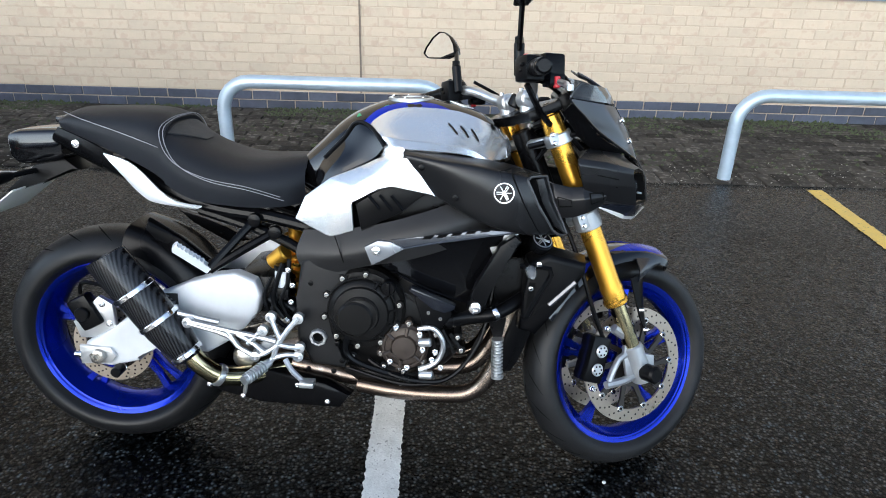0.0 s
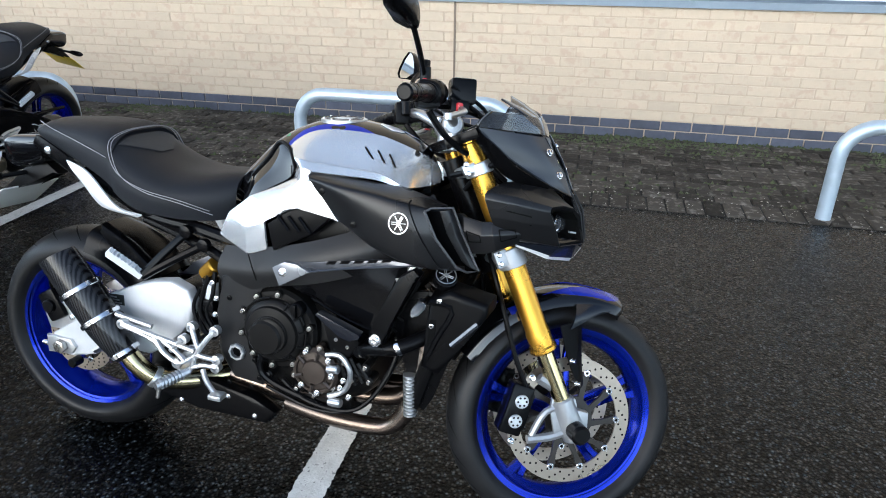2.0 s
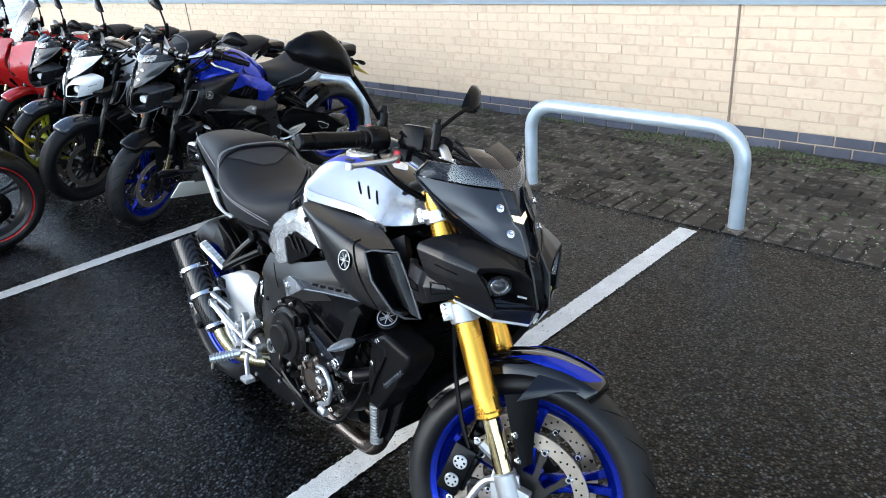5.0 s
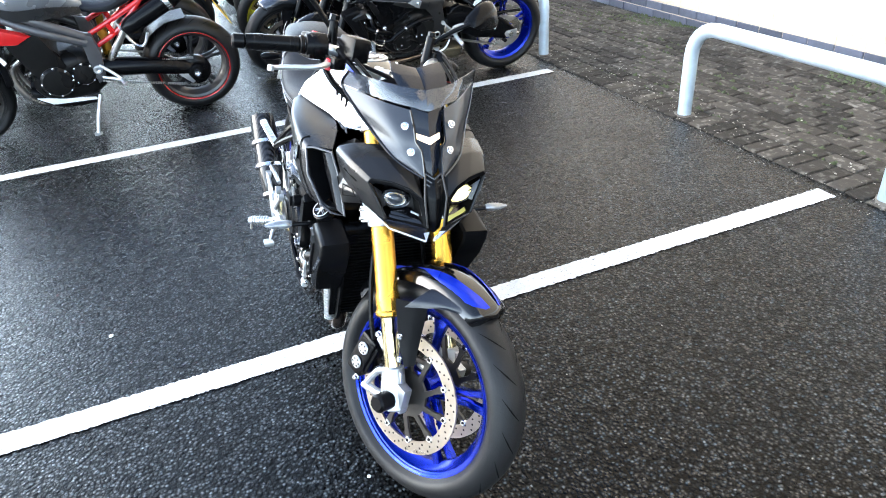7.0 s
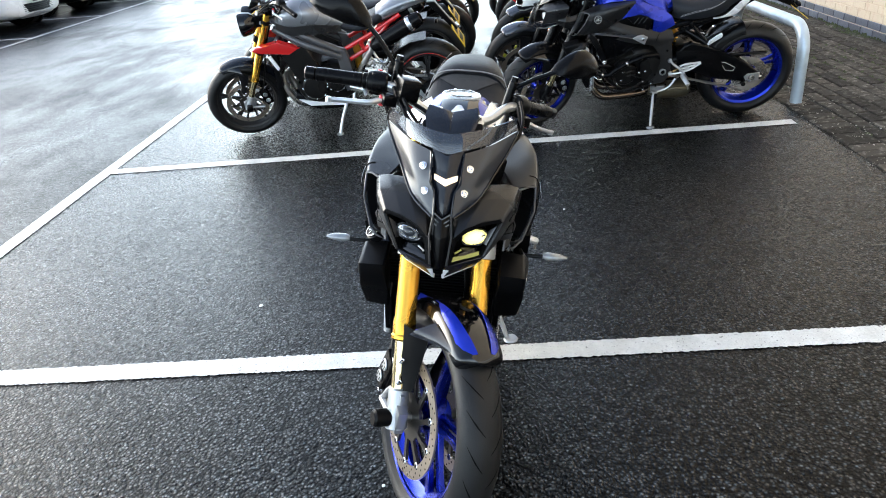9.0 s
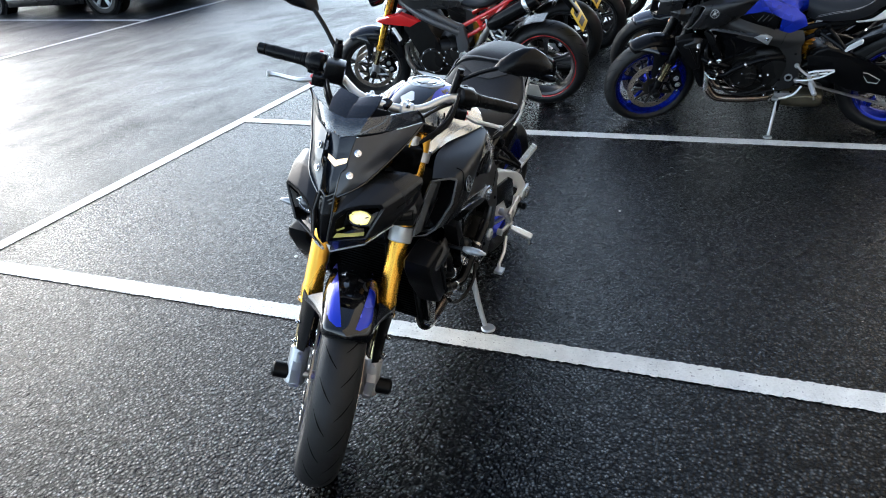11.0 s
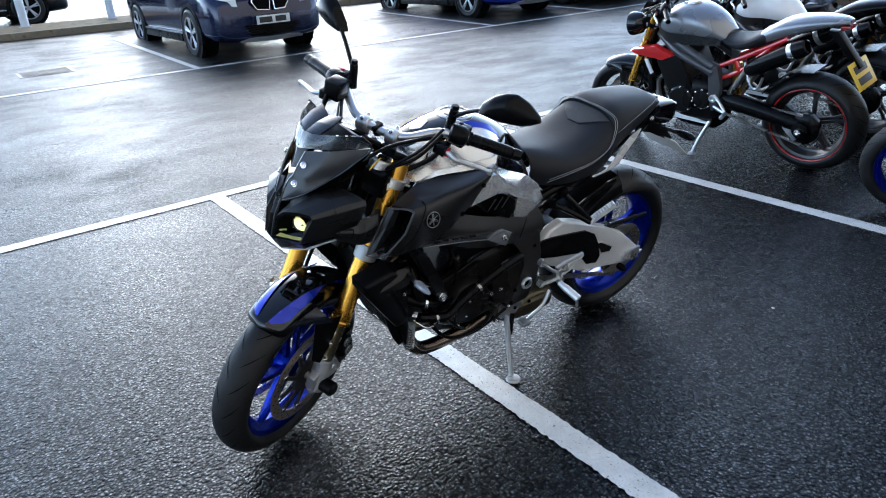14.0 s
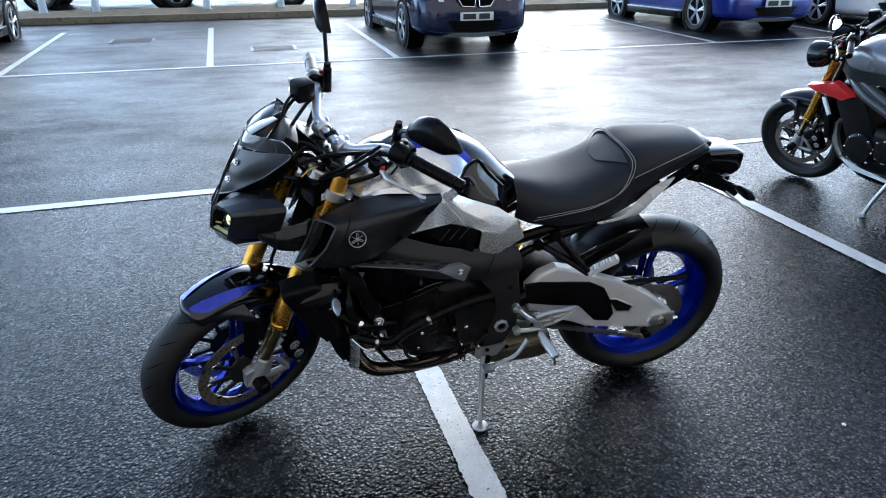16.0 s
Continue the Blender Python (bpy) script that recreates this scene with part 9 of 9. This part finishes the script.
motorcycle(pose(-6.5, 1.2, 0.0, -9.8, 0, -90), dict(RED, chin="red_paint", fork="gold_pale"), 16, "tall red touring motorcycle at the back of the row")
motorcycle(pose(-7.5, 1.15, 0.0, -9.8, 0, -90), dict(BLUE, rim="black_rim"), 12, "dark blue motorcycle far back in the row")

DETAIL[0] = True
ROAD = {"rim": "black_rim", "pin": "red_paint", "fork": "gold", "guard": "slate", "tank": "graphite", "clamp": "black_satin", "foot": "alloy_dark"}
roadster(pose(-3.13, -1.1, 0.0, -9.8, 0, -88), ROAD, 16, "graphite roadster with red rear frame, red-lined wheels and gold fork")
DETAIL[0] = False
roadster(pose(-4.15, -1.15, 0.0, -9.8, 0, -90), dict(ROAD, tank="white_paint", tank_label="white fuel tank", tail_paint="black_satin", subframe="black_satin", fork="black_satin", rim="black_rim", pin="black_rim"), 16, "white-tanked black motorcycle behind the graphite roadster")
DARK = dict(BLUE, rim="black_rim", tank="black_gloss", tank_label="gloss black fuel tank", wing="grey_paint", wing_label="dark tank side cover", knee="black_gloss", tail="black_satin")
motorcycle(pose(-4.95, -1.05, 0.0, -9.8, 0, -88), DARK, 16, "black motorcycle with a yellow number plate")
motorcycle(pose(-5.8, -1.1, 0.0, -9.8, 0, -91), DARK, 16, "black motorcycle with a yellow number plate further along")
top_box(motorcycle(pose(-6.7, -1.0, 0.0, -9.8, 0, -90), dict(BLUE, rim="black_rim"), 16, "blue motorcycle carrying a black top box"))

# ---- cars across the lane ----


def car_wheel(e, x, y):
    s = math.copysign(1, y)
    c = (x, y, 0.33)
    W = part("wheel", lathe([(0.33, -0.085), (0.335, -0.06), (0.335, 0.06), (0.33, 0.085), (0.30, 0.105), (0.235, 0.1), (0.23, 0.085), (0.23, -0.1)], c, (0, s, 0), 40), "rubber", e, "road wheel with pale alloy rim")
    part("rim", lathe([(0.235, 0.06), (0.236, 0.098), (0.222, 0.1), (0.212, 0.05), (0.2, 0.03), (0.00001, 0.02)], c, (0, s, 0), 40), "alloy_dark", W)
    for k in range(5):
        a = k * 1.2566 + 0.3
        for o in (-0.11, 0.11):
            p, q = Vector((x + math.cos(a) * 0.04, y + s * 0.075, 0.33 + math.sin(a) * 0.04)), Vector((x + math.cos(a + o) * 0.215, y + s * 0.09, 0.33 + math.sin(a + o) * 0.215))
            part("rim_spoke", rod(p, q, 0.02, 0.014, 8), "alloy", W)
    part("hub_cap", lathe([(0.05, 0.07), (0.045, 0.09), (0.00001, 0.092)], c, (0, s, 0), 20), "alloy_dark", W)


def car(m, paint, label, tall=True, kidneys=False):
    """A parked car facing +x, its origin on the ground below the front axle."""
    e = thing("car", m, label, "car", "cars parked across the lane")
    wb, hw = 2.67, 0.91
    h = 1.0 if tall else 0.92
    part("body", hull([(0.86, 0.30, 0.62, 0.62, 4, 0.4), (0.80, 0.22, 0.80, 0.80, 4.5, 0.45), (0.60, 0.19, 0.93 * h, 0.89, 5, 0.5), (0.2, 0.18, 1.0 * h, hw, 5.5, 0.5), (-0.4, 0.18, 1.04 * h, hw, 5.5, 0.5), (-1.5, 0.18, 1.06 * h, hw, 5.5, 0.5), (-2.7, 0.19, 1.08 * h, hw, 5.5, 0.5), (-3.3, 0.24, 1.05 * h, 0.88, 5, 0.5), (-3.5, 0.32, 0.95 * h, 0.78, 4, 0.5)], 40, 44), paint, e, "painted car body")
    part("cabin", hull([(-0.35, 0.98 * h, 1.02 * h, 0.74, 4, 0.1), (-0.75, 0.95, 1.28 * h, 0.74, 4, 0.1), (-1.2, 0.95, 1.5 * h, 0.70, 4, 0.1), (-2.0, 0.95, 1.56 * h, 0.69, 4, 0.1), (-2.8, 0.95, 1.5 * h, 0.67, 4, 0.1), (-3.35, 0.95, 1.15 * h, 0.66, 4, 0.1)], 32, 24), "car_glass", e, "dark glazed cabin")
    part("roof", hull([(-1.15, 1.46 * h, 1.51 * h, 0.64, 4, 0.3), (-2.0, 1.5 * h, 1.585 * h, 0.66, 4, 0.3), (-2.95, 1.44 * h, 1.5 * h, 0.6, 4, 0.3)], 24, 14), paint, e)
    for s in (-1, 1):
        for x in (0.0, -wb):
            part("wheel_arch", lathe([(0.40, -0.03), (0.405, 0.02), (0.36, 0.025), (0.35, -0.03)], (x, s * 0.895, 0.34), (0, s, 0), 40, closed=True), "black_plastic", e)
            part("arch_well", lathe([(0.37, -0.25), (0.37, 0.018), (0.00001, 0.018)], (x, s * 0.895, 0.35), (0, s, 0), 36), "hole", e)
            car_wheel(e, x, s * 0.83)
        part("sill_trim", sided(slab([(-0.42, 0.19), (-2.25, 0.19), (-2.25, 0.30), (-0.42, 0.30)], -0.89, -0.925, 0.01), s), "black_plastic", e)
        part("door_strip", sided(slab([(-0.42, 0.305), (-2.25, 0.305), (-2.25, 0.325), (-0.42, 0.325)], -0.9, -0.928, 0.003), s), "alloy", e)
        part("mirror", moved(hull([(-0.05, -0.05, 0.05, 0.06, 3), (0.03, -0.07, 0.07, 0.1, 3), (0.1, -0.05, 0.05, 0.07, 3)], 14, 8), Matrix.Translation((-0.62, s * 0.98, 1.06 * h))), paint, e)
        lamp = [[(0.60, -0.86, 0.80), (0.74, -0.74, 0.80), (0.83, -0.50, 0.79)], [(0.58, -0.87, 0.70), (0.74, -0.77, 0.69), (0.85, -0.50, 0.69)]]
        part("headlamp", sided(patch([[(x + 0.012, y, z * h) for x, y, z in r] for r in lamp], 10, 5, 0.03, (1, -0.5, 0.2)), s), "lens_milk", e, "clear headlamp")
        part("fog_lamp", lathe([(0.055, -0.02), (0.055, 0.01), (0.04, 0.016), (0.00001, 0.018)], (0.815, s * 0.66, 0.50), (1, s * 0.3, 0), 22), "lens_milk", e)
        part("bumper_intake", sided(patch([[(0.80, -0.80, 0.42), (0.855, -0.60, 0.42)], [(0.78, -0.80, 0.33), (0.85, -0.58, 0.32)]], 6, 4, 0.02, (1, -0.4, 0)), s), "black_plastic", e)
        if kidneys:
            part("grille", sided(patch([[(0.865, -0.26, 0.82), (0.895, -0.03, 0.82)], [(0.875, -0.29, 0.73), (0.905, -0.025, 0.72)], [(0.87, -0.22, 0.63), (0.90, -0.04, 0.62)]], 8, 8, 0.02, (1, 0, 0)), s), "hole", e, "dark twin grille")
            part("grille_frame", sided(tube([(0.875, -0.26, 0.82), (0.905, -0.03, 0.82), (0.915, -0.025, 0.72), (0.905, -0.04, 0.615), (0.88, -0.22, 0.625), (0.885, -0.29, 0.73), (0.875, -0.26, 0.82)], 0.012, 8), s), "chrome", e)
    if not kidneys:
        part("grille", patch([[(0.86, -0.42, 0.70), (0.90, 0, 0.71), (0.86, 0.42, 0.70)], [(0.87, -0.36, 0.60), (0.905, 0, 0.595), (0.87, 0.36, 0.60)]], 12, 5, 0.02, (1, 0, 0)), "hole", e, "dark slatted grille")
        for k in range(4):
            z = 0.615 + 0.025 * k
            part("grille_slat", tube([(0.872, -0.38, z), (0.912, 0, z), (0.872, 0.38, z)], 0.005, 6, 8), "alloy_dark", e)
    part("lower_intake", patch([[(0.85, -0.52, 0.43), (0.90, 0, 0.43), (0.85, 0.52, 0.43)], [(0.84, -0.48, 0.29), (0.885, 0, 0.28), (0.84, 0.48, 0.29)]], 12, 5, 0.02, (1, 0, 0)), "black_plastic", e)
    for k in range(4):
        z = 0.315 + 0.03 * k
        part("intake_slat", tube([(0.855, -0.47, z), (0.902, 0, z), (0.855, 0.47, z)], 0.005, 6, 8), "black_satin", e)
    part("front_skid", patch([[(0.82, -0.5, 0.25), (0.88, 0, 0.245), (0.82, 0.5, 0.25)], [(0.78, -0.5, 0.20), (0.84, 0, 0.19), (0.78, 0.5, 0.20)]], 10, 4, 0.02, (1, 0, -0.3)), "alloy_dark", e)
    N = part("number_plate", box(0.905, 0.918, -0.26, 0.26, 0.43, 0.545, 0.003), "plate_white", e, "white number plate with plain bars")
    for y0, y1 in ((-0.22, -0.02), (0.03, 0.2)):
        part("plate_bar", box(0.919, 0.9205, y0, y1, 0.45, 0.525, 0), "plate_ink", N, smooth=False)
    return e


def parked(x, y, turn=90):
    return pose(x, y, ground_z(y) , 0, 0, turn) @ pose(0, 0, 0, 0, -0.86 if turn == 90 else 0, 0)


DETAIL[0] = True
car(parked(-2.78, -8.55) @ Matrix.Diagonal((1, 0.94, 0.97, 1)), "car_blue", "dark blue compact off-roader with alloy wheels", kidneys=True)
car(parked(-8.2, -8.9), "car_royal", "royal blue hatchback with pale alloy wheels", tall=False)
car(parked(-10.9, -9.0), "car_white", "white hatchback at the end of the row", tall=False)
car(parked(-13.4, -9.2), "car_black", "black car further along the row", tall=False)
car(parked(-15.9, -9.1), "car_silver", "pale silver car far along the row", tall=False)
car(parked(4.78, -8.4), "car_black", "dark car at the near end of the far row", tall=True)

# verge and posts beyond the far bays
KERB_Y = -13.1
kz = ground_z(KERB_Y)
tagged(part("kerb", box(-40, 40, KERB_Y - 0.14, KERB_Y, kz - 0.1, kz + 0.12, 0.015), "kerb_stone"), "weathered concrete kerb", "kerb", kind="structure")
vb = rings([[(x, KERB_Y - 0.14, kz), (x, KERB_Y - 0.142, kz + 0.118), (x, KERB_Y - 1.1, kz + 0.16), (x, KERB_Y - 1.25, kz)] for x in (-40, 40)])
tagged(part("verge", vb, "earth", smooth=False), "brown earth verge behind the kerb", "verge", kind="structure")


def bollard(x):
    e = thing("bollard", pose(x, KERB_Y - 0.75, kz + 0.1), "pale grey steel post on the verge", "post", "posts along the verge")
    part("post", rod((0, 0, -0.1), (0, 0, 1.0), 0.075, n=20, bevel=0.02), "white_frame", e)
    part("post_base", lathe([(0.12, 0), (0.11, 0.03), (0.078, 0.035)], (0, 0, 0.02), (0, 0, 1), 20), "concrete", e)


for x in (8.0, 6.5, 5.0, 4.0, 3.05, 0.95, -0.55, -2.1, -3.6, -5.2, -6.8):
    bollard(x)
car(pose(-1.0, -17.2, 0.17, 0, 0, 180), "car_black", "dark car on the road beyond the verge", tall=True)
car(pose(4.6, -17.6, 0.17, 0, 0, 0), "car_white", "white car on the road beyond the verge", tall=True)

build_masonry()
